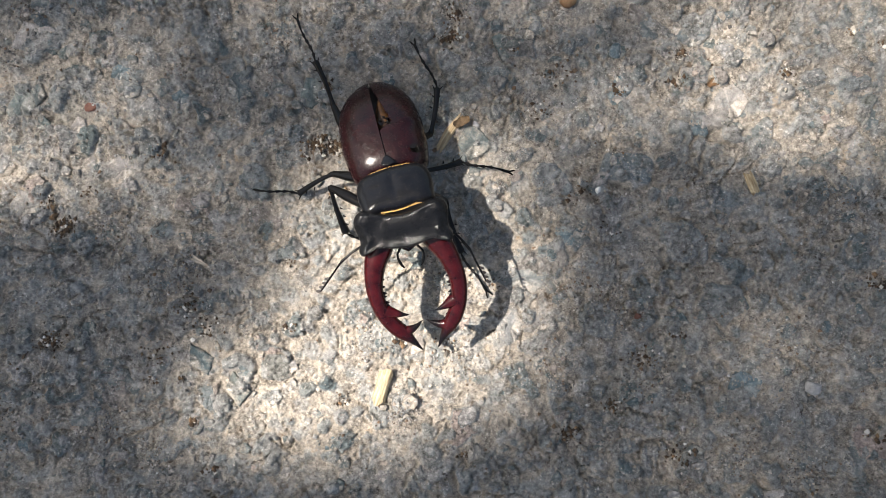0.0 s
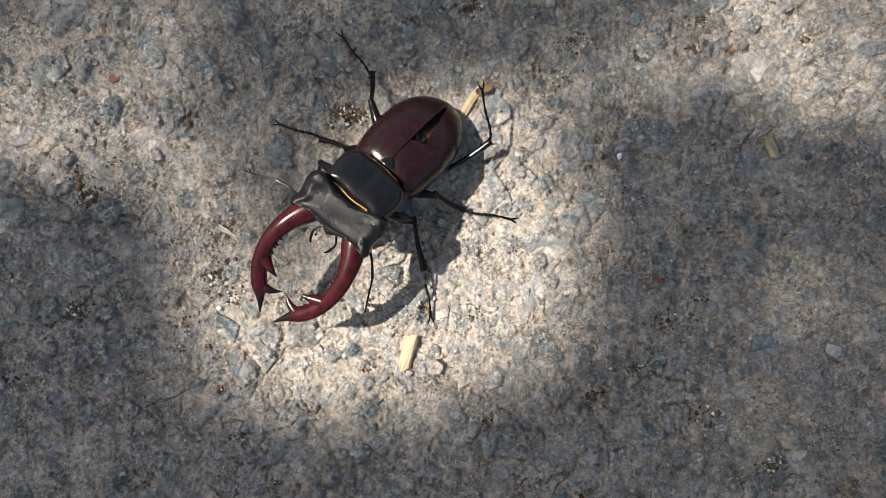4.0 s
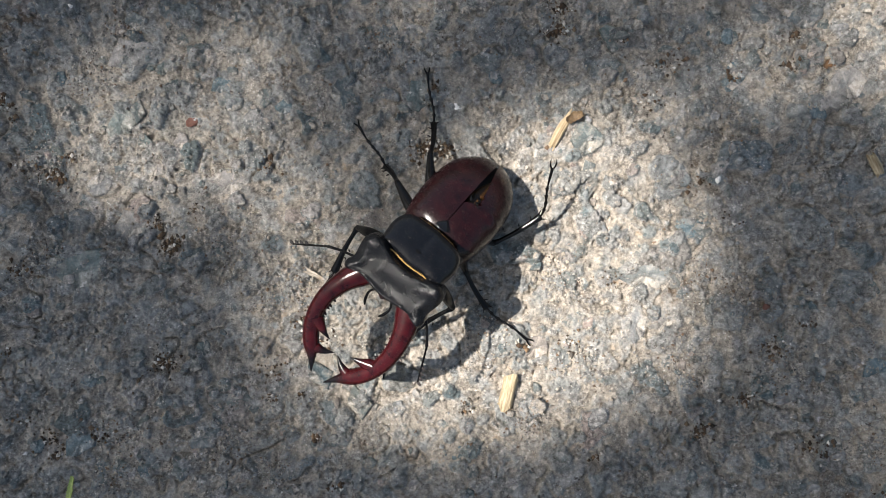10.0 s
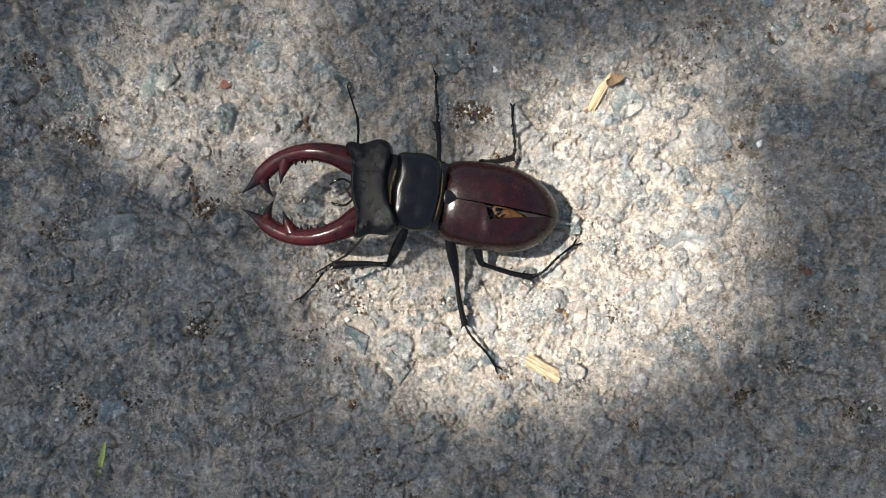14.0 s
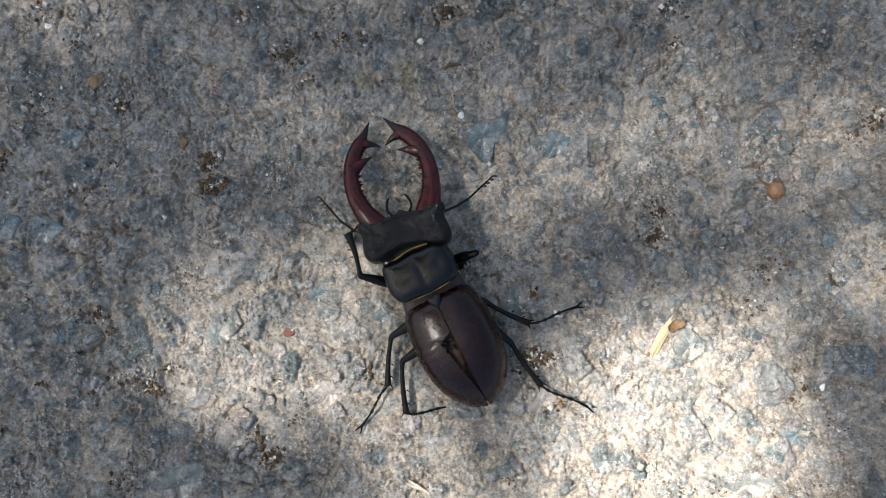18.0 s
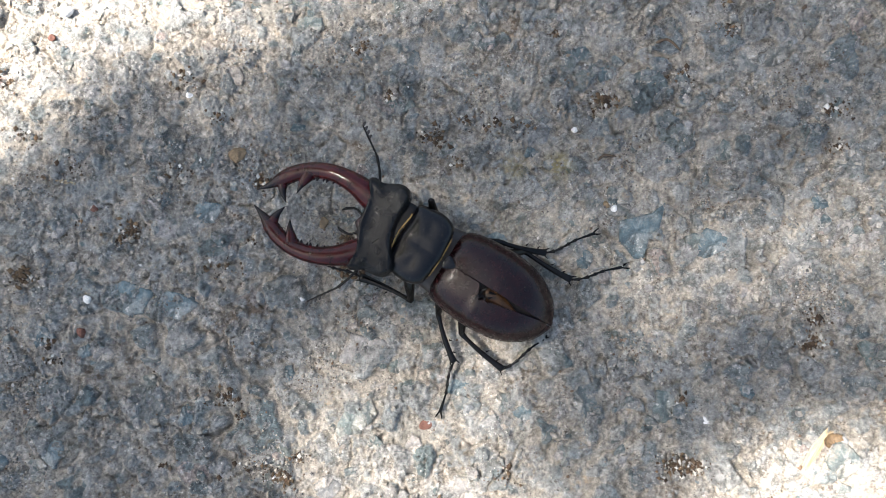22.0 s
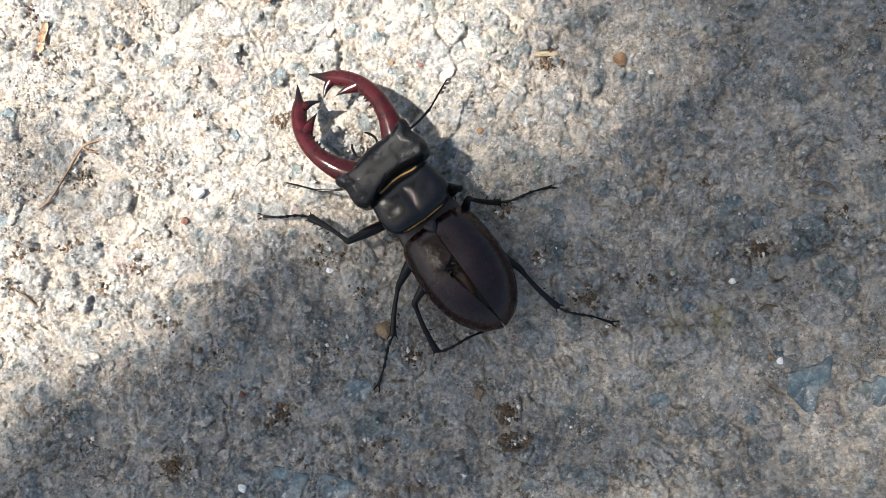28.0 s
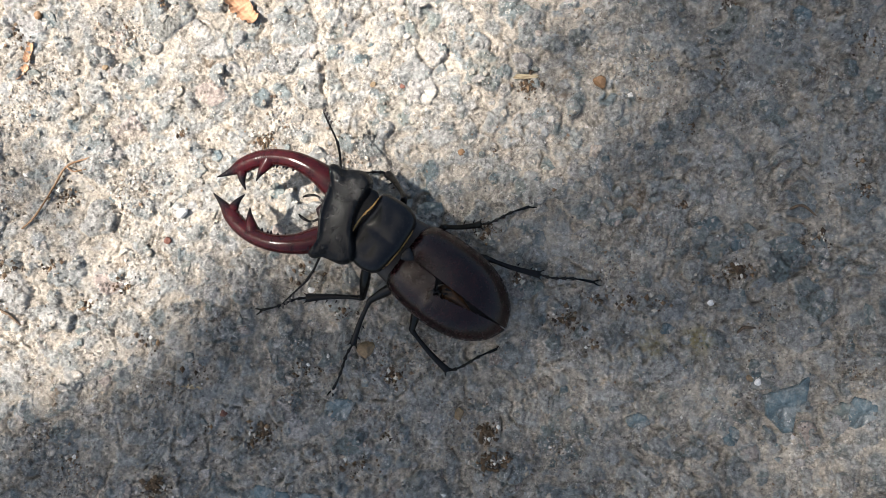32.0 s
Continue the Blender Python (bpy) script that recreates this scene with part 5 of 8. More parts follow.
# ---- what moves ----
def motions():
    """The beetle, its head, feelers and legs, and the straw that a leg kicks."""
    # the unseen leaves shift to move the spots of sun and shade
    walk(BOUGH, [(t, pose(x, y, 0)) for t, x, y in ((0, -0.009, -0.005), (1, -0.008, -0.004), (2, -0.009, -0.004), (3.5, -0.006, -0.003), (5, -0.004, -0.001), (6, 0, 0), (9, -0.001, 0.001), (12, 0.001, 0), (15, 0, 0.001),
                                                   (18, 0.001, 0), (22, 0, -0.001), (26, 0.001, 0.001), (29, 0.001, 0), (32, 0, -0.001))])
    walk(SHADE_LEAVES, [(t, pose(x, y, 0)) for t, x, y in ((0, 0, 0), (1, 0.002, 0), (2.5, -0.002, -0.001), (4.5, -0.022, -0.012), (6, -0.055, -0.035), (10, -0.060, -0.038), (20, -0.057, -0.036), (32, -0.060, -0.038))])
    walk(BEETLE["body"], [
        (0, pose(-0.01416, 0.02074, 0.01083, 24.0, -0.0, -164.1)),
        (1, pose(-0.01247, 0.01442, 0.01000, 22.2, -0.0, -158.9)),
        (2, pose(-0.01337, 0.01225, 0.01032, 22.8, -0.0, -167.2)),
        (4.5, pose(-0.02821, 0.01416, 0.01228, 26.8, -0.0, 129.6)),
        (5, pose(-0.03108, 0.01594, 0.01068, 23.2, -0.0, 125.7)),
        (6, pose(-0.03651, 0.01500, 0.00966, 21.4, -0.0, 121.2)),
        (7, pose(-0.03530, 0.01471, 0.00984, 21.4, -0.0, 125.1)),
        (8, pose(-0.03485, 0.01500, 0.01092, 23.6, -0.0, 125.7)),
        (9, pose(-0.03602, 0.01452, 0.01271, 27.6, -0.0, 120.4)),
        (10, pose(-0.03579, 0.00776, 0.01398, 31.0, -0.0, 137.0)),
        (11, pose(-0.03804, -0.00013, 0.01408, 30.6, -0.0, 139.3)),
        (12, pose(-0.03891, -0.00371, 0.01166, 25.3, -0.0, 144.2)),
        (13, pose(-0.04016, -0.00452, 0.01623, 35.3, -0.0, 132.7)),
        (13.5, pose(-0.04354, 0.00135, 0.01420, 30.8, -0.0, 97.1)),
        (14, pose(-0.04247, 0.01128, 0.00745, 11.2, -0.0, 77.8)),
        (14.5, pose(-0.04186, 0.01295, 0.00472, 1.5, -0.0, 73.7)),
        (15, pose(-0.04160, 0.01895, 0.00443, 0.8, -0.0, 56.6)),
        (15.5, pose(-0.04886, 0.02109, 0.00442, 0.7, -0.0, 39.6)),
        (17.5, pose(-0.05083, 0.04077, 0.00318, -2.3, -0.0, 22.3)),
        (18, pose(-0.05589, 0.04916, 0.00320, -1.7, -0.0, 23.0)),
        (19, pose(-0.05890, 0.05978, 0.00638, 5.2, -0.0, 27.2)),
        (20, pose(-0.06581, 0.06954, 0.00639, 4.6, -0.0, 37.3)),
        (21, pose(-0.07386, 0.07533, 0.00686, 5.7, -0.0, 35.7)),
        (22, pose(-0.08706, 0.08131, 0.00586, 3.6, -0.0, 56.9)),
        (23, pose(-0.09445, 0.08363, 0.00689, 6.0, -0.0, 61.3)),
        (24, pose(-0.10067, 0.09522, 0.00549, 2.8, -0.0, 38.0)),
        (25, pose(-0.10812, 0.10606, 0.00390, -0.6, -0.0, 39.4)),
        (25.5, pose(-0.11327, 0.10719, 0.00478, 1.6, -0.0, 51.7)),
        (27.5, pose(-0.12109, 0.12666, 0.00401, 0.6, -0.0, 33.7)),
        (28, pose(-0.12321, 0.13106, 0.00386, -0.2, -0.0, 30.9)),
        (29, pose(-0.12369, 0.13288, 0.00608, 4.1, -0.0, 31.6)),
        (30, pose(-0.12364, 0.13268, 0.00529, 2.6, -0.0, 34.0)),
        (31, pose(-0.12361, 0.13208, 0.00507, 2.2, -0.0, 33.6)),
        (32, pose(-0.12454, 0.12994, 0.00632, 4.5, -0.0, 47.3)),
    ])
    walk(BEETLE["head"], [
        (0, pose(0.00000, 0.01150, 0.01150, -37.3, -0.0, -6.0)),
        (1, pose(0.00000, 0.01150, 0.01150, -33.4, -0.0, 4.0)),
        (2, pose(0.00000, 0.01150, 0.01150, -34.6, -0.0, -4.9)),
        (4.5, pose(0.00000, 0.01150, 0.01150, -31.4, -0.0, 5.3)),
        (5, pose(0.00000, 0.01150, 0.01150, -25.4, -0.0, 3.1)),
        (6, pose(0.00000, 0.01150, 0.01150, -26.9, -0.0, 2.4)),
        (7, pose(0.00000, 0.01150, 0.01150, -23.0, -0.0, -3.4)),
        (8, pose(0.00000, 0.01150, 0.01150, -24.2, -0.0, -3.4)),
        (9, pose(0.00000, 0.01150, 0.01150, -30.8, -0.0, 5.4)),
        (10, pose(0.00000, 0.01150, 0.01150, -42.3, -0.0, -0.3)),
        (11, pose(0.00000, 0.01150, 0.01150, -33.1, -0.0, -1.0)),
        (12, pose(0.00000, 0.01150, 0.01150, -28.2, -0.0, 13.9)),
        (13, pose(0.00000, 0.01150, 0.01150, -38.3, -0.0, 16.2)),
        (13.5, pose(0.00000, 0.01150, 0.01150, -33.3, -0.0, 21.7)),
        (14, pose(0.00000, 0.01150, 0.01150, -12.3, -0.0, 14.3)),
        (14.5, pose(0.00000, 0.01150, 0.01150, -2.9, -0.0, 0.6)),
        (15, pose(0.00000, 0.01150, 0.01150, -3.9, -0.0, 6.5)),
        (15.5, pose(0.00000, 0.01150, 0.01150, -8.3, -0.0, -6.5)),
        (17.5, pose(0.00000, 0.01150, 0.01150, 0.8, -0.0, -8.3)),
        (18, pose(0.00000, 0.01150, 0.01150, -6.6, -0.0, -11.0)),
        (19, pose(0.00000, 0.01150, 0.01150, -14.1, -0.0, 7.7)),
        (20, pose(0.00000, 0.01150, 0.01150, -4.7, -0.0, 18.8)),
        (21, pose(0.00000, 0.01150, 0.01150, -6.0, -0.0, 16.6)),
        (22, pose(0.00000, 0.01150, 0.01150, -4.8, -0.0, 17.5)),
        (23, pose(0.00000, 0.01150, 0.01150, -6.7, -0.0, 7.4)),
        (24, pose(0.00000, 0.01150, 0.01150, -2.3, -0.0, 16.7)),
        (25, pose(0.00000, 0.01150, 0.01150, -3.4, -0.0, 17.0)),
        (25.5, pose(0.00000, 0.01150, 0.01150, -2.9, -0.0, 10.5)),
        (27.5, pose(0.00000, 0.01150, 0.01150, -13.4, -0.0, 10.3)),
        (28, pose(0.00000, 0.01150, 0.01150, -6.0, -0.0, 6.7)),
        (29, pose(0.00000, 0.01150, 0.01150, -7.3, -0.0, 18.1)),
        (30, pose(0.00000, 0.01150, 0.01150, -6.8, -0.0, 16.2)),
        (31, pose(0.00000, 0.01150, 0.01150, -5.7, -0.0, 16.5)),
        (32, pose(0.00000, 0.01150, 0.01150, -3.1, -0.0, 24.0)),
    ])
    walk(BEETLE["antL"], [
        (0, pose(-0.00960, 0.00740, -0.00300, -4.0, -0.0, 23.1)),
        (1, pose(-0.00960, 0.00740, -0.00300, -3.3, 0.0, 16.2)),
        (2, pose(-0.00960, 0.00740, -0.00300, -4.6, -0.0, 32.1)),
        (4.5, pose(-0.00960, 0.00740, -0.00300, -7.1, 0.0, 30.6)),
        (5, pose(-0.00960, 0.00740, -0.00300, -8.9, -0.0, 32.8)),
        (6, pose(-0.00960, 0.00740, -0.00300, -6.3, -0.0, 32.3)),
        (7, pose(-0.00960, 0.00740, -0.00300, -11.1, -0.0, 34.2)),
        (8, pose(-0.00960, 0.00740, -0.00300, -11.3, -0.0, 33.5)),
        (9, pose(-0.00960, 0.00740, -0.00300, -6.4, -0.0, 33.7)),
        (10, pose(-0.00960, 0.00740, -0.00300, -3.3, -0.0, 31.5)),
        (11, pose(-0.00960, 0.00740, -0.00300, -13.9, -0.0, 31.3)),
        (12, pose(-0.00960, 0.00740, -0.00300, -8.2, -0.0, 23.0)),
        (13, pose(-0.00960, 0.00740, -0.00300, -2.7, -0.0, 30.5)),
        (13.5, pose(-0.00960, 0.00740, -0.00300, -2.8, -0.0, 30.7)),
        (14, pose(-0.00960, 0.00740, -0.00300, -10.7, -0.0, 31.9)),
        (14.5, pose(-0.00960, 0.00740, -0.00300, -11.5, 0.0, 33.8)),
        (15, pose(-0.00960, 0.00740, -0.00300, -7.9, -0.0, 33.3)),
        (15.5, pose(-0.00960, 0.00740, -0.00300, -7.3, -0.0, 41.3)),
        (17.5, pose(-0.00960, 0.00740, -0.00300, -11.8, -0.0, 39.3)),
        (18, pose(-0.00960, 0.00740, -0.00300, -4.5, -0.0, 33.6)),
        (19, pose(-0.00960, 0.00740, -0.00300, -5.9, -0.0, 43.4)),
        (20, pose(-0.00960, 0.00740, -0.00300, -9.7, -0.0, 47.0)),
        (21, pose(-0.00960, 0.00740, -0.00300, -15.2, -0.0, 39.2)),
        (22, pose(-0.00960, 0.00740, -0.00300, -10.5, 0.0, 45.8)),
        (23, pose(-0.00960, 0.00740, -0.00300, -17.9, -0.0, 45.2)),
        (24, pose(-0.00960, 0.00740, -0.00300, -9.8, -0.0, 32.9)),
        (25, pose(-0.00960, 0.00740, -0.00300, -6.1, 0.0, 36.2)),
        (25.5, pose(-0.00960, 0.00740, -0.00300, -13.6, -0.0, 49.7)),
        (27.5, pose(-0.00960, 0.00740, -0.00300, -0.3, 0.0, 33.8)),
        (28, pose(-0.00960, 0.00740, -0.00300, -6.3, -0.0, 38.9)),
        (29, pose(-0.00960, 0.00740, -0.00300, -5.9, 0.0, 45.5)),
        (30, pose(-0.00960, 0.00740, -0.00300, -5.4, -0.0, 42.5)),
        (31, pose(-0.00960, 0.00740, -0.00300, -7.0, -0.0, 41.5)),
        (32, pose(-0.00960, 0.00740, -0.00300, -12.5, -0.0, 62.7)),
    ])
    walk(BEETLE["antR"], [
        (0, pose(0.00960, 0.00740, -0.00300, -0.6, -0.0, -53.7)),
        (1, pose(0.00960, 0.00740, -0.00300, -7.1, -0.0, -62.6)),
        (2, pose(0.00960, 0.00740, -0.00300, -4.4, -0.0, -74.7)),
        (4.5, pose(0.00960, 0.00740, -0.00300, -11.1, -0.0, -75.5)),
        (5, pose(0.00960, 0.00740, -0.00300, -10.4, -0.0, -72.8)),
        (6, pose(0.00960, 0.00740, -0.00300, -8.3, -0.0, -71.9)),
        (7, pose(0.00960, 0.00740, -0.00300, -7.1, -0.0, -67.0)),
        (8, pose(0.00960, 0.00740, -0.00300, -7.3, -0.0, -66.9)),
        (9, pose(0.00960, 0.00740, -0.00300, -11.1, -0.0, -73.3)),
        (10, pose(0.00960, 0.00740, -0.00300, -4.9, -0.0, -59.6)),
        (11, pose(0.00960, 0.00740, -0.00300, -6.0, 0.0, -51.0)),
        (12, pose(0.00960, 0.00740, -0.00300, -12.4, -0.0, -47.6)),
        (13, pose(0.00960, 0.00740, -0.00300, -16.5, -0.0, -66.2)),
        (13.5, pose(0.00960, 0.00740, -0.00300, -25.3, -0.0, -76.6)),
        (14, pose(0.00960, 0.00740, -0.00300, -12.9, -0.0, -83.0)),
        (14.5, pose(0.00960, 0.00740, -0.00300, -8.0, 0.0, -75.9)),
        (15, pose(0.00960, 0.00740, -0.00300, -9.1, -0.0, -83.8)),
        (15.5, pose(0.00960, 0.00740, -0.00300, -5.9, -0.0, -73.7)),
        (17.5, pose(0.00960, 0.00740, -0.00300, -8.0, -0.0, -72.8)),
        (18, pose(0.00960, 0.00740, -0.00300, -5.8, -0.0, -67.7)),
        (19, pose(0.00960, 0.00740, -0.00300, -7.4, 0.0, -58.2)),
        (20, pose(0.00960, 0.00740, -0.00300, -12.0, -0.0, -54.6)),
        (21, pose(0.00960, 0.00740, -0.00300, -11.8, 0.0, -64.8)),
        (22, pose(0.00960, 0.00740, -0.00300, -12.0, 0.0, -57.3)),
        (23, pose(0.00960, 0.00740, -0.00300, -9.5, 0.0, -66.4)),
        (24, pose(0.00960, 0.00740, -0.00300, -11.4, -0.0, -84.7)),
        (25, pose(0.00960, 0.00740, -0.00300, -10.8, -0.0, -83.1)),
        (25.5, pose(0.00960, 0.00740, -0.00300, -9.3, -0.0, -72.8)),
        (27.5, pose(0.00960, 0.00740, -0.00300, -11.8, -0.0, -92.6)),
        (28, pose(0.00960, 0.00740, -0.00300, -8.2, -0.0, -76.4)),
        (29, pose(0.00960, 0.00740, -0.00300, -11.4, -0.0, -56.4)),
        (30, pose(0.00960, 0.00740, -0.00300, -9.9, -0.0, -73.6)),
        (31, pose(0.00960, 0.00740, -0.00300, -10.0, -0.0, -70.4)),
        (32, pose(0.00960, 0.00740, -0.00300, -13.5, -0.0, -57.4)),
    ])
    walk(BEETLE["L1femur"], [
        (0, pose(-0.00577, 0.00615, 0.00403, -74.6, 22.5, 68.5)),
        (1, pose(-0.00131, 0.00863, 0.00387, -4.1, 19.8, 117.8)),
        (2, pose(-0.00317, 0.00844, 0.00564, -32.0, 20.3, 118.5)),
        (4.5, pose(-0.00712, 0.00438, 0.00183, -44.4, 22.6, 124.7)),
        (5, pose(-0.00717, 0.00530, 0.00192, -55.5, 23.2, 91.1)),
        (6, pose(-0.00717, 0.00578, 0.00236, -47.7, 21.0, 79.3)),
        (7, pose(-0.00771, 0.00618, 0.00162, -51.4, 19.0, 61.6)),
        (8, pose(-0.00768, 0.00611, 0.00135, -57.0, 20.4, 58.2)),
        (9, pose(-0.00795, 0.00541, 0.00115, -57.6, 26.4, 72.0)),
        (10, pose(-0.00739, 0.00529, 0.00116, -70.8, 28.3, 63.5)),
        (11, pose(-0.00694, 0.00499, 0.00076, -85.8, 26.3, 56.5)),
        (12, pose(-0.00694, 0.00500, 0.00199, -54.4, 24.4, 106.7)),
        (13, pose(-0.00764, 0.00363, 0.00139, -44.2, 32.0, 118.1)),
        (13.5, pose(-0.00796, 0.00310, 0.00214, -23.1, 22.2, 136.8)),
        (14, pose(-0.00796, 0.00638, 0.00181, -41.1, 10.6, 70.0)),
        (14.5, pose(-0.00661, 0.00635, 0.00315, -26.7, 1.3, 59.2)),
        (15, pose(-0.00819, 0.00620, 0.00283, -17.0, 0.8, 84.4)),
        (15.5, pose(-0.00476, 0.00465, 0.00323, 8.5, 0.4, 42.6)),
        (17.5, pose(-0.00450, 0.00509, 0.00287, 19.8, -2.0, 58.1)),
        (18, pose(-0.00509, 0.00522, 0.00296, 24.1, -1.3, 48.8)),
        (19, pose(-0.00353, 0.00669, 0.00263, 18.7, 4.9, 107.3)),
        (20, pose(-0.00399, 0.00685, 0.00277, 18.6, 4.2, 114.2)),
        (21, pose(-0.00525, 0.00597, 0.00368, -13.5, 5.7, 86.4)),
        (22, pose(-0.00445, 0.00711, 0.00493, -37.0, 3.0, 123.2)),
        (23, pose(-0.00540, 0.00596, 0.00397, -38.1, 5.9, 81.7)),
        (24, pose(-0.00620, 0.00580, 0.00339, -21.9, 2.0, 134.1)),
        (25, pose(-0.00880, 0.00605, 0.00273, -15.4, -0.6, 89.2)),
        (25.5, pose(-0.00650, 0.00612, 0.00339, -12.1, 1.6, 76.5)),
        (27.5, pose(-0.00594, 0.00598, 0.00350, 4.5, 0.5, 75.7)),
        (28, pose(-0.00596, 0.00599, 0.00349, 8.4, -0.2, 79.8)),
        (29, pose(-0.00676, 0.00605, 0.00340, -7.3, 4.1, 85.9)),
        (30, pose(-0.00633, 0.00604, 0.00347, -5.5, 2.6, 83.4)),
        (31, pose(-0.00665, 0.00611, 0.00351, 0.6, 2.2, 80.6)),
        (32, pose(-0.00639, 0.00581, 0.00319, -35.5, 4.2, 113.5)),
    ])
    walk(BEETLE["L1tibia"], [
        (0, pose(-0.01017, 0.00332, -0.00622, -39.3, 0.4, 0.8)),
        (1, pose(-0.01132, 0.00302, 0.00308, -78.9, 4.1, 10.1)),
        (2, pose(-0.01073, 0.00193, -0.00008, -60.4, 2.4, 5.7)),
        (4.5, pose(-0.01212, -0.00284, -0.00560, -26.7, 22.3, 54.2)),
        (5, pose(-0.01361, 0.00144, -0.00680, -27.1, 13.6, 34.3)),
        (6, pose(-0.01535, 0.00421, -0.00557, -30.1, 4.0, 10.4)),
        (7, pose(-0.01541, 0.00701, -0.00688, -31.6, 1.7, 4.4)),
        (8, pose(-0.01477, 0.00656, -0.00769, -35.0, 1.5, 3.5)),
        (9, pose(-0.01514, 0.00321, -0.00755, -42.3, 3.9, 7.4)),
        (10, pose(-0.01307, 0.00236, -0.00840, -46.2, -9.4, -16.0)),
        (11, pose(-0.01044, 0.00123, -0.00953, -43.2, -1.6, -2.7)),
        (12, pose(-0.01224, -0.00062, -0.00653, -36.1, -0.0, -0.1)),
        (13, pose(-0.01292, -0.00400, -0.00541, -59.3, 4.4, 6.3)),
        (13.5, pose(-0.01396, -0.00578, -0.00203, -40.5, 28.0, 63.1)),
        (14, pose(-0.01659, 0.00804, -0.00562, -14.0, 1.9, 9.7)),
        (14.5, pose(-0.01548, 0.01152, -0.00203, -2.2, 0.6, 21.8)),
        (15, pose(-0.01914, 0.00722, -0.00053, -5.5, 0.7, 59.7)),
        (15.5, pose(-0.01246, 0.01303, 0.00493, -30.5, -0.0, -1.1)),
        (17.5, pose(-0.01376, 0.01070, 0.00676, -27.6, 0.3, -7.8)),
        (18, pose(-0.01306, 0.01206, 0.00765, -33.4, 0.1, -4.7)),
        (19, pose(-0.01402, 0.00376, 0.00631, -55.1, 0.4, 3.9)),
        (20, pose(-0.01404, 0.00262, 0.00642, -53.9, -0.0, -0.0)),
        (21, pose(-0.01643, 0.00641, 0.00102, -30.7, 1.6, 16.9)),
        (22, pose(-0.01193, 0.00177, -0.00197, -8.0, 0.5, 7.4)),
        (23, pose(-0.01445, 0.00655, -0.00309, -13.1, 0.7, 6.2)),
        (24, pose(-0.01376, -0.00174, -0.00091, -7.0, 2.8, 79.7)),
        (25, pose(-0.01989, 0.00624, -0.00033, -2.2, -0.3, 27.6)),
        (25.5, pose(-0.01745, 0.00867, 0.00098, -15.4, 0.4, 13.3)),
        (27.5, pose(-0.01705, 0.00883, 0.00440, -25.4, 0.3, 31.2)),
        (28, pose(-0.01716, 0.00800, 0.00517, -27.1, -0.1, 23.7)),
        (29, pose(-0.01815, 0.00675, 0.00194, -28.9, 1.4, 19.5)),
        (30, pose(-0.01770, 0.00731, 0.00237, -25.1, 1.0, 22.4)),
        (31, pose(-0.01799, 0.00800, 0.00363, -29.8, 0.8, 20.1)),
        (32, pose(-0.01478, 0.00163, -0.00346, -4.3, 2.8, 37.6)),
    ])
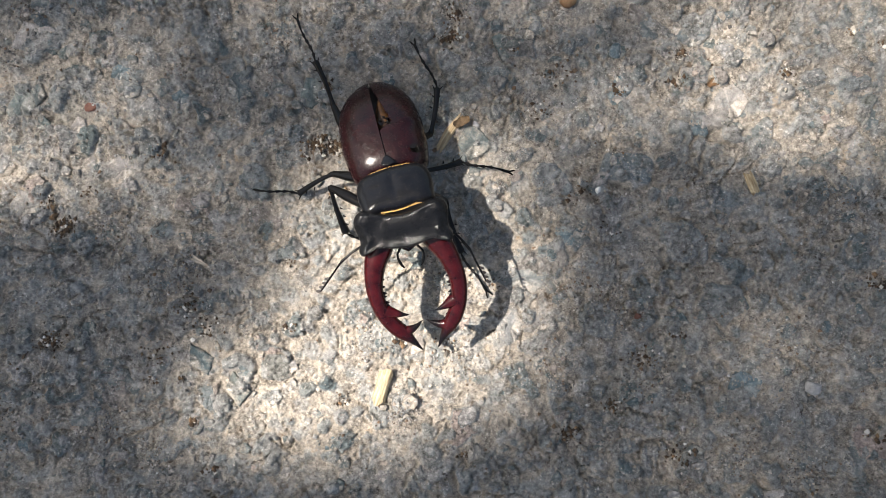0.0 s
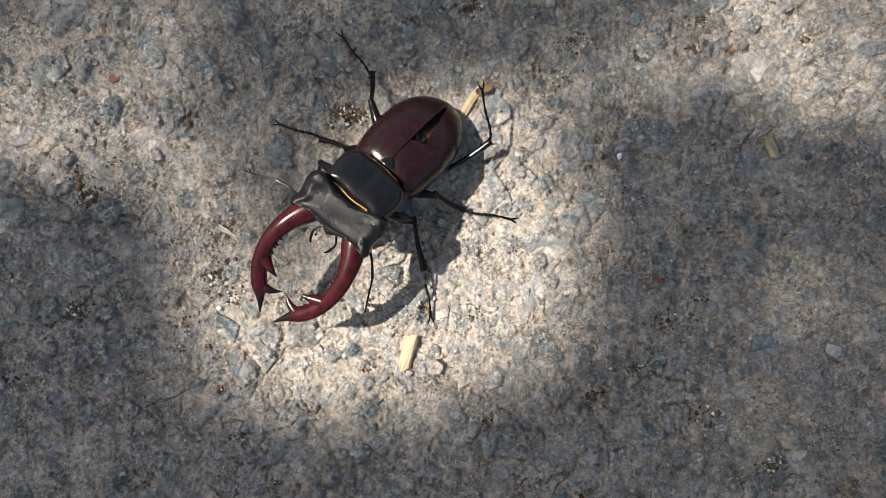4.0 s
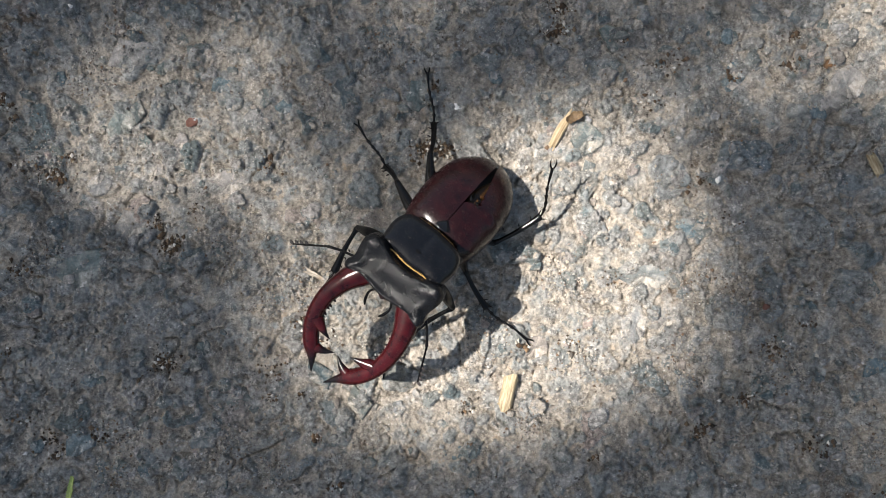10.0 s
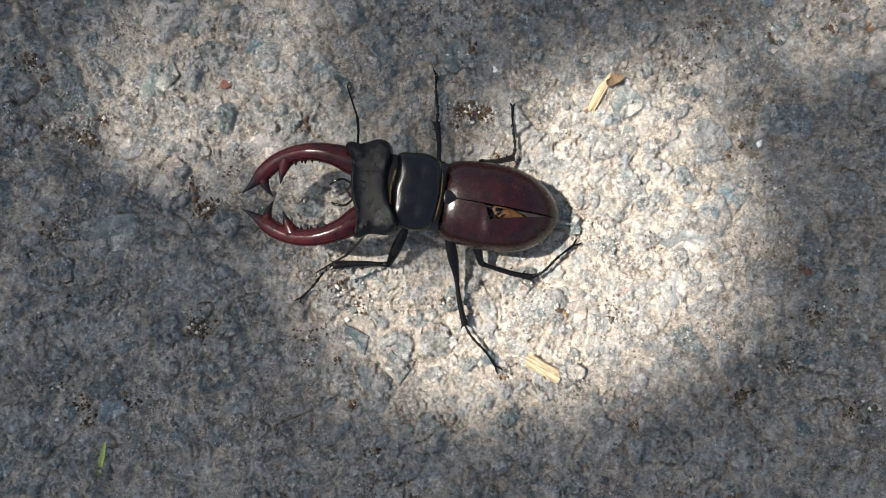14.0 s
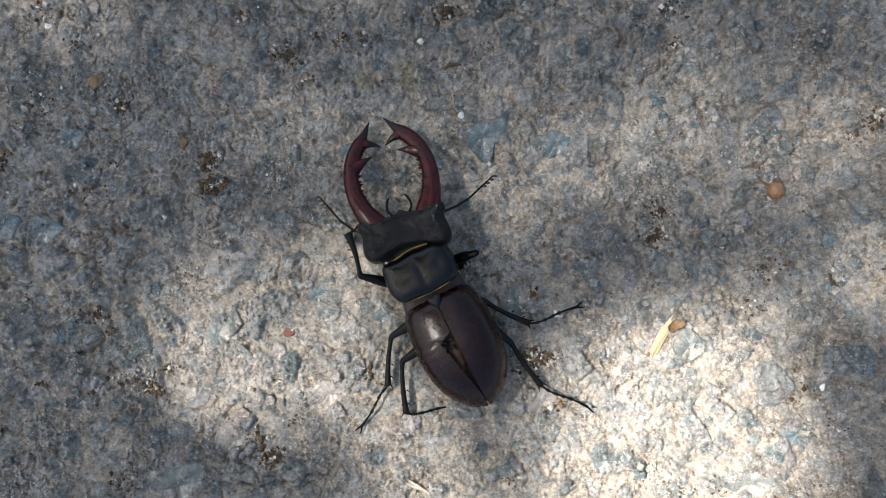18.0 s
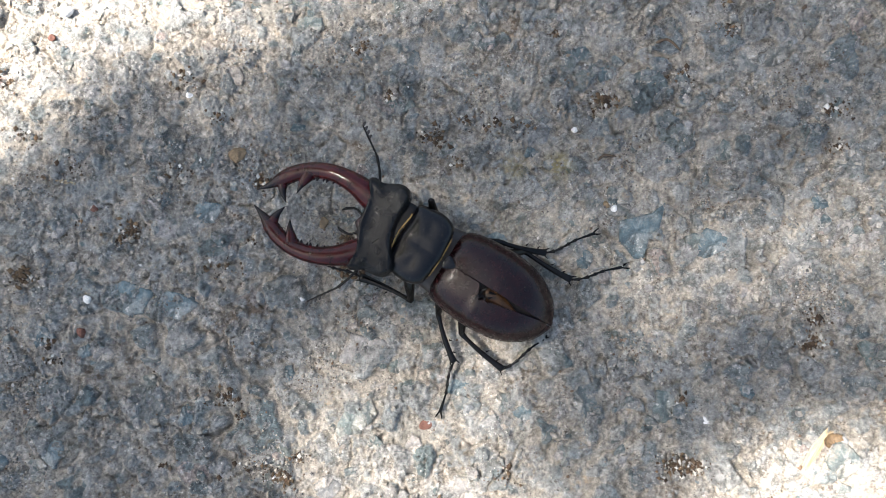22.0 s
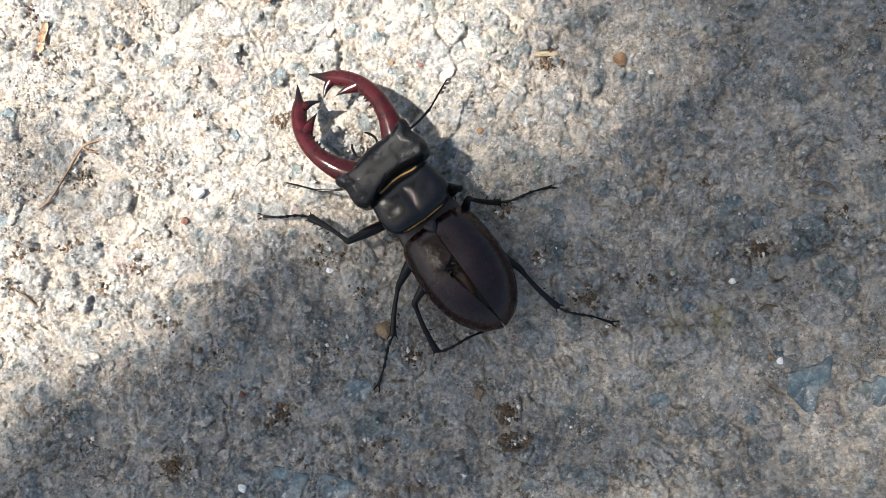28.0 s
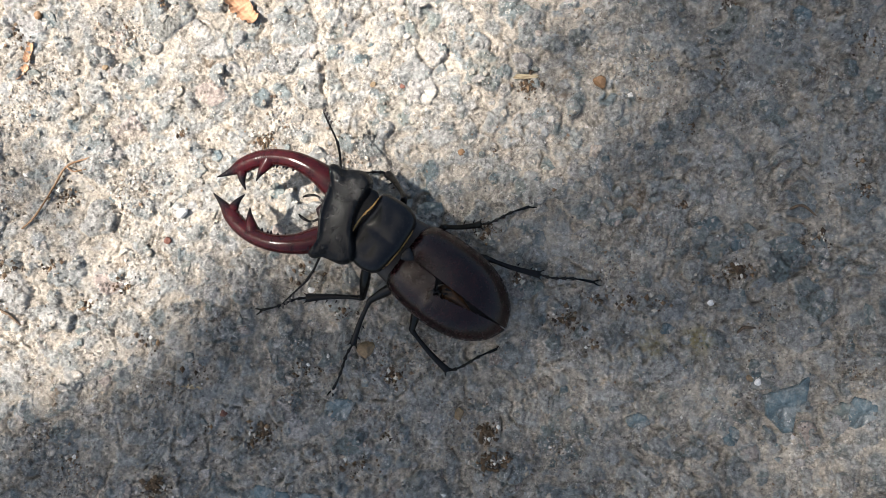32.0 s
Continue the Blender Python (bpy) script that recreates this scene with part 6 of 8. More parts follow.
    walk(BEETLE["L1tarsus"], [
        (0, pose(-0.01038, 0.01368, -0.01471, -32.9, 7.2, 16.5)),
        (1, pose(-0.01269, 0.00539, -0.01003, -31.3, 3.7, 9.2)),
        (2, pose(-0.01186, 0.00847, -0.01172, -31.9, 9.8, 24.2)),
        (4.5, pose(-0.02316, 0.00232, -0.01117, -22.0, 24.0, 61.7)),
        (5, pose(-0.02151, 0.01049, -0.01273, -10.7, 23.2, 86.3)),
        (6, pose(-0.01791, 0.01553, -0.01227, -31.1, 11.4, 31.0)),
        (7, pose(-0.01650, 0.01837, -0.01390, -31.9, 10.2, 27.2)),
        (8, pose(-0.01564, 0.01751, -0.01537, -34.2, 10.3, 24.7)),
        (9, pose(-0.01703, 0.01296, -0.01655, -35.9, 16.1, 33.6)),
        (10, pose(-0.00900, 0.01085, -0.01794, -45.4, 4.2, 7.1)),
        (11, pose(-0.00972, 0.01098, -0.01869, -40.6, 3.5, 6.0)),
        (12, pose(-0.01223, 0.01020, -0.01443, -36.2, 5.2, 11.1)),
        (13, pose(-0.01455, 0.00270, -0.01690, -47.1, 4.3, 6.2)),
        (13.5, pose(-0.02490, -0.00481, -0.00971, -31.8, 23.4, 46.6)),
        (14, pose(-0.01889, 0.02084, -0.00886, -16.1, 9.1, 54.0)),
        (14.5, pose(-0.02047, 0.02394, -0.00253, -11.0, 1.3, 62.3)),
        (15, pose(-0.03066, 0.01394, -0.00182, -9.3, 0.7, 66.9)),
        (15.5, pose(-0.01224, 0.02457, -0.00187, -10.7, 0.4, 38.0)),
        (17.5, pose(-0.01217, 0.02246, 0.00055, -8.3, -0.8, 21.3)),
        (18, pose(-0.01215, 0.02321, 0.00028, -37.2, 1.6, -69.1)),
        (19, pose(-0.01461, 0.01140, -0.00468, -21.8, -0.5, -5.7)),
        (20, pose(-0.01404, 0.01052, -0.00441, -25.8, 0.6, 7.0)),
        (21, pose(-0.01996, 0.01738, -0.00581, -14.8, 3.4, 36.4)),
        (22, pose(-0.01365, 0.01493, -0.00384, -18.7, 0.8, 12.6)),
        (23, pose(-0.01591, 0.01952, -0.00613, -14.4, 3.3, 33.5)),
        (24, pose(-0.02686, 0.00056, -0.00254, -11.4, 2.3, 55.2)),
        (25, pose(-0.02608, 0.01811, -0.00084, -8.0, -0.5, 58.3)),
        (25.5, pose(-0.02045, 0.02123, -0.00259, -9.9, 1.2, 48.9)),
        (27.5, pose(-0.02334, 0.01917, -0.00134, -9.4, 0.5, 63.4)),
        (28, pose(-0.02195, 0.01892, -0.00095, -8.9, -0.1, 51.8)),
        (29, pose(-0.02222, 0.01775, -0.00454, -12.2, 3.0, 47.1)),
        (30, pose(-0.02242, 0.01849, -0.00330, -11.5, 1.7, 41.3)),
        (31, pose(-0.02208, 0.01888, -0.00303, -10.5, 1.4, 38.7)),
        (32, pose(-0.02298, 0.01219, -0.00446, -10.0, 3.6, 52.5)),
    ])
    walk(BEETLE["L2femur"], [
        (0, pose(-0.00645, -0.00273, 0.01088, -92.0, 0.4, 0.9)),
        (1, pose(-0.00580, -0.00146, 0.00629, -72.9, 21.4, 105.6)),
        (2, pose(0.00235, -0.00324, -0.00467, 28.9, 22.4, 101.9)),
        (4.5, pose(-0.00356, -0.00066, 0.00296, 0.6, 21.5, 128.7)),
        (5, pose(-0.00221, -0.00177, 0.00334, -4.7, 22.6, 104.2)),
        (6, pose(-0.00413, -0.00143, 0.00304, -0.9, 18.1, 123.3)),
        (7, pose(-0.00324, -0.00222, 0.00315, -2.8, 21.0, 102.5)),
        (8, pose(-0.00337, -0.00207, 0.00369, -13.1, 23.2, 101.3)),
        (9, pose(-0.00437, -0.00160, 0.00359, -14.4, 24.9, 117.3)),
        (10, pose(-0.00480, -0.00211, 0.00650, -77.4, 26.1, 54.6)),
        (11, pose(-0.00243, -0.00226, 0.00444, -22.4, 30.6, 88.5)),
        (12, pose(-0.00128, -0.00242, 0.00328, -3.4, 25.2, 94.8)),
        (13, pose(-0.00510, -0.00234, 0.00354, -23.8, 34.8, 100.9)),
        (13.5, pose(-0.00510, -0.00048, 0.00478, -34.5, 22.4, 136.3)),
        (14, pose(-0.00713, -0.00329, 0.00273, -21.8, 10.5, 110.3)),
        (14.5, pose(-0.00157, -0.00728, 0.00195, 9.1, 1.1, 49.2)),
        (15, pose(-0.00294, -0.00371, 0.00169, 19.8, 0.8, 79.0)),
        (15.5, pose(-0.00258, -0.00175, 0.00622, -38.1, 0.6, 107.3)),
        (17.5, pose(-0.00261, -0.00330, 0.00262, 5.5, -2.3, 85.4)),
        (18, pose(-0.00319, -0.00267, 0.00426, -20.7, -1.7, 96.4)),
        (19, pose(-0.00216, -0.00601, 0.00379, -8.5, 4.2, 54.6)),
        (20, pose(-0.00387, -0.00305, 0.00519, -39.9, 4.6, 85.1)),
        (21, pose(-0.00237, -0.00411, 0.00485, -23.6, 5.4, 72.5)),
        (22, pose(-0.00302, -0.00131, 0.00597, -37.5, 3.3, 113.4)),
        (23, pose(-0.00341, -0.00300, 0.00632, -47.4, 5.9, 83.7)),
        (24, pose(-0.00254, -0.00303, 0.00318, -2.6, 2.8, 89.4)),
        (25, pose(-0.00373, -0.00326, 0.00382, -16.3, -0.6, 84.8)),
        (25.5, pose(-0.00325, -0.00312, 0.00475, -28.3, 1.6, 87.0)),
        (27.5, pose(-0.00320, -0.00392, 0.00389, -14.6, 0.5, 74.4)),
        (28, pose(-0.00415, -0.00193, 0.00372, -15.7, -0.2, 114.4)),
        (29, pose(-0.00437, -0.00393, 0.00469, -36.1, 3.7, 63.8)),
        (30, pose(-0.00392, -0.00440, 0.00487, -32.5, 2.3, 60.1)),
        (31, pose(-0.00373, -0.00475, 0.00470, -27.4, 1.8, 56.7)),
        (32, pose(-0.00396, -0.00399, 0.00414, -22.9, 4.2, 66.8)),
    ])
    walk(BEETLE["L2tibia"], [
        (0, pose(-0.00652, -0.00313, -0.00061, -30.0, 24.0, 93.0)),
        (1, pose(-0.00798, -0.00624, -0.00394, 1.9, 21.0, 109.6)),
        (2, pose(-0.00794, -0.00324, 0.00047, -31.8, 22.6, 98.3)),
        (4.5, pose(-0.01256, -0.00781, 0.00308, -39.0, 25.5, 109.6)),
        (5, pose(-0.01323, -0.00493, 0.00247, -46.4, 23.2, 85.8)),
        (6, pose(-0.01371, -0.00779, 0.00288, -29.8, 20.7, 104.8)),
        (7, pose(-0.01441, -0.00490, 0.00263, -35.4, 20.7, 106.2)),
        (8, pose(-0.01416, -0.00528, 0.00130, -32.5, 23.0, 103.9)),
        (9, pose(-0.01373, -0.00777, 0.00100, -27.7, 25.8, 112.4)),
        (10, pose(-0.00970, -0.00468, -0.00358, -40.6, 29.0, 67.1)),
        (11, pose(-0.01312, -0.00421, 0.00066, -42.4, 28.2, 115.0)),
        (12, pose(-0.01269, -0.00368, 0.00267, -39.9, 20.1, 129.2)),
        (13, pose(-0.01493, -0.00694, -0.00027, -29.1, 27.6, 132.4)),
        (13.5, pose(-0.00985, -0.00904, -0.00125, -36.1, 30.0, 75.3)),
        (14, pose(-0.01687, -0.00772, -0.00147, -4.0, 10.6, 109.9)),
        (14.5, pose(-0.01014, 0.00016, 0.00378, -28.6, 1.5, 104.3)),
        (15, pose(-0.01355, -0.00160, 0.00559, -38.5, 0.8, 85.2)),
        (15.5, pose(-0.01120, -0.00451, -0.00087, -2.8, 0.4, 144.0)),
        (17.5, pose(-0.01402, -0.00243, 0.00373, -22.1, -2.0, 122.2)),
        (18, pose(-0.01389, -0.00375, 0.00019, -4.3, -0.9, 149.1)),
        (19, pose(-0.01150, 0.00047, 0.00209, -27.2, 4.9, 109.4)),
        (20, pose(-0.01271, -0.00289, -0.00216, -2.7, 3.7, 127.8)),
        (21, pose(-0.01256, -0.00137, 0.00028, -16.7, 3.9, 137.1)),
        (22, pose(-0.01123, -0.00530, -0.00103, -4.1, 2.3, 139.6)),
        (23, pose(-0.01125, -0.00301, -0.00209, -4.8, 5.3, 117.5)),
        (24, pose(-0.01402, -0.00294, 0.00266, -25.5, 2.7, 105.0)),
        (25, pose(-0.01472, -0.00222, 0.00058, -7.5, -0.3, 151.1)),
        (25.5, pose(-0.01337, -0.00274, -0.00070, -4.3, 0.9, 147.4)),
        (27.5, pose(-0.01392, -0.00094, 0.00100, -9.4, 0.4, 137.1)),
        (28, pose(-0.01423, -0.00650, 0.00062, -7.2, -0.1, 137.0)),
        (29, pose(-0.01290, -0.00021, -0.00207, -2.8, 3.2, 129.2)),
        (30, pose(-0.01245, 0.00022, -0.00130, -4.0, 2.2, 124.5)),
        (31, pose(-0.01235, 0.00071, -0.00059, -5.8, 1.8, 125.7)),
        (32, pose(-0.01383, -0.00013, -0.00031, -14.7, 4.4, 104.5)),
    ])
    walk(BEETLE["L2tarsus"], [
        (0, pose(-0.01660, -0.00606, -0.00600, -22.9, 21.3, 61.1)),
        (1, pose(-0.01914, -0.01006, -0.00358, -26.1, 18.2, 53.7)),
        (2, pose(-0.01752, -0.00705, -0.00527, -9.2, 22.8, 88.6)),
        (4.5, pose(-0.02013, -0.01390, -0.00364, 6.6, 22.6, 124.4)),
        (5, pose(-0.02160, -0.00769, -0.00538, 4.8, 19.3, 125.1)),
        (6, pose(-0.02309, -0.01241, -0.00260, 5.9, 16.5, 130.8)),
        (7, pose(-0.02297, -0.00989, -0.00377, 5.4, 16.9, 129.1)),
        (8, pose(-0.02323, -0.01006, -0.00453, 5.8, 19.1, 127.5)),
        (9, pose(-0.02249, -0.01394, -0.00393, 10.9, 20.3, 135.0)),
        (10, pose(-0.01941, -0.00462, -0.01029, -7.4, 31.0, 92.0)),
        (11, pose(-0.01942, -0.01130, -0.00636, -15.2, 30.5, 85.5)),
        (12, pose(-0.01805, -0.01143, -0.00444, -16.7, 25.0, 79.6)),
        (13, pose(-0.02075, -0.01585, -0.00535, 13.3, 24.1, 140.8)),
        (13.5, pose(-0.01996, -0.00998, -0.00726, 16.9, 17.2, 148.8)),
        (14, pose(-0.02789, -0.01187, -0.00229, -1.3, 7.8, 136.6)),
        (14.5, pose(-0.02014, -0.00254, -0.00188, -7.5, 1.4, 114.4)),
        (15, pose(-0.02277, -0.00093, -0.00175, -7.4, 0.6, 127.8)),
        (15.5, pose(-0.01812, -0.01405, -0.00146, -10.1, 0.4, 142.0)),
        (17.5, pose(-0.02335, -0.00813, -0.00071, -10.5, -2.2, 110.9)),
        (18, pose(-0.01995, -0.01383, -0.00071, -9.1, -1.4, 119.9)),
        (19, pose(-0.02125, -0.00346, -0.00329, -8.2, 5.2, 92.1)),
        (20, pose(-0.02200, -0.01014, -0.00271, -9.2, 4.6, 87.5)),
        (21, pose(-0.02008, -0.00980, -0.00311, -6.8, 5.1, 116.8)),
        (22, pose(-0.01883, -0.01428, -0.00188, -8.2, 3.4, 106.4)),
        (23, pose(-0.02163, -0.00851, -0.00308, -7.0, 5.5, 113.3)),
        (24, pose(-0.02425, -0.00594, -0.00242, -8.3, 2.7, 103.8)),
        (25, pose(-0.02039, -0.01245, -0.00096, -10.5, -0.6, 112.5)),
        (25.5, pose(-0.01971, -0.01266, -0.00159, -10.8, 1.6, 101.6)),
        (27.5, pose(-0.02184, -0.00947, -0.00094, -9.4, 0.5, 124.8)),
        (28, pose(-0.02222, -0.01506, -0.00086, -10.2, -0.1, 126.2)),
        (29, pose(-0.02202, -0.00769, -0.00265, -6.9, 3.6, 119.2)),
        (30, pose(-0.02214, -0.00647, -0.00212, -7.3, 2.3, 119.9)),
        (31, pose(-0.02187, -0.00617, -0.00178, -8.0, 1.9, 120.1)),
        (32, pose(-0.02483, -0.00320, -0.00329, -9.6, 4.4, 102.5)),
    ])
    walk(BEETLE["L3femur"], [
        (0, pose(-0.00178, -0.00614, 0.00557, -27.2, 22.7, 110.0)),
        (1, pose(-0.00176, -0.00545, 0.00633, -31.5, 20.3, 114.9)),
        (2, pose(-0.00328, -0.00556, 0.00563, -31.0, 18.8, 126.0)),
        (4.5, pose(-0.00512, -0.00553, 0.00501, -21.1, 10.5, 154.3)),
        (5, pose(-0.00512, -0.00553, 0.00501, -21.1, 10.5, 154.3)),
        (6, pose(-0.00509, -0.00699, 0.00415, -16.0, 13.1, 143.7)),
        (7, pose(-0.00459, -0.00675, 0.00499, -25.7, 15.6, 134.6)),
        (8, pose(-0.00475, -0.00692, 0.00470, -25.2, 17.5, 133.9)),
        (9, pose(-0.00585, -0.00787, 0.00358, -15.9, 15.5, 148.0)),
        (10, pose(-0.00515, -0.00721, 0.00510, -44.0, 27.5, 119.8)),
        (11, pose(-0.00573, -0.00668, 0.00481, -38.9, 17.3, 148.3)),
        (12, pose(-0.00465, -0.00654, 0.00449, -30.0, 19.5, 131.6)),
        (13, pose(-0.00615, -0.00814, 0.00352, -34.2, 23.0, 143.2)),
        (13.5, pose(-0.00599, -0.00715, 0.00304, -9.0, 10.5, 161.8)),
        (14, pose(-0.00348, -0.00721, 0.00466, -25.8, 10.1, 115.9)),
        (14.5, pose(-0.00217, -0.00784, 0.00505, -24.6, 1.5, 104.3)),
        (15, pose(-0.00238, -0.00767, 0.00478, -22.4, 0.7, 107.6)),
        (15.5, pose(-0.00287, -0.00713, 0.00553, -31.8, 0.6, 116.9)),
        (17.5, pose(-0.00302, -0.00820, 0.00448, -22.5, -2.3, 103.9)),
        (18, pose(-0.00284, -0.00847, 0.00420, -18.0, -1.6, 98.8)),
        (19, pose(-0.00458, -0.00805, 0.00444, -34.1, 4.8, 113.0)),
        (20, pose(-0.00283, -0.00596, 0.00522, -25.0, 3.7, 127.9)),
        (21, pose(-0.00373, -0.00726, 0.00533, -35.6, 5.0, 118.6)),
        (22, pose(-0.00333, -0.00722, 0.00528, -32.1, 3.2, 117.3)),
        (23, pose(-0.00356, -0.00725, 0.00558, -37.2, 5.3, 116.7)),
        (24, pose(-0.00344, -0.00602, 0.00593, -34.4, 2.1, 132.8)),
        (25, pose(-0.00443, -0.00787, 0.00379, -18.6, -0.5, 118.7)),
        (25.5, pose(-0.00345, -0.00782, 0.00447, -24.2, 1.5, 110.5)),
        (27.5, pose(-0.00236, -0.00867, 0.00183, 15.7, 0.6, 94.7)),
        (28, pose(-0.00259, -0.00742, 0.00378, -10.4, -0.2, 112.0)),
        (29, pose(-0.00376, -0.00784, 0.00440, -25.2, 3.9, 111.2)),
        (30, pose(-0.00297, -0.00759, 0.00358, -8.7, 2.5, 111.4)),
        (31, pose(-0.00289, -0.00774, 0.00378, -11.6, 2.1, 108.8)),
        (32, pose(-0.00329, -0.00768, 0.00458, -24.5, 4.2, 110.4)),
    ])
    walk(BEETLE["L3tibia"], [
        (0, pose(-0.01108, -0.01178, 0.00051, 5.5, 9.1, 159.0)),
        (1, pose(-0.01013, -0.01172, 0.00045, 5.6, 9.6, 155.4)),
        (2, pose(-0.01044, -0.01322, -0.00022, 11.2, 8.8, 158.5)),
        (4.5, pose(-0.00927, -0.01596, 0.00077, 39.9, 6.9, 163.5)),
        (5, pose(-0.00927, -0.01596, 0.00077, 39.9, 6.9, 163.5)),
        (6, pose(-0.01132, -0.01673, 0.00094, 44.6, 4.6, 168.1)),
        (7, pose(-0.01131, -0.01534, -0.00002, 43.4, 6.6, 162.9)),
        (8, pose(-0.01150, -0.01556, -0.00018, 47.6, 6.0, 166.0)),
        (9, pose(-0.01122, -0.01813, 0.00042, 49.0, 3.2, 173.9)),
        (10, pose(-0.01073, -0.01484, -0.00229, 42.3, 10.4, 162.3)),
        (11, pose(-0.00874, -0.01580, -0.00239, 50.8, 11.8, 159.3)),
        (12, pose(-0.01110, -0.01493, -0.00116, 41.5, 7.0, 164.9)),
        (13, pose(-0.00998, -0.01766, -0.00270, 51.5, 12.4, 162.0)),
        (13.5, pose(-0.00936, -0.01852, 0.00119, 51.3, 2.1, 176.5)),
        (14, pose(-0.01280, -0.01275, -0.00048, 4.5, 1.1, 174.4)),
        (14.5, pose(-0.01271, -0.01066, 0.00006, -4.7, 0.1, 177.2)),
        (15, pose(-0.01294, -0.01108, 0.00022, -5.5, 0.1, 174.4)),
        (15.5, pose(-0.01194, -0.01180, -0.00079, -2.3, 0.1, 167.6)),
        (17.5, pose(-0.01382, -0.01068, -0.00011, -5.2, -0.5, 166.5)),
        (18, pose(-0.01414, -0.01011, 0.00050, -6.9, -0.6, 157.4)),
        (19, pose(-0.01351, -0.01245, -0.00227, 4.1, 1.4, 164.7)),
        (20, pose(-0.01121, -0.01290, 0.00016, -7.6, 0.9, 168.7)),
        (21, pose(-0.01201, -0.01246, -0.00164, 0.2, 1.1, 169.1)),
        (22, pose(-0.01220, -0.01220, -0.00110, -1.7, 0.6, 171.0)),
        (23, pose(-0.01180, -0.01215, -0.00164, 1.0, 1.1, 169.8)),
        (24, pose(-0.01054, -0.01292, -0.00085, -2.0, 0.6, 168.5)),
        (25, pose(-0.01442, -0.01331, -0.00004, -6.0, -0.1, 171.7)),
        (25.5, pose(-0.01365, -0.01178, -0.00045, -3.4, 0.3, 167.8)),
        (27.5, pose(-0.01387, -0.00959, 0.00508, -28.5, 0.1, 170.5)),
        (28, pose(-0.01353, -0.01184, 0.00160, -12.4, -0.0, 168.0)),
        (29, pose(-0.01376, -0.01208, -0.00071, -3.3, 0.7, 169.8)),
        (30, pose(-0.01398, -0.01198, 0.00177, -14.2, 0.6, 166.9)),
        (31, pose(-0.01398, -0.01162, 0.00138, -12.3, 0.4, 168.3)),
        (32, pose(-0.01339, -0.01184, -0.00038, -5.3, 0.9, 168.3)),
    ])
    walk(BEETLE["L3tarsus"], [
        (0, pose(-0.01582, -0.02360, 0.00172, 15.0, -4.3, -170.3)),
        (1, pose(-0.01562, -0.02322, 0.00169, 13.4, -3.9, -170.3)),
        (2, pose(-0.01540, -0.02476, 0.00224, 13.3, -6.6, -164.0)),
        (4.5, pose(-0.01302, -0.02509, 0.00892, 46.4, -19.5, -124.1)),
        (5, pose(-0.01302, -0.02509, 0.00892, 46.4, -19.5, -124.1)),
        (6, pose(-0.01390, -0.02550, 0.00990, 30.0, -17.6, -126.1)),
        (7, pose(-0.01500, -0.02393, 0.00871, 38.5, -16.6, -130.5)),
        (8, pose(-0.01455, -0.02370, 0.00921, 55.5, -18.5, -129.9)),
        (9, pose(-0.01264, -0.02642, 0.01007, 58.1, -22.8, -126.5)),
        (10, pose(-0.01509, -0.02338, 0.00619, 66.4, -15.2, -153.1)),
        (11, pose(-0.01350, -0.02265, 0.00732, 65.0, -17.6, -147.6)),
        (12, pose(-0.01461, -0.02392, 0.00726, 62.5, -15.9, -143.1)),
        (13, pose(-0.01448, -0.02459, 0.00708, 55.5, -22.9, -143.4)),
        (13.5, pose(-0.01020, -0.02649, 0.01117, 39.6, -25.8, -125.9)),
        (14, pose(-0.01407, -0.02544, 0.00053, -1.5, -8.2, -133.3)),
        (14.5, pose(-0.01332, -0.02340, -0.00098, -9.4, -1.1, -134.2)),
        (15, pose(-0.01419, -0.02376, -0.00101, -9.0, -0.6, -127.7)),
        (15.5, pose(-0.01467, -0.02430, -0.00130, -10.4, -0.5, -126.1)),
        (17.5, pose(-0.01681, -0.02307, -0.00128, -12.8, 1.9, -123.1)),
        (18, pose(-0.01904, -0.02183, -0.00104, -16.6, 1.6, -110.4)),
        (19, pose(-0.01690, -0.02476, -0.00135, -11.3, -4.8, -113.2)),
        (20, pose(-0.01368, -0.02534, -0.00153, -11.0, -4.3, -112.8)),
        (21, pose(-0.01444, -0.02503, -0.00159, -9.5, -5.2, -113.2)),
        (22, pose(-0.01419, -0.02483, -0.00147, -9.2, -3.3, -113.0)),
        (23, pose(-0.01406, -0.02474, -0.00141, -6.9, -4.8, -126.0)),
        (24, pose(-0.01309, -0.02546, -0.00130, -9.0, -2.4, -122.7)),
        (25, pose(-0.01626, -0.02591, -0.00137, -12.3, 0.6, -103.9)),
        (25.5, pose(-0.01634, -0.02427, -0.00122, -11.4, -1.4, -120.0)),
        (27.5, pose(-0.01572, -0.02068, -0.00103, -10.0, -0.6, -96.7)),
        (28, pose(-0.01614, -0.02407, -0.00114, -12.9, 0.2, -102.8)),
        (29, pose(-0.01602, -0.02466, -0.00144, -10.9, -3.9, -109.7)),
        (30, pose(-0.01676, -0.02408, -0.00137, -12.7, -2.6, -105.3)),
        (31, pose(-0.01650, -0.02386, -0.00136, -12.3, -2.1, -105.6)),
        (32, pose(-0.01596, -0.02432, -0.00156, -8.4, -4.0, -119.2)),
    ])
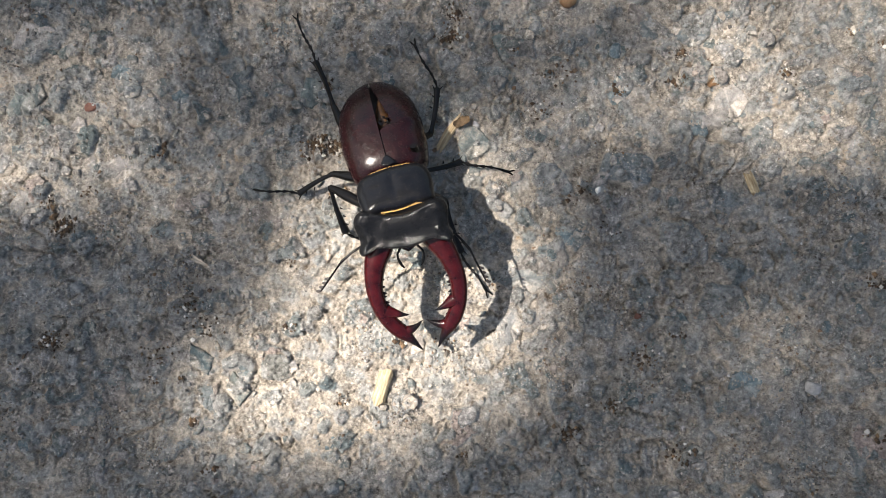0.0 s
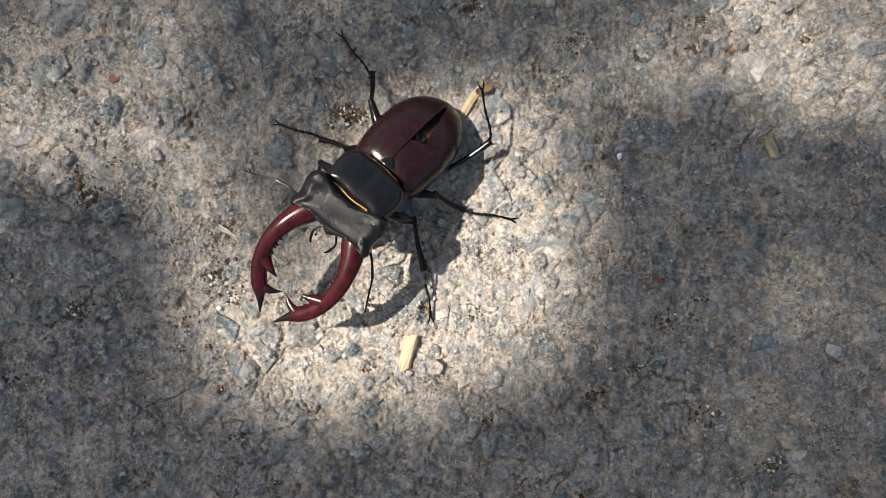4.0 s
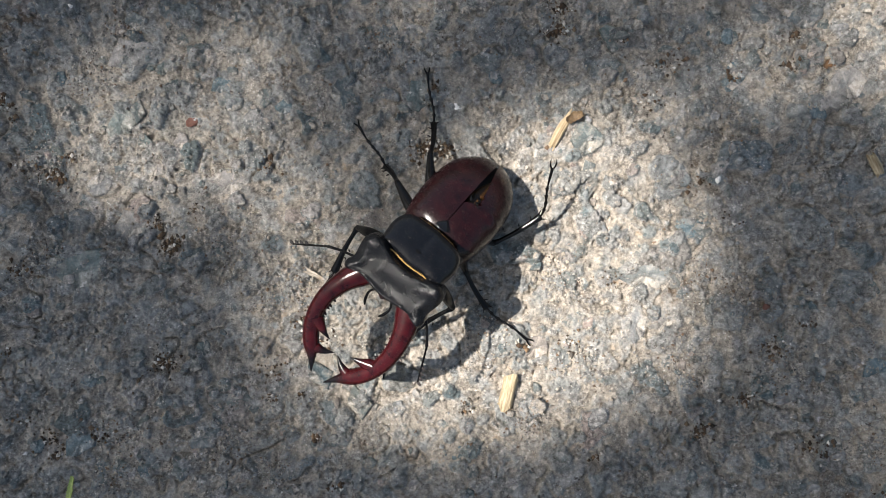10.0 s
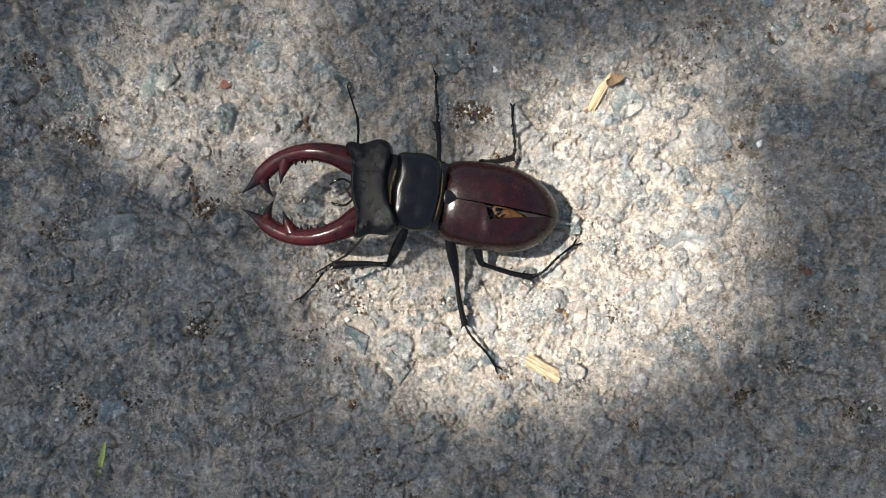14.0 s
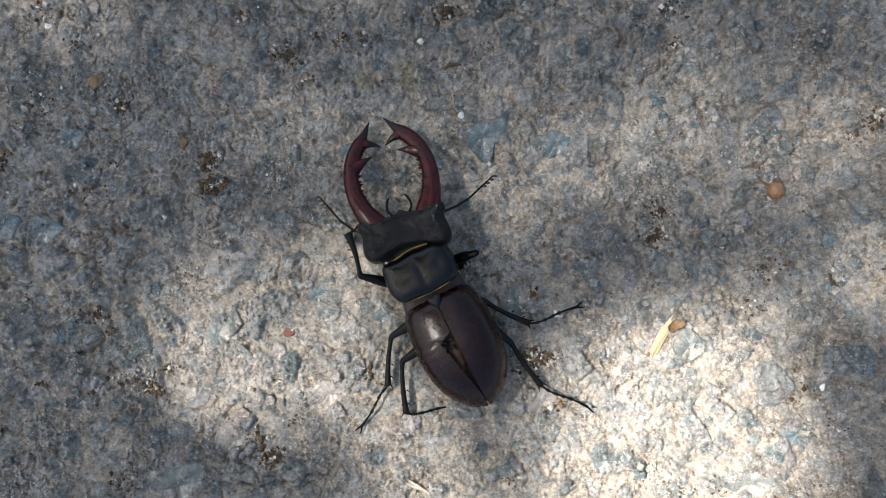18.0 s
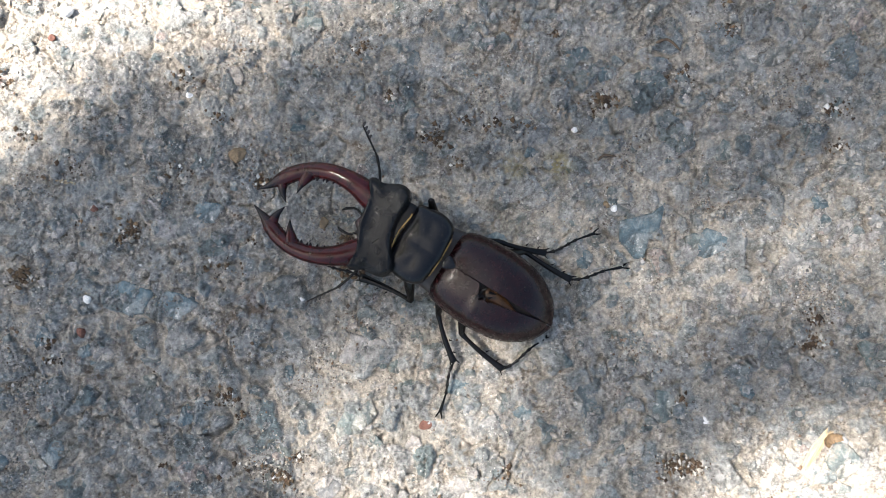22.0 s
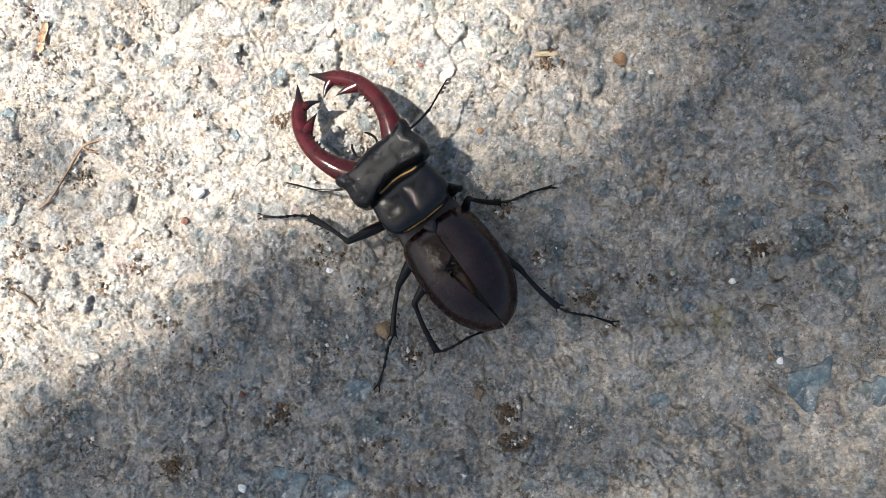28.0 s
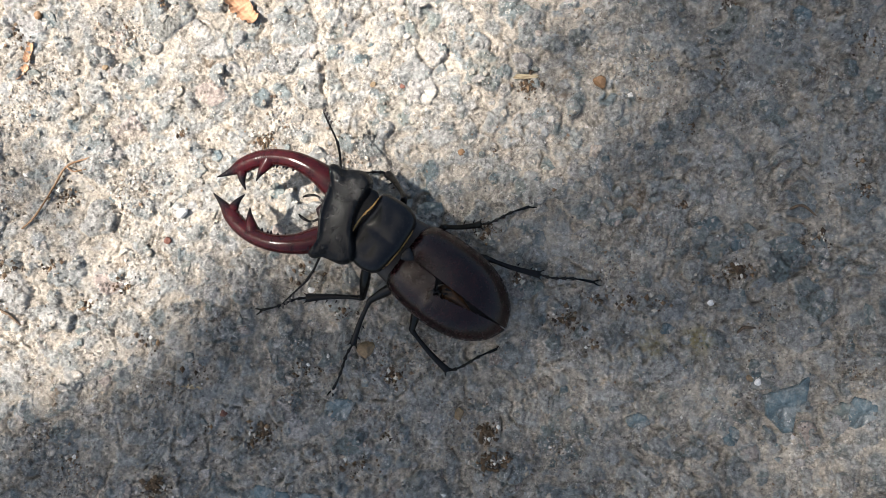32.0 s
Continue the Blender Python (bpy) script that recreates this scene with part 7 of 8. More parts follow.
    walk(BEETLE["R1femur"], [
        (0, pose(0.00736, 0.00448, 0.00327, -6.7, -17.1, -136.3)),
        (1, pose(0.00426, 0.00607, 0.00387, -12.9, -22.1, -87.4)),
        (2, pose(0.00369, 0.00557, 0.00379, -7.5, -22.2, -76.6)),
        (4.5, pose(0.00215, 0.00680, 0.00571, -33.2, -26.7, -85.3)),
        (5, pose(0.00088, 0.00477, 0.00476, -14.6, -22.1, -70.9)),
        (6, pose(0.00055, 0.00512, 0.00294, 6.2, -21.2, -83.1)),
        (7, pose(0.00131, 0.00557, 0.00314, 4.7, -21.4, -86.4)),
        (8, pose(0.00123, 0.00616, 0.00424, -9.6, -23.6, -88.0)),
        (9, pose(0.00138, 0.00652, 0.00552, -26.7, -27.4, -83.4)),
        (10, pose(0.00807, 0.00538, 0.00123, -56.3, -29.5, -70.2)),
        (11, pose(0.00923, 0.00432, 0.00109, -39.8, -30.5, -94.5)),
        (12, pose(0.00733, 0.00462, 0.00238, -32.8, -21.7, -122.7)),
        (13, pose(0.00824, 0.00460, 0.00019, -68.9, -33.1, -67.3)),
        (13.5, pose(0.00744, 0.00431, 0.00162, -47.7, -29.1, -111.3)),
        (14, pose(0.00574, 0.00280, 0.00316, 6.1, -0.9, -4.8)),
        (14.5, pose(0.00680, 0.00800, 0.00471, 29.2, -0.6, -22.1)),
        (15, pose(-0.00150, 0.00596, 0.00144, 15.4, -0.8, -89.9)),
        (15.5, pose(0.00532, 0.00589, 0.00280, 45.5, -0.7, -81.5)),
        (17.5, pose(0.00584, 0.00601, 0.00329, 53.8, 2.3, -91.2)),
        (18, pose(0.00585, 0.00603, 0.00332, 48.5, 1.6, -100.1)),
        (19, pose(0.00300, 0.00636, 0.00118, 37.7, -5.1, -100.7)),
        (20, pose(0.00432, 0.00389, 0.00160, 35.3, -3.0, -40.6)),
        (21, pose(0.00256, 0.00624, 0.00031, 43.1, -5.6, -99.2)),
        (22, pose(0.00438, 0.00438, 0.00084, 49.4, -2.7, -48.0)),
        (23, pose(0.00342, 0.00672, 0.00120, 40.9, -5.6, -110.4)),
        (24, pose(0.00471, 0.00454, 0.00012, 60.2, -2.0, -45.0)),
        (25, pose(0.00577, 0.00676, 0.00132, 70.1, 0.2, -162.9)),
        (25.5, pose(0.00409, 0.00625, 0.00108, 51.5, -1.6, -99.6)),
        (27.5, pose(0.00554, 0.00673, 0.00201, 60.0, -0.3, -148.1)),
        (28, pose(0.00539, 0.00664, 0.00225, 54.8, 0.1, -136.1)),
        (29, pose(0.00339, 0.00481, -0.00025, 52.8, -3.9, -70.7)),
        (30, pose(0.00396, 0.00543, 0.00045, 55.2, -2.6, -78.1)),
        (31, pose(0.00416, 0.00539, 0.00051, 57.1, -2.1, -75.0)),
        (32, pose(0.00084, 0.00363, -0.00030, 33.9, -4.2, -68.1)),
    ])
    walk(BEETLE["R1tibia"], [
        (0, pose(0.01496, -0.00405, 0.00199, -61.5, -0.7, -1.5)),
        (1, pose(0.01550, 0.00561, 0.00149, -73.2, 10.9, 28.3)),
        (2, pose(0.01492, 0.00766, 0.00240, -91.2, 11.3, 28.4)),
        (4.5, pose(0.01197, 0.00476, 0.00008, -87.6, -4.2, -8.4)),
        (5, pose(0.01176, 0.00738, 0.00208, -93.3, -10.7, -26.2)),
        (6, pose(0.01185, 0.00694, 0.00410, -97.6, -0.3, -0.8)),
        (7, pose(0.01273, 0.00662, 0.00401, -98.3, -3.2, -8.1)),
        (8, pose(0.01259, 0.00578, 0.00248, -96.9, -5.4, -12.6)),
        (9, pose(0.01186, 0.00534, 0.00093, -102.1, -9.0, -17.7)),
        (10, pose(0.01567, 0.00310, -0.00709, -55.8, 4.3, 7.2)),
        (11, pose(0.01774, -0.00011, -0.00525, -57.5, -2.3, -3.9)),
        (12, pose(0.01422, -0.00254, -0.00340, -43.1, -12.0, -26.6)),
        (13, pose(0.01432, 0.00078, -0.00879, -60.8, -3.7, -5.2)),
        (13.5, pose(0.01314, -0.00235, -0.00582, -47.6, -14.2, -25.0)),
        (14, pose(0.00667, 0.01420, 0.00437, -72.6, 0.8, 4.2)),
        (14.5, pose(0.01053, 0.01732, 0.01032, -76.0, 0.6, 23.9)),
        (15, pose(0.00959, 0.00602, 0.00449, -28.4, -0.2, -14.1)),
        (15.5, pose(0.01328, 0.00717, 0.01099, -73.3, 0.6, 114.7)),
        (17.5, pose(0.01263, 0.00549, 0.01256, -75.5, -2.3, 103.0)),
        (18, pose(0.01331, 0.00445, 0.01193, -65.8, -1.6, 99.1)),
        (19, pose(0.01206, 0.00528, 0.00818, -65.8, 5.0, 104.4)),
        (20, pose(0.01017, 0.01124, 0.00823, -69.6, 4.3, 111.5)),
        (21, pose(0.01098, 0.00566, 0.00812, -71.6, 5.7, 91.9)),
        (22, pose(0.00967, 0.00969, 0.00955, -79.0, 3.2, 115.4)),
        (23, pose(0.01182, 0.00438, 0.00870, -79.1, 5.9, 85.7)),
        (24, pose(0.00851, 0.00883, 0.01009, -78.2, 2.7, 107.5)),
        (25, pose(0.00689, 0.00301, 0.01213, -78.2, -0.3, 146.8)),
        (25.5, pose(0.01119, 0.00531, 0.01007, -67.5, 1.6, 89.4)),
        (27.5, pose(0.00862, 0.00188, 0.01197, -78.1, 0.5, 66.5)),
        (28, pose(0.00998, 0.00185, 0.01165, -72.1, -0.2, 78.9)),
        (29, pose(0.00975, 0.00771, 0.00889, -69.7, 4.1, 99.1)),
        (30, pose(0.01028, 0.00720, 0.00989, -69.2, 2.6, 94.6)),
        (31, pose(0.01010, 0.00736, 0.01016, -70.6, 2.2, 90.1)),
        (32, pose(0.00953, 0.00762, 0.00610, -55.0, -1.2, -15.1)),
    ])
    walk(BEETLE["R1tarsus"], [
        (0, pose(0.01526, 0.00234, -0.00978, -46.4, 20.0, 54.8)),
        (1, pose(0.01153, 0.00788, -0.01111, -62.2, 22.0, 95.8)),
        (2, pose(0.01273, 0.00617, -0.01074, -42.9, 20.1, 60.4)),
        (4.5, pose(0.01303, 0.00517, -0.01327, -55.4, -6.8, -13.6)),
        (5, pose(0.01366, 0.00560, -0.01106, -47.1, 3.1, 7.3)),
        (6, pose(0.01190, 0.00518, -0.00919, -44.3, -0.3, -0.9)),
        (7, pose(0.01318, 0.00461, -0.00923, -45.8, 4.0, 10.3)),
        (8, pose(0.01347, 0.00392, -0.01077, -44.9, 1.6, 3.7)),
        (9, pose(0.01296, 0.00204, -0.01201, -54.4, 3.2, 6.1)),
        (10, pose(0.01390, 0.01047, -0.01815, -57.3, 4.5, 7.5)),
        (11, pose(0.01868, 0.00705, -0.01654, -49.1, 1.2, 2.0)),
        (12, pose(0.02030, 0.00536, -0.01235, -31.1, 13.5, 30.4)),
        (13, pose(0.01566, 0.00723, -0.02047, -46.3, 13.3, 19.5)),
        (13.5, pose(0.01916, 0.00482, -0.01541, -38.2, -9.9, -17.0)),
        (14, pose(0.00619, 0.01819, -0.00841, -42.9, 10.5, 69.7)),
        (14.5, pose(0.00909, 0.02023, -0.00268, -25.7, 1.4, 107.9)),
        (15, pose(0.01247, 0.01744, -0.00190, -31.0, 0.1, 5.3)),
        (15.5, pose(0.00984, 0.00544, -0.00184, -46.9, 0.3, 25.9)),
        (17.5, pose(0.00924, 0.00523, -0.00040, -47.2, -2.1, 62.1)),
        (18, pose(0.00783, 0.00393, -0.00029, -43.2, -1.6, 72.9)),
        (19, pose(0.00701, 0.00288, -0.00400, -53.1, 1.1, 12.3)),
        (20, pose(0.00617, 0.00865, -0.00430, -49.2, 2.2, 27.9)),
        (21, pose(0.00678, 0.00426, -0.00452, -55.8, 2.4, 25.2)),
        (22, pose(0.00768, 0.00792, -0.00358, -43.4, 0.8, 12.5)),
        (23, pose(0.00919, 0.00321, -0.00439, -53.5, 0.1, 1.0)),
        (24, pose(0.00609, 0.00742, -0.00302, -61.7, 1.7, 35.9)),
        (25, pose(0.00533, 0.00075, -0.00098, -55.7, -0.2, 17.2)),
        (25.5, pose(0.00606, 0.00502, -0.00230, -43.3, -0.0, -0.8)),
        (27.5, pose(0.00604, 0.00287, -0.00114, -48.8, 0.3, 27.3)),
        (28, pose(0.00593, 0.00268, -0.00110, -47.1, -0.1, 30.0)),
        (29, pose(0.00530, 0.00608, -0.00365, -57.7, 1.7, 24.8)),
        (30, pose(0.00560, 0.00625, -0.00263, -58.9, 1.1, 23.6)),
        (31, pose(0.00565, 0.00687, -0.00247, -57.0, 0.8, 22.0)),
        (32, pose(0.01176, 0.01498, -0.00488, -15.7, 2.7, 36.0)),
    ])
    walk(BEETLE["R2femur"], [
        (0, pose(0.00461, -0.00167, 0.00350, -13.0, -21.0, -120.4)),
        (1, pose(0.00465, -0.00152, 0.00314, -3.6, -17.9, -127.6)),
        (2, pose(0.00599, -0.00256, 0.00316, -13.9, -18.7, -126.2)),
        (4.5, pose(0.00283, -0.00444, 0.00745, -52.6, -19.6, -44.9)),
        (5, pose(0.00204, -0.00488, 0.00493, -23.3, -20.1, -58.7)),
        (6, pose(0.00166, -0.00594, 0.00242, 6.2, -18.8, -60.7)),
        (7, pose(0.00208, -0.00544, 0.00273, 3.3, -19.2, -62.2)),
        (8, pose(0.00147, -0.00537, 0.00348, -5.3, -21.2, -62.9)),
        (9, pose(0.00141, -0.00444, 0.00547, -27.8, -24.7, -61.7)),
        (10, pose(0.00458, -0.00204, 0.00309, -2.8, -28.5, -115.3)),
        (11, pose(0.00383, -0.00198, 0.00415, -25.7, -30.4, -97.2)),
        (12, pose(0.00155, -0.00171, 0.00501, -23.9, -25.3, -93.9)),
        (13, pose(0.00401, -0.00195, 0.00502, -47.1, -35.0, -81.3)),
        (13.5, pose(0.00456, -0.00466, 0.00591, -51.6, -16.5, -29.7)),
        (14, pose(0.00427, -0.00789, 0.00614, -30.4, -4.2, -22.0)),
        (14.5, pose(0.00472, -0.00561, 0.00035, 40.0, -0.9, -35.1)),
        (15, pose(0.00530, -0.00574, 0.00088, 35.3, -0.3, -23.8)),
        (15.5, pose(0.00518, -0.00411, 0.00114, 47.1, -0.5, -50.5)),
        (17.5, pose(0.00294, -0.00390, 0.00074, 31.6, 2.2, -74.4)),
        (18, pose(0.00273, 0.00067, 0.00544, -24.9, 1.2, -134.8)),
        (19, pose(0.00236, -0.00787, 0.00157, 12.6, -3.4, -41.2)),
        (20, pose(0.00196, -0.00192, 0.00568, -30.0, -4.6, -100.8)),
        (21, pose(0.00403, -0.00825, 0.00198, 9.9, -2.5, -25.7)),
        (22, pose(0.00391, 0.00057, 0.00421, -15.3, -2.1, -143.5)),
        (23, pose(0.00078, -0.00692, 0.00097, 16.4, -5.0, -57.1)),
        (24, pose(0.00307, -0.00300, -0.00030, 43.9, -2.8, -92.7)),
        (25, pose(0.00606, -0.00599, -0.00008, 45.5, 0.1, -8.4)),
        (25.5, pose(0.00380, -0.00423, -0.00032, 48.2, -1.5, -67.1)),
        (27.5, pose(-0.00184, -0.00239, -0.00363, 26.6, -0.6, -90.3)),
        (28, pose(0.00396, -0.00475, -0.00055, 49.1, 0.1, -55.3)),
        (29, pose(0.00087, -0.00853, 0.00042, 18.1, -3.0, -46.5)),
        (30, pose(0.00208, -0.00496, -0.00183, 45.0, -2.5, -68.5)),
        (31, pose(0.00197, -0.00565, -0.00111, 38.1, -1.9, -61.2)),
        (32, pose(-0.00011, -0.00260, -0.00103, 31.4, -4.5, -96.2)),
    ])
    walk(BEETLE["R2tibia"], [
        (0, pose(0.01380, -0.00814, 0.00108, -32.5, -23.8, -81.4)),
        (1, pose(0.01361, -0.00870, 0.00246, -19.6, -18.7, -123.7)),
        (2, pose(0.01448, -0.00987, 0.00054, -11.3, -20.7, -115.8)),
        (4.5, pose(0.00993, -0.00165, -0.00116, -51.4, -24.8, -66.2)),
        (5, pose(0.01188, -0.00073, 0.00067, -51.7, -21.8, -69.1)),
        (6, pose(0.01144, 0.00000, 0.00359, -67.7, -19.5, -64.5)),
        (7, pose(0.01213, 0.00010, 0.00335, -65.4, -20.6, -73.4)),
        (8, pose(0.01184, -0.00049, 0.00249, -67.9, -21.9, -66.9)),
        (9, pose(0.01143, -0.00160, 0.00060, -69.0, -24.2, -59.5)),
        (10, pose(0.01485, -0.00719, 0.00260, -48.1, -30.1, -105.6)),
        (11, pose(0.01380, -0.00578, -0.00015, -45.6, -30.6, -87.4)),
        (12, pose(0.01190, -0.00441, 0.00080, -43.6, -25.3, -85.5)),
        (13, pose(0.01249, -0.00553, -0.00188, -60.0, -33.4, -69.0)),
        (13.5, pose(0.01033, 0.00028, -0.00273, -78.0, -14.4, -25.5)),
        (14, pose(0.00839, 0.00115, 0.00034, -28.8, -10.9, -76.8)),
        (14.5, pose(0.00969, 0.00167, 0.00774, -56.6, -1.5, -76.3)),
        (15, pose(0.00906, 0.00286, 0.00753, -50.8, -0.7, -61.0)),
        (15.5, pose(0.01117, 0.00092, 0.00957, -72.6, -0.6, -72.7)),
        (17.5, pose(0.01244, -0.00150, 0.00677, -38.9, 2.0, -122.2)),
        (18, pose(0.01020, -0.00661, 0.00060, -6.6, 1.0, -143.1)),
        (19, pose(0.00963, 0.00068, 0.00408, -39.6, -5.0, -106.4)),
        (20, pose(0.01166, -0.00423, -0.00005, -11.3, -1.4, -162.0)),
        (21, pose(0.00885, 0.00199, 0.00397, -41.2, -5.2, -113.5)),
        (22, pose(0.01042, -0.00841, 0.00117, -14.8, -1.2, -160.4)),
        (23, pose(0.00988, -0.00068, 0.00420, -43.1, -5.7, -108.4)),
        (24, pose(0.01136, -0.00300, 0.00767, -59.3, -1.3, -153.3)),
        (25, pose(0.00724, 0.00198, 0.00812, -51.6, 0.5, -124.2)),
        (25.5, pose(0.01077, -0.00105, 0.00825, -57.8, -1.1, -135.8)),
        (27.5, pose(0.00844, -0.00239, 0.00151, -12.0, -0.1, -166.1)),
        (28, pose(0.01017, -0.00047, 0.00814, -51.9, 0.1, -126.4)),
        (29, pose(0.00867, -0.00087, 0.00399, -35.0, -3.3, -126.3)),
        (30, pose(0.00951, -0.00166, 0.00629, -46.6, -2.0, -132.3)),
        (31, pose(0.00979, -0.00108, 0.00598, -43.4, -1.7, -130.5)),
        (32, pose(0.00970, -0.00319, 0.00495, -41.5, -3.2, -134.9)),
    ])
    walk(BEETLE["R2tarsus"], [
        (0, pose(0.02402, -0.00918, -0.00473, 0.7, -22.1, -114.1)),
        (1, pose(0.02216, -0.01593, -0.00129, 2.8, -19.1, -121.9)),
        (2, pose(0.02455, -0.01563, -0.00161, -2.2, -21.4, -111.3)),
        (4.5, pose(0.01823, -0.00223, -0.00953, -20.6, -24.3, -63.5)),
        (5, pose(0.01995, -0.00134, -0.00793, -14.9, -22.7, -76.6)),
        (6, pose(0.01705, -0.00135, -0.00670, -9.7, -21.4, -90.6)),
        (7, pose(0.01792, -0.00212, -0.00669, -8.8, -21.4, -92.7)),
        (8, pose(0.01751, -0.00250, -0.00766, -6.7, -23.4, -97.3)),
        (9, pose(0.01736, -0.00335, -0.00945, -7.7, -27.5, -93.2)),
        (10, pose(0.02125, -0.01355, -0.00500, 1.3, -29.6, -109.4)),
        (11, pose(0.02225, -0.00969, -0.00741, -0.2, -29.3, -108.4)),
        (12, pose(0.02069, -0.00721, -0.00656, 3.9, -22.2, -120.6)),
        (13, pose(0.02001, -0.00868, -0.01041, 3.1, -33.5, -110.7)),
        (13.5, pose(0.01397, 0.00126, -0.01391, -25.7, -28.1, -63.3)),
        (14, pose(0.01870, 0.00245, -0.00525, -13.2, -11.1, -80.1)),
        (14.5, pose(0.01606, 0.00296, -0.00212, -12.3, -1.5, -80.4)),
        (15, pose(0.01564, 0.00638, -0.00161, -32.6, -0.6, -45.5)),
        (15.5, pose(0.01459, 0.00185, -0.00169, -17.1, -0.4, -38.6)),
        (17.5, pose(0.02034, -0.00618, -0.00064, -12.8, 2.3, -100.3)),
        (18, pose(0.01726, -0.01597, -0.00075, -9.7, 1.6, -98.0)),
        (19, pose(0.01816, -0.00252, -0.00342, -8.3, -5.1, -98.4)),
        (20, pose(0.01518, -0.01525, -0.00236, -10.8, -4.6, -99.0)),
        (21, pose(0.01671, -0.00219, -0.00378, -8.7, -5.5, -102.5)),
        (22, pose(0.01419, -0.01918, -0.00183, -6.3, -2.9, -126.2)),
        (23, pose(0.01781, -0.00416, -0.00383, -8.9, -5.6, -110.8)),
        (24, pose(0.01386, -0.00848, -0.00248, -8.9, -2.8, -94.9)),
        (25, pose(0.01335, -0.00208, -0.00112, -10.3, 0.6, -97.6)),
        (25.5, pose(0.01501, -0.00570, -0.00173, -10.2, -1.5, -108.4)),
        (27.5, pose(0.01121, -0.01360, -0.00095, -8.5, -0.4, -132.6)),
        (28, pose(0.01605, -0.00478, -0.00114, -8.8, 0.2, -108.6)),
        (29, pose(0.01623, -0.00691, -0.00276, -9.0, -4.0, -106.9)),
        (30, pose(0.01531, -0.00734, -0.00228, -7.9, -2.5, -107.1)),
        (31, pose(0.01615, -0.00683, -0.00212, -8.6, -2.1, -109.7)),
        (32, pose(0.01565, -0.00974, -0.00286, -6.5, -3.9, -121.9)),
    ])
    walk(BEETLE["R3femur"], [
        (0, pose(0.00729, -0.01280, 0.00351, 7.4, -4.9, -168.9)),
        (1, pose(0.00569, -0.00754, 0.00257, 14.8, -10.2, -153.8)),
        (2, pose(0.00612, -0.00832, 0.00272, 19.9, -10.3, -154.4)),
        (4.5, pose(0.00298, -0.00804, 0.00221, 13.5, -25.2, -111.1)),
        (5, pose(0.00191, -0.00845, 0.00197, 13.6, -22.8, -102.1)),
        (6, pose(0.00211, -0.00683, 0.00190, 13.4, -18.6, -120.6)),
        (7, pose(0.00225, -0.00670, 0.00159, 17.1, -18.1, -123.9)),
        (8, pose(0.00232, -0.00645, 0.00153, 17.7, -19.1, -127.4)),
        (9, pose(0.00346, -0.00712, 0.00236, 11.0, -22.9, -126.0)),
        (10, pose(0.00549, -0.00798, 0.00245, 22.2, -19.8, -143.4)),
        (11, pose(0.00653, -0.00903, 0.00301, 19.2, -19.1, -144.1)),
        (12, pose(0.00503, -0.00749, 0.00229, 19.4, -16.4, -141.5)),
        (13, pose(0.00341, -0.00671, 0.00340, -7.0, -30.7, -123.0)),
        (13.5, pose(0.00191, -0.00804, 0.00412, -15.7, -30.8, -93.7)),
        (14, pose(0.00226, -0.01133, -0.00209, 47.5, -10.7, -72.7)),
        (14.5, pose(0.00095, -0.01056, 0.00596, -27.2, -1.5, -73.5)),
        (15, pose(-0.00142, -0.01135, 0.00261, 2.7, -0.7, -73.5)),
        (15.5, pose(0.00127, -0.01017, 0.00412, -11.8, -0.6, -77.2)),
        (17.5, pose(0.00665, -0.00981, 0.00273, -18.3, 0.4, -169.7)),
        (18, pose(0.00590, -0.00784, 0.00349, -20.5, 0.8, -153.0)),
        (19, pose(0.00682, -0.01018, 0.00256, -19.7, -1.4, -164.2)),
        (20, pose(0.00298, -0.00790, 0.00526, -31.6, -4.5, -104.6)),
        (21, pose(0.00614, -0.00815, 0.00337, -21.6, -2.3, -156.1)),
        (22, pose(0.00445, -0.00682, 0.00454, -27.2, -2.5, -135.5)),
        (23, pose(0.00682, -0.01030, 0.00250, -20.5, -1.5, -165.8)),
        (24, pose(0.00164, -0.00788, 0.00186, 12.9, -2.7, -103.6)),
        (25, pose(0.00524, -0.00635, 0.00335, -6.9, 0.3, -154.7)),
        (25.5, pose(0.00684, -0.01121, 0.00241, -14.7, -0.2, -171.1)),
        (27.5, pose(0.00480, -0.00397, 0.00461, -16.8, -0.2, -161.3)),
        (28, pose(0.00639, -0.00871, 0.00307, -12.0, 0.1, -159.6)),
        (29, pose(0.00674, -0.01006, 0.00270, -15.6, -0.9, -167.2)),
        (30, pose(0.00658, -0.00950, 0.00286, -15.4, -0.4, -170.9)),
        (31, pose(0.00642, -0.00863, 0.00310, -14.0, -0.5, -167.4)),
        (32, pose(0.00482, -0.00596, 0.00440, -21.9, -2.3, -150.1)),
    ])
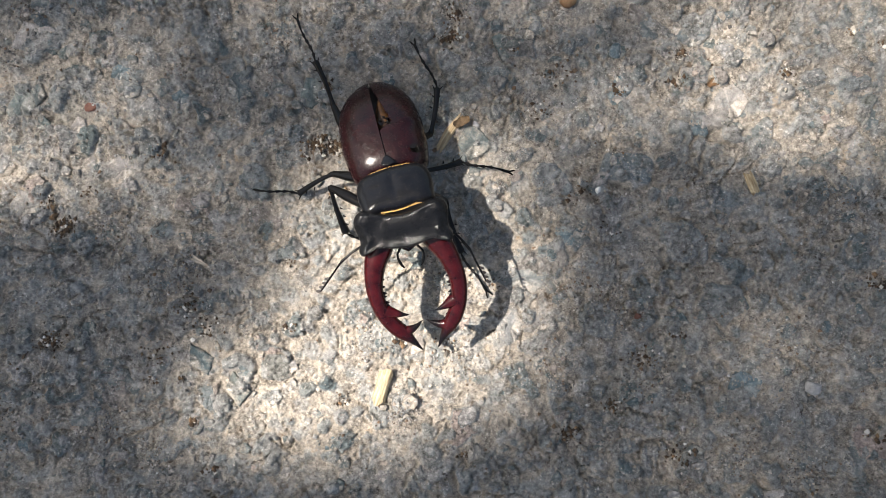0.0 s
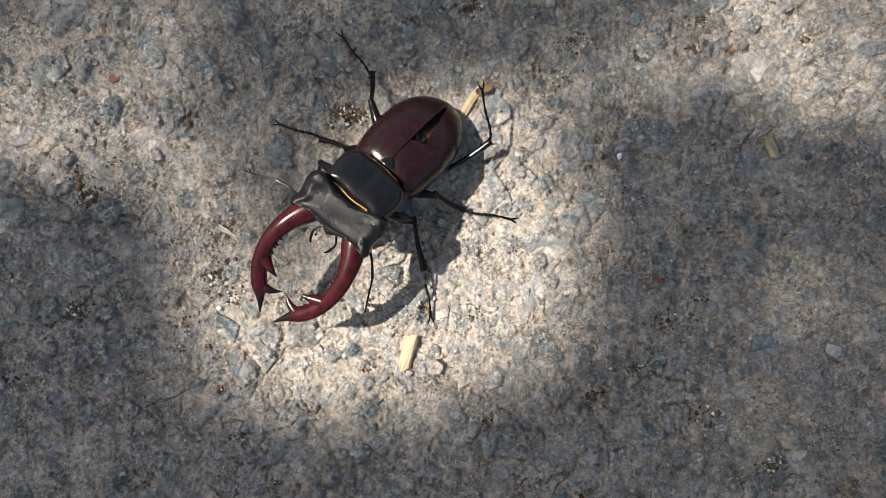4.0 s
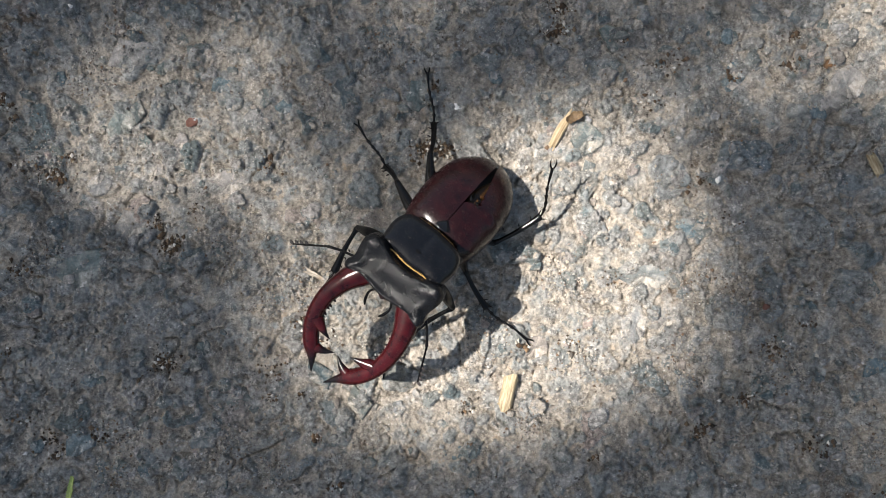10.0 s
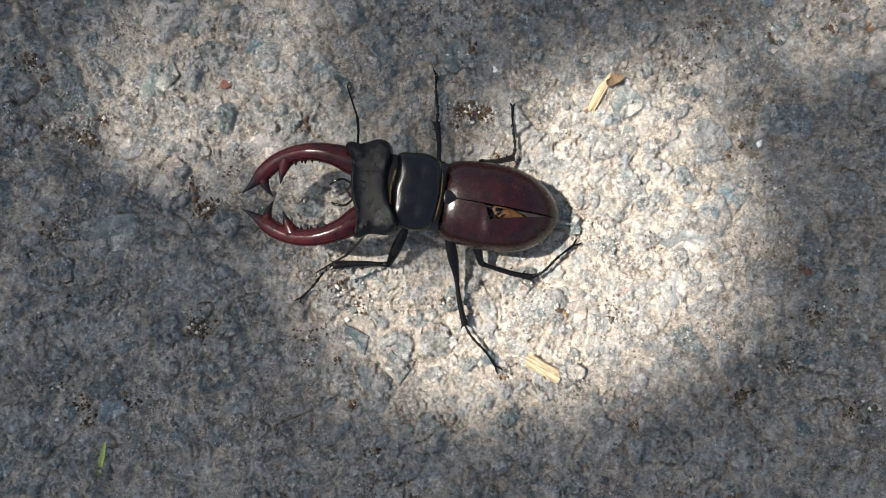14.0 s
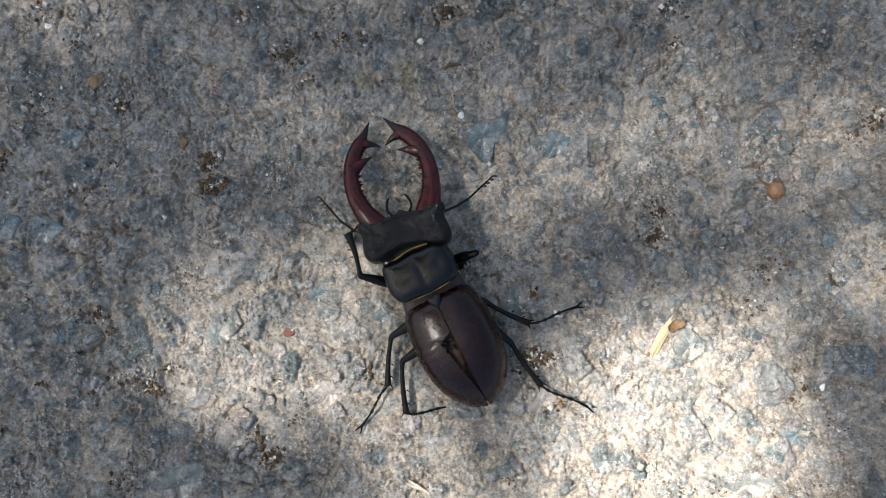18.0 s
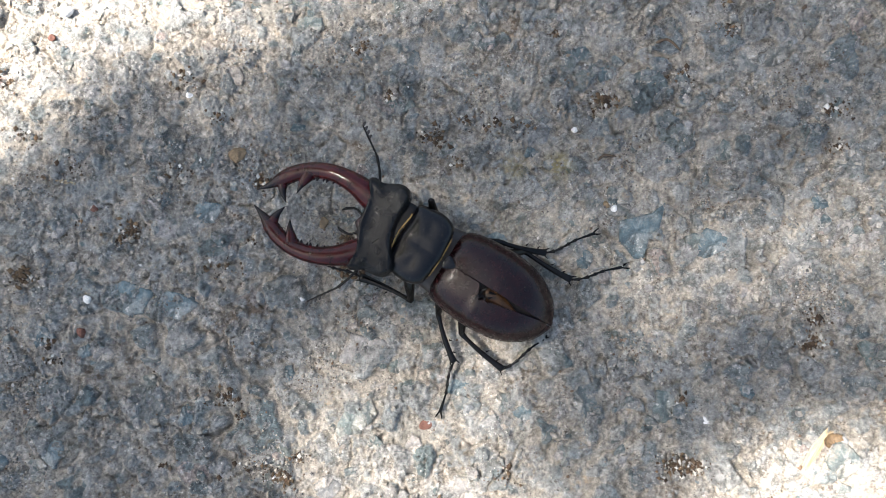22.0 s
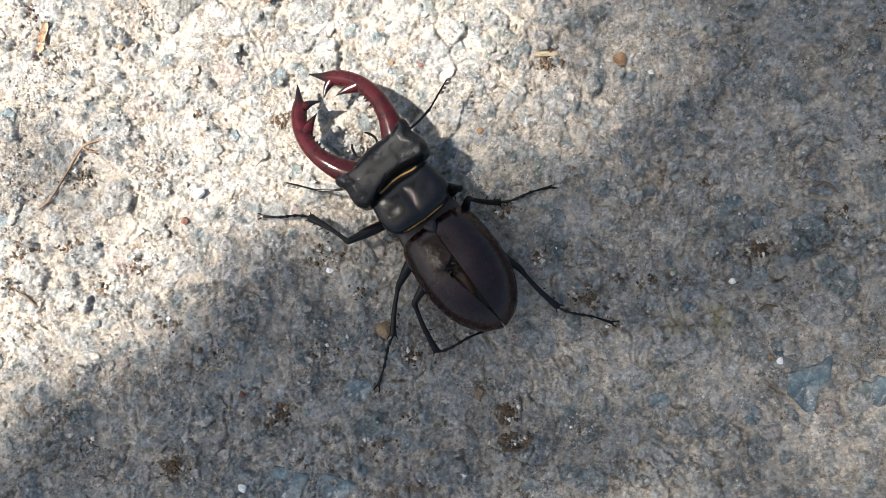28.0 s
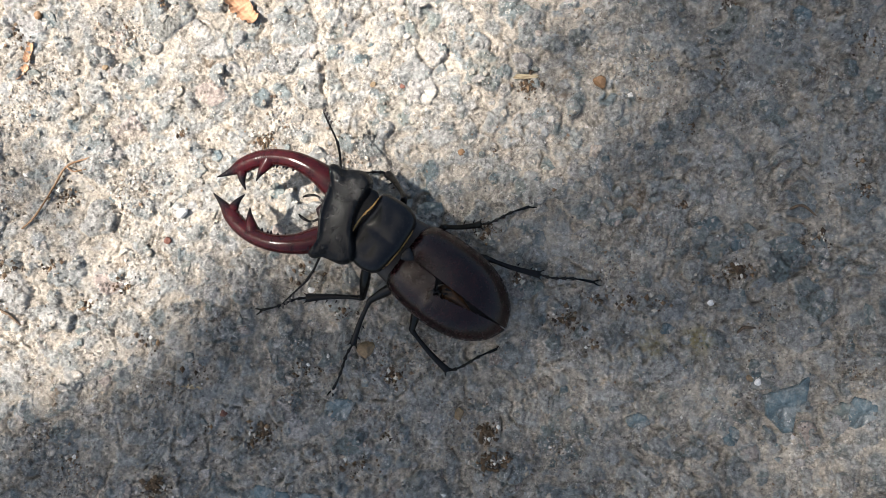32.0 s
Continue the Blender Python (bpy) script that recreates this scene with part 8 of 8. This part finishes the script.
    walk(BEETLE["R3tibia"], [
        (0, pose(0.00972, -0.02444, 0.00506, 14.4, -2.9, -173.5)),
        (1, pose(0.01130, -0.01771, 0.00559, -4.9, -4.3, -169.5)),
        (2, pose(0.01166, -0.01818, 0.00675, -10.6, -9.7, -156.1)),
        (4.5, pose(0.01429, -0.01113, 0.00475, -23.7, -19.0, -137.1)),
        (5, pose(0.01354, -0.00984, 0.00457, -20.1, -12.7, -148.3)),
        (6, pose(0.01261, -0.01202, 0.00453, -13.7, -11.3, -149.3)),
        (7, pose(0.01239, -0.01218, 0.00495, -15.9, -10.7, -151.1)),
        (8, pose(0.01213, -0.01244, 0.00498, -16.3, -12.3, -150.2)),
        (9, pose(0.01351, -0.01333, 0.00447, -15.4, -16.7, -144.9)),
        (10, pose(0.01335, -0.01598, 0.00672, -17.4, -18.2, -147.0)),
        (11, pose(0.01422, -0.01745, 0.00675, -11.0, -12.1, -158.8)),
        (12, pose(0.01296, -0.01564, 0.00612, -13.9, -10.9, -156.1)),
        (13, pose(0.01299, -0.01382, 0.00215, -5.6, -21.3, -146.6)),
        (13.5, pose(0.01334, -0.01043, 0.00133, -5.9, -12.5, -158.2)),
        (14, pose(0.00951, -0.00735, 0.00661, -39.0, -5.0, -153.9)),
        (14.5, pose(0.01123, -0.00767, 0.00048, -8.6, -0.8, -146.2)),
        (15, pose(0.01007, -0.00794, 0.00317, -20.9, -0.6, -132.2)),
        (15.5, pose(0.01273, -0.00760, 0.00166, -13.9, -0.4, -137.7)),
        (17.5, pose(0.00871, -0.02102, -0.00103, -2.9, 0.9, -157.3)),
        (18, pose(0.01106, -0.01783, -0.00072, -2.5, 0.2, -171.8)),
        (19, pose(0.00979, -0.02108, -0.00149, 4.3, 0.3, 176.7)),
        (20, pose(0.01274, -0.01095, -0.00101, -2.6, -0.7, -171.0)),
        (21, pose(0.01050, -0.01842, -0.00104, 0.8, -1.9, -160.4)),
        (22, pose(0.01176, -0.01459, -0.00095, -1.8, -0.0, -179.4)),
        (23, pose(0.00948, -0.02123, -0.00170, 5.1, -0.6, -174.5)),
        (24, pose(0.01304, -0.01050, 0.00453, -29.1, -0.6, -168.6)),
        (25, pose(0.01035, -0.01711, 0.00192, -15.0, 0.2, -165.1)),
        (25.5, pose(0.00862, -0.02268, -0.00064, -1.5, -0.1, -175.4)),
        (27.5, pose(0.00847, -0.01485, 0.00113, -8.2, -0.1, -165.9)),
        (28, pose(0.01049, -0.01971, 0.00058, -7.3, 0.0, -171.1)),
        (29, pose(0.00925, -0.02134, -0.00054, -0.7, -0.8, -168.2)),
        (30, pose(0.00839, -0.02093, -0.00032, -2.2, -0.4, -170.9)),
        (31, pose(0.00894, -0.01999, 0.00020, -4.4, -0.3, -171.6)),
        (32, pose(0.01021, -0.01570, -0.00008, -4.9, -1.6, -159.2)),
    ])
    walk(BEETLE["R3tarsus"], [
        (0, pose(0.01129, -0.03674, 0.00823, 11.8, -3.2, -172.7)),
        (1, pose(0.01355, -0.03026, 0.00449, 12.7, -9.3, -156.4)),
        (2, pose(0.01640, -0.02984, 0.00442, 11.4, -12.4, -148.4)),
        (4.5, pose(0.02104, -0.02085, -0.00012, -6.8, -26.6, -97.7)),
        (5, pose(0.01903, -0.02058, 0.00029, -7.9, -23.2, -94.2)),
        (6, pose(0.01844, -0.02302, 0.00156, -9.3, -21.4, -90.6)),
        (7, pose(0.01776, -0.02328, 0.00151, -7.6, -21.3, -95.8)),
        (8, pose(0.01757, -0.02347, 0.00146, -7.4, -23.4, -97.3)),
        (9, pose(0.01980, -0.02399, 0.00121, -8.2, -27.5, -93.0)),
        (10, pose(0.01901, -0.02687, 0.00309, 12.4, -22.2, -137.2)),
        (11, pose(0.01828, -0.02935, 0.00435, 10.5, -23.6, -132.5)),
        (12, pose(0.01747, -0.02724, 0.00310, 8.4, -17.7, -137.6)),
        (13, pose(0.01962, -0.02471, 0.00099, 9.8, -30.4, -123.9)),
        (13.5, pose(0.01781, -0.02236, 0.00005, -1.3, -29.6, -107.9)),
        (14, pose(0.01326, -0.01659, -0.00141, -11.6, -11.1, -80.3)),
        (14.5, pose(0.01825, -0.01820, -0.00144, -13.2, -1.2, -52.4)),
        (15, pose(0.01889, -0.01601, -0.00139, -13.2, -0.4, -29.0)),
        (15.5, pose(0.02107, -0.01682, -0.00141, -9.5, -0.7, -91.1)),
        (17.5, pose(0.01365, -0.03281, -0.00168, -8.7, 2.1, -116.7)),
        (18, pose(0.01289, -0.03049, -0.00128, -10.1, 1.0, -141.9)),
        (19, pose(0.00905, -0.03382, -0.00052, -3.6, -3.0, -144.1)),
        (20, pose(0.01473, -0.02358, -0.00158, -4.7, -2.7, -144.5)),
        (21, pose(0.01480, -0.03047, -0.00086, -3.9, -3.7, -139.0)),
        (22, pose(0.01188, -0.02739, -0.00134, -6.0, -2.6, -134.5)),
        (23, pose(0.01072, -0.03392, -0.00056, -2.8, -3.7, -141.6)),
        (24, pose(0.01519, -0.02148, -0.00170, -6.3, -2.2, -129.4)),
        (25, pose(0.01354, -0.02905, -0.00140, -9.1, 0.4, -144.6)),
        (25.5, pose(0.00964, -0.03544, -0.00098, -7.0, -0.6, -157.4)),
        (27.5, pose(0.01156, -0.02714, -0.00070, -8.3, -0.3, -145.5)),
        (28, pose(0.01246, -0.03225, -0.00106, -8.9, 0.1, -142.0)),
        (29, pose(0.01186, -0.03386, -0.00070, -5.3, -2.5, -143.3)),
        (30, pose(0.01042, -0.03356, -0.00080, -6.3, -1.4, -148.6)),
        (31, pose(0.01079, -0.03262, -0.00079, -6.6, -1.1, -149.2)),
        (32, pose(0.01471, -0.02763, -0.00118, -5.0, -2.3, -150.2)),
    ])
    z = STALK.location.z
    walk(STALK, [
        (0, pose(-0.0184, -0.0271, z, 0, 0, 74)),
        (13.2, pose(-0.0184, -0.0271, z, 0, 0, 74)),
        (13.5, pose(-0.0191, -0.0277, z, 0, 0, 29)),
        (13.8, pose(-0.0199, -0.0294, z, 0, 0, -33)),
        (32, pose(-0.0199, -0.0294, z, 0, 0, -33)),
    ])


motions()
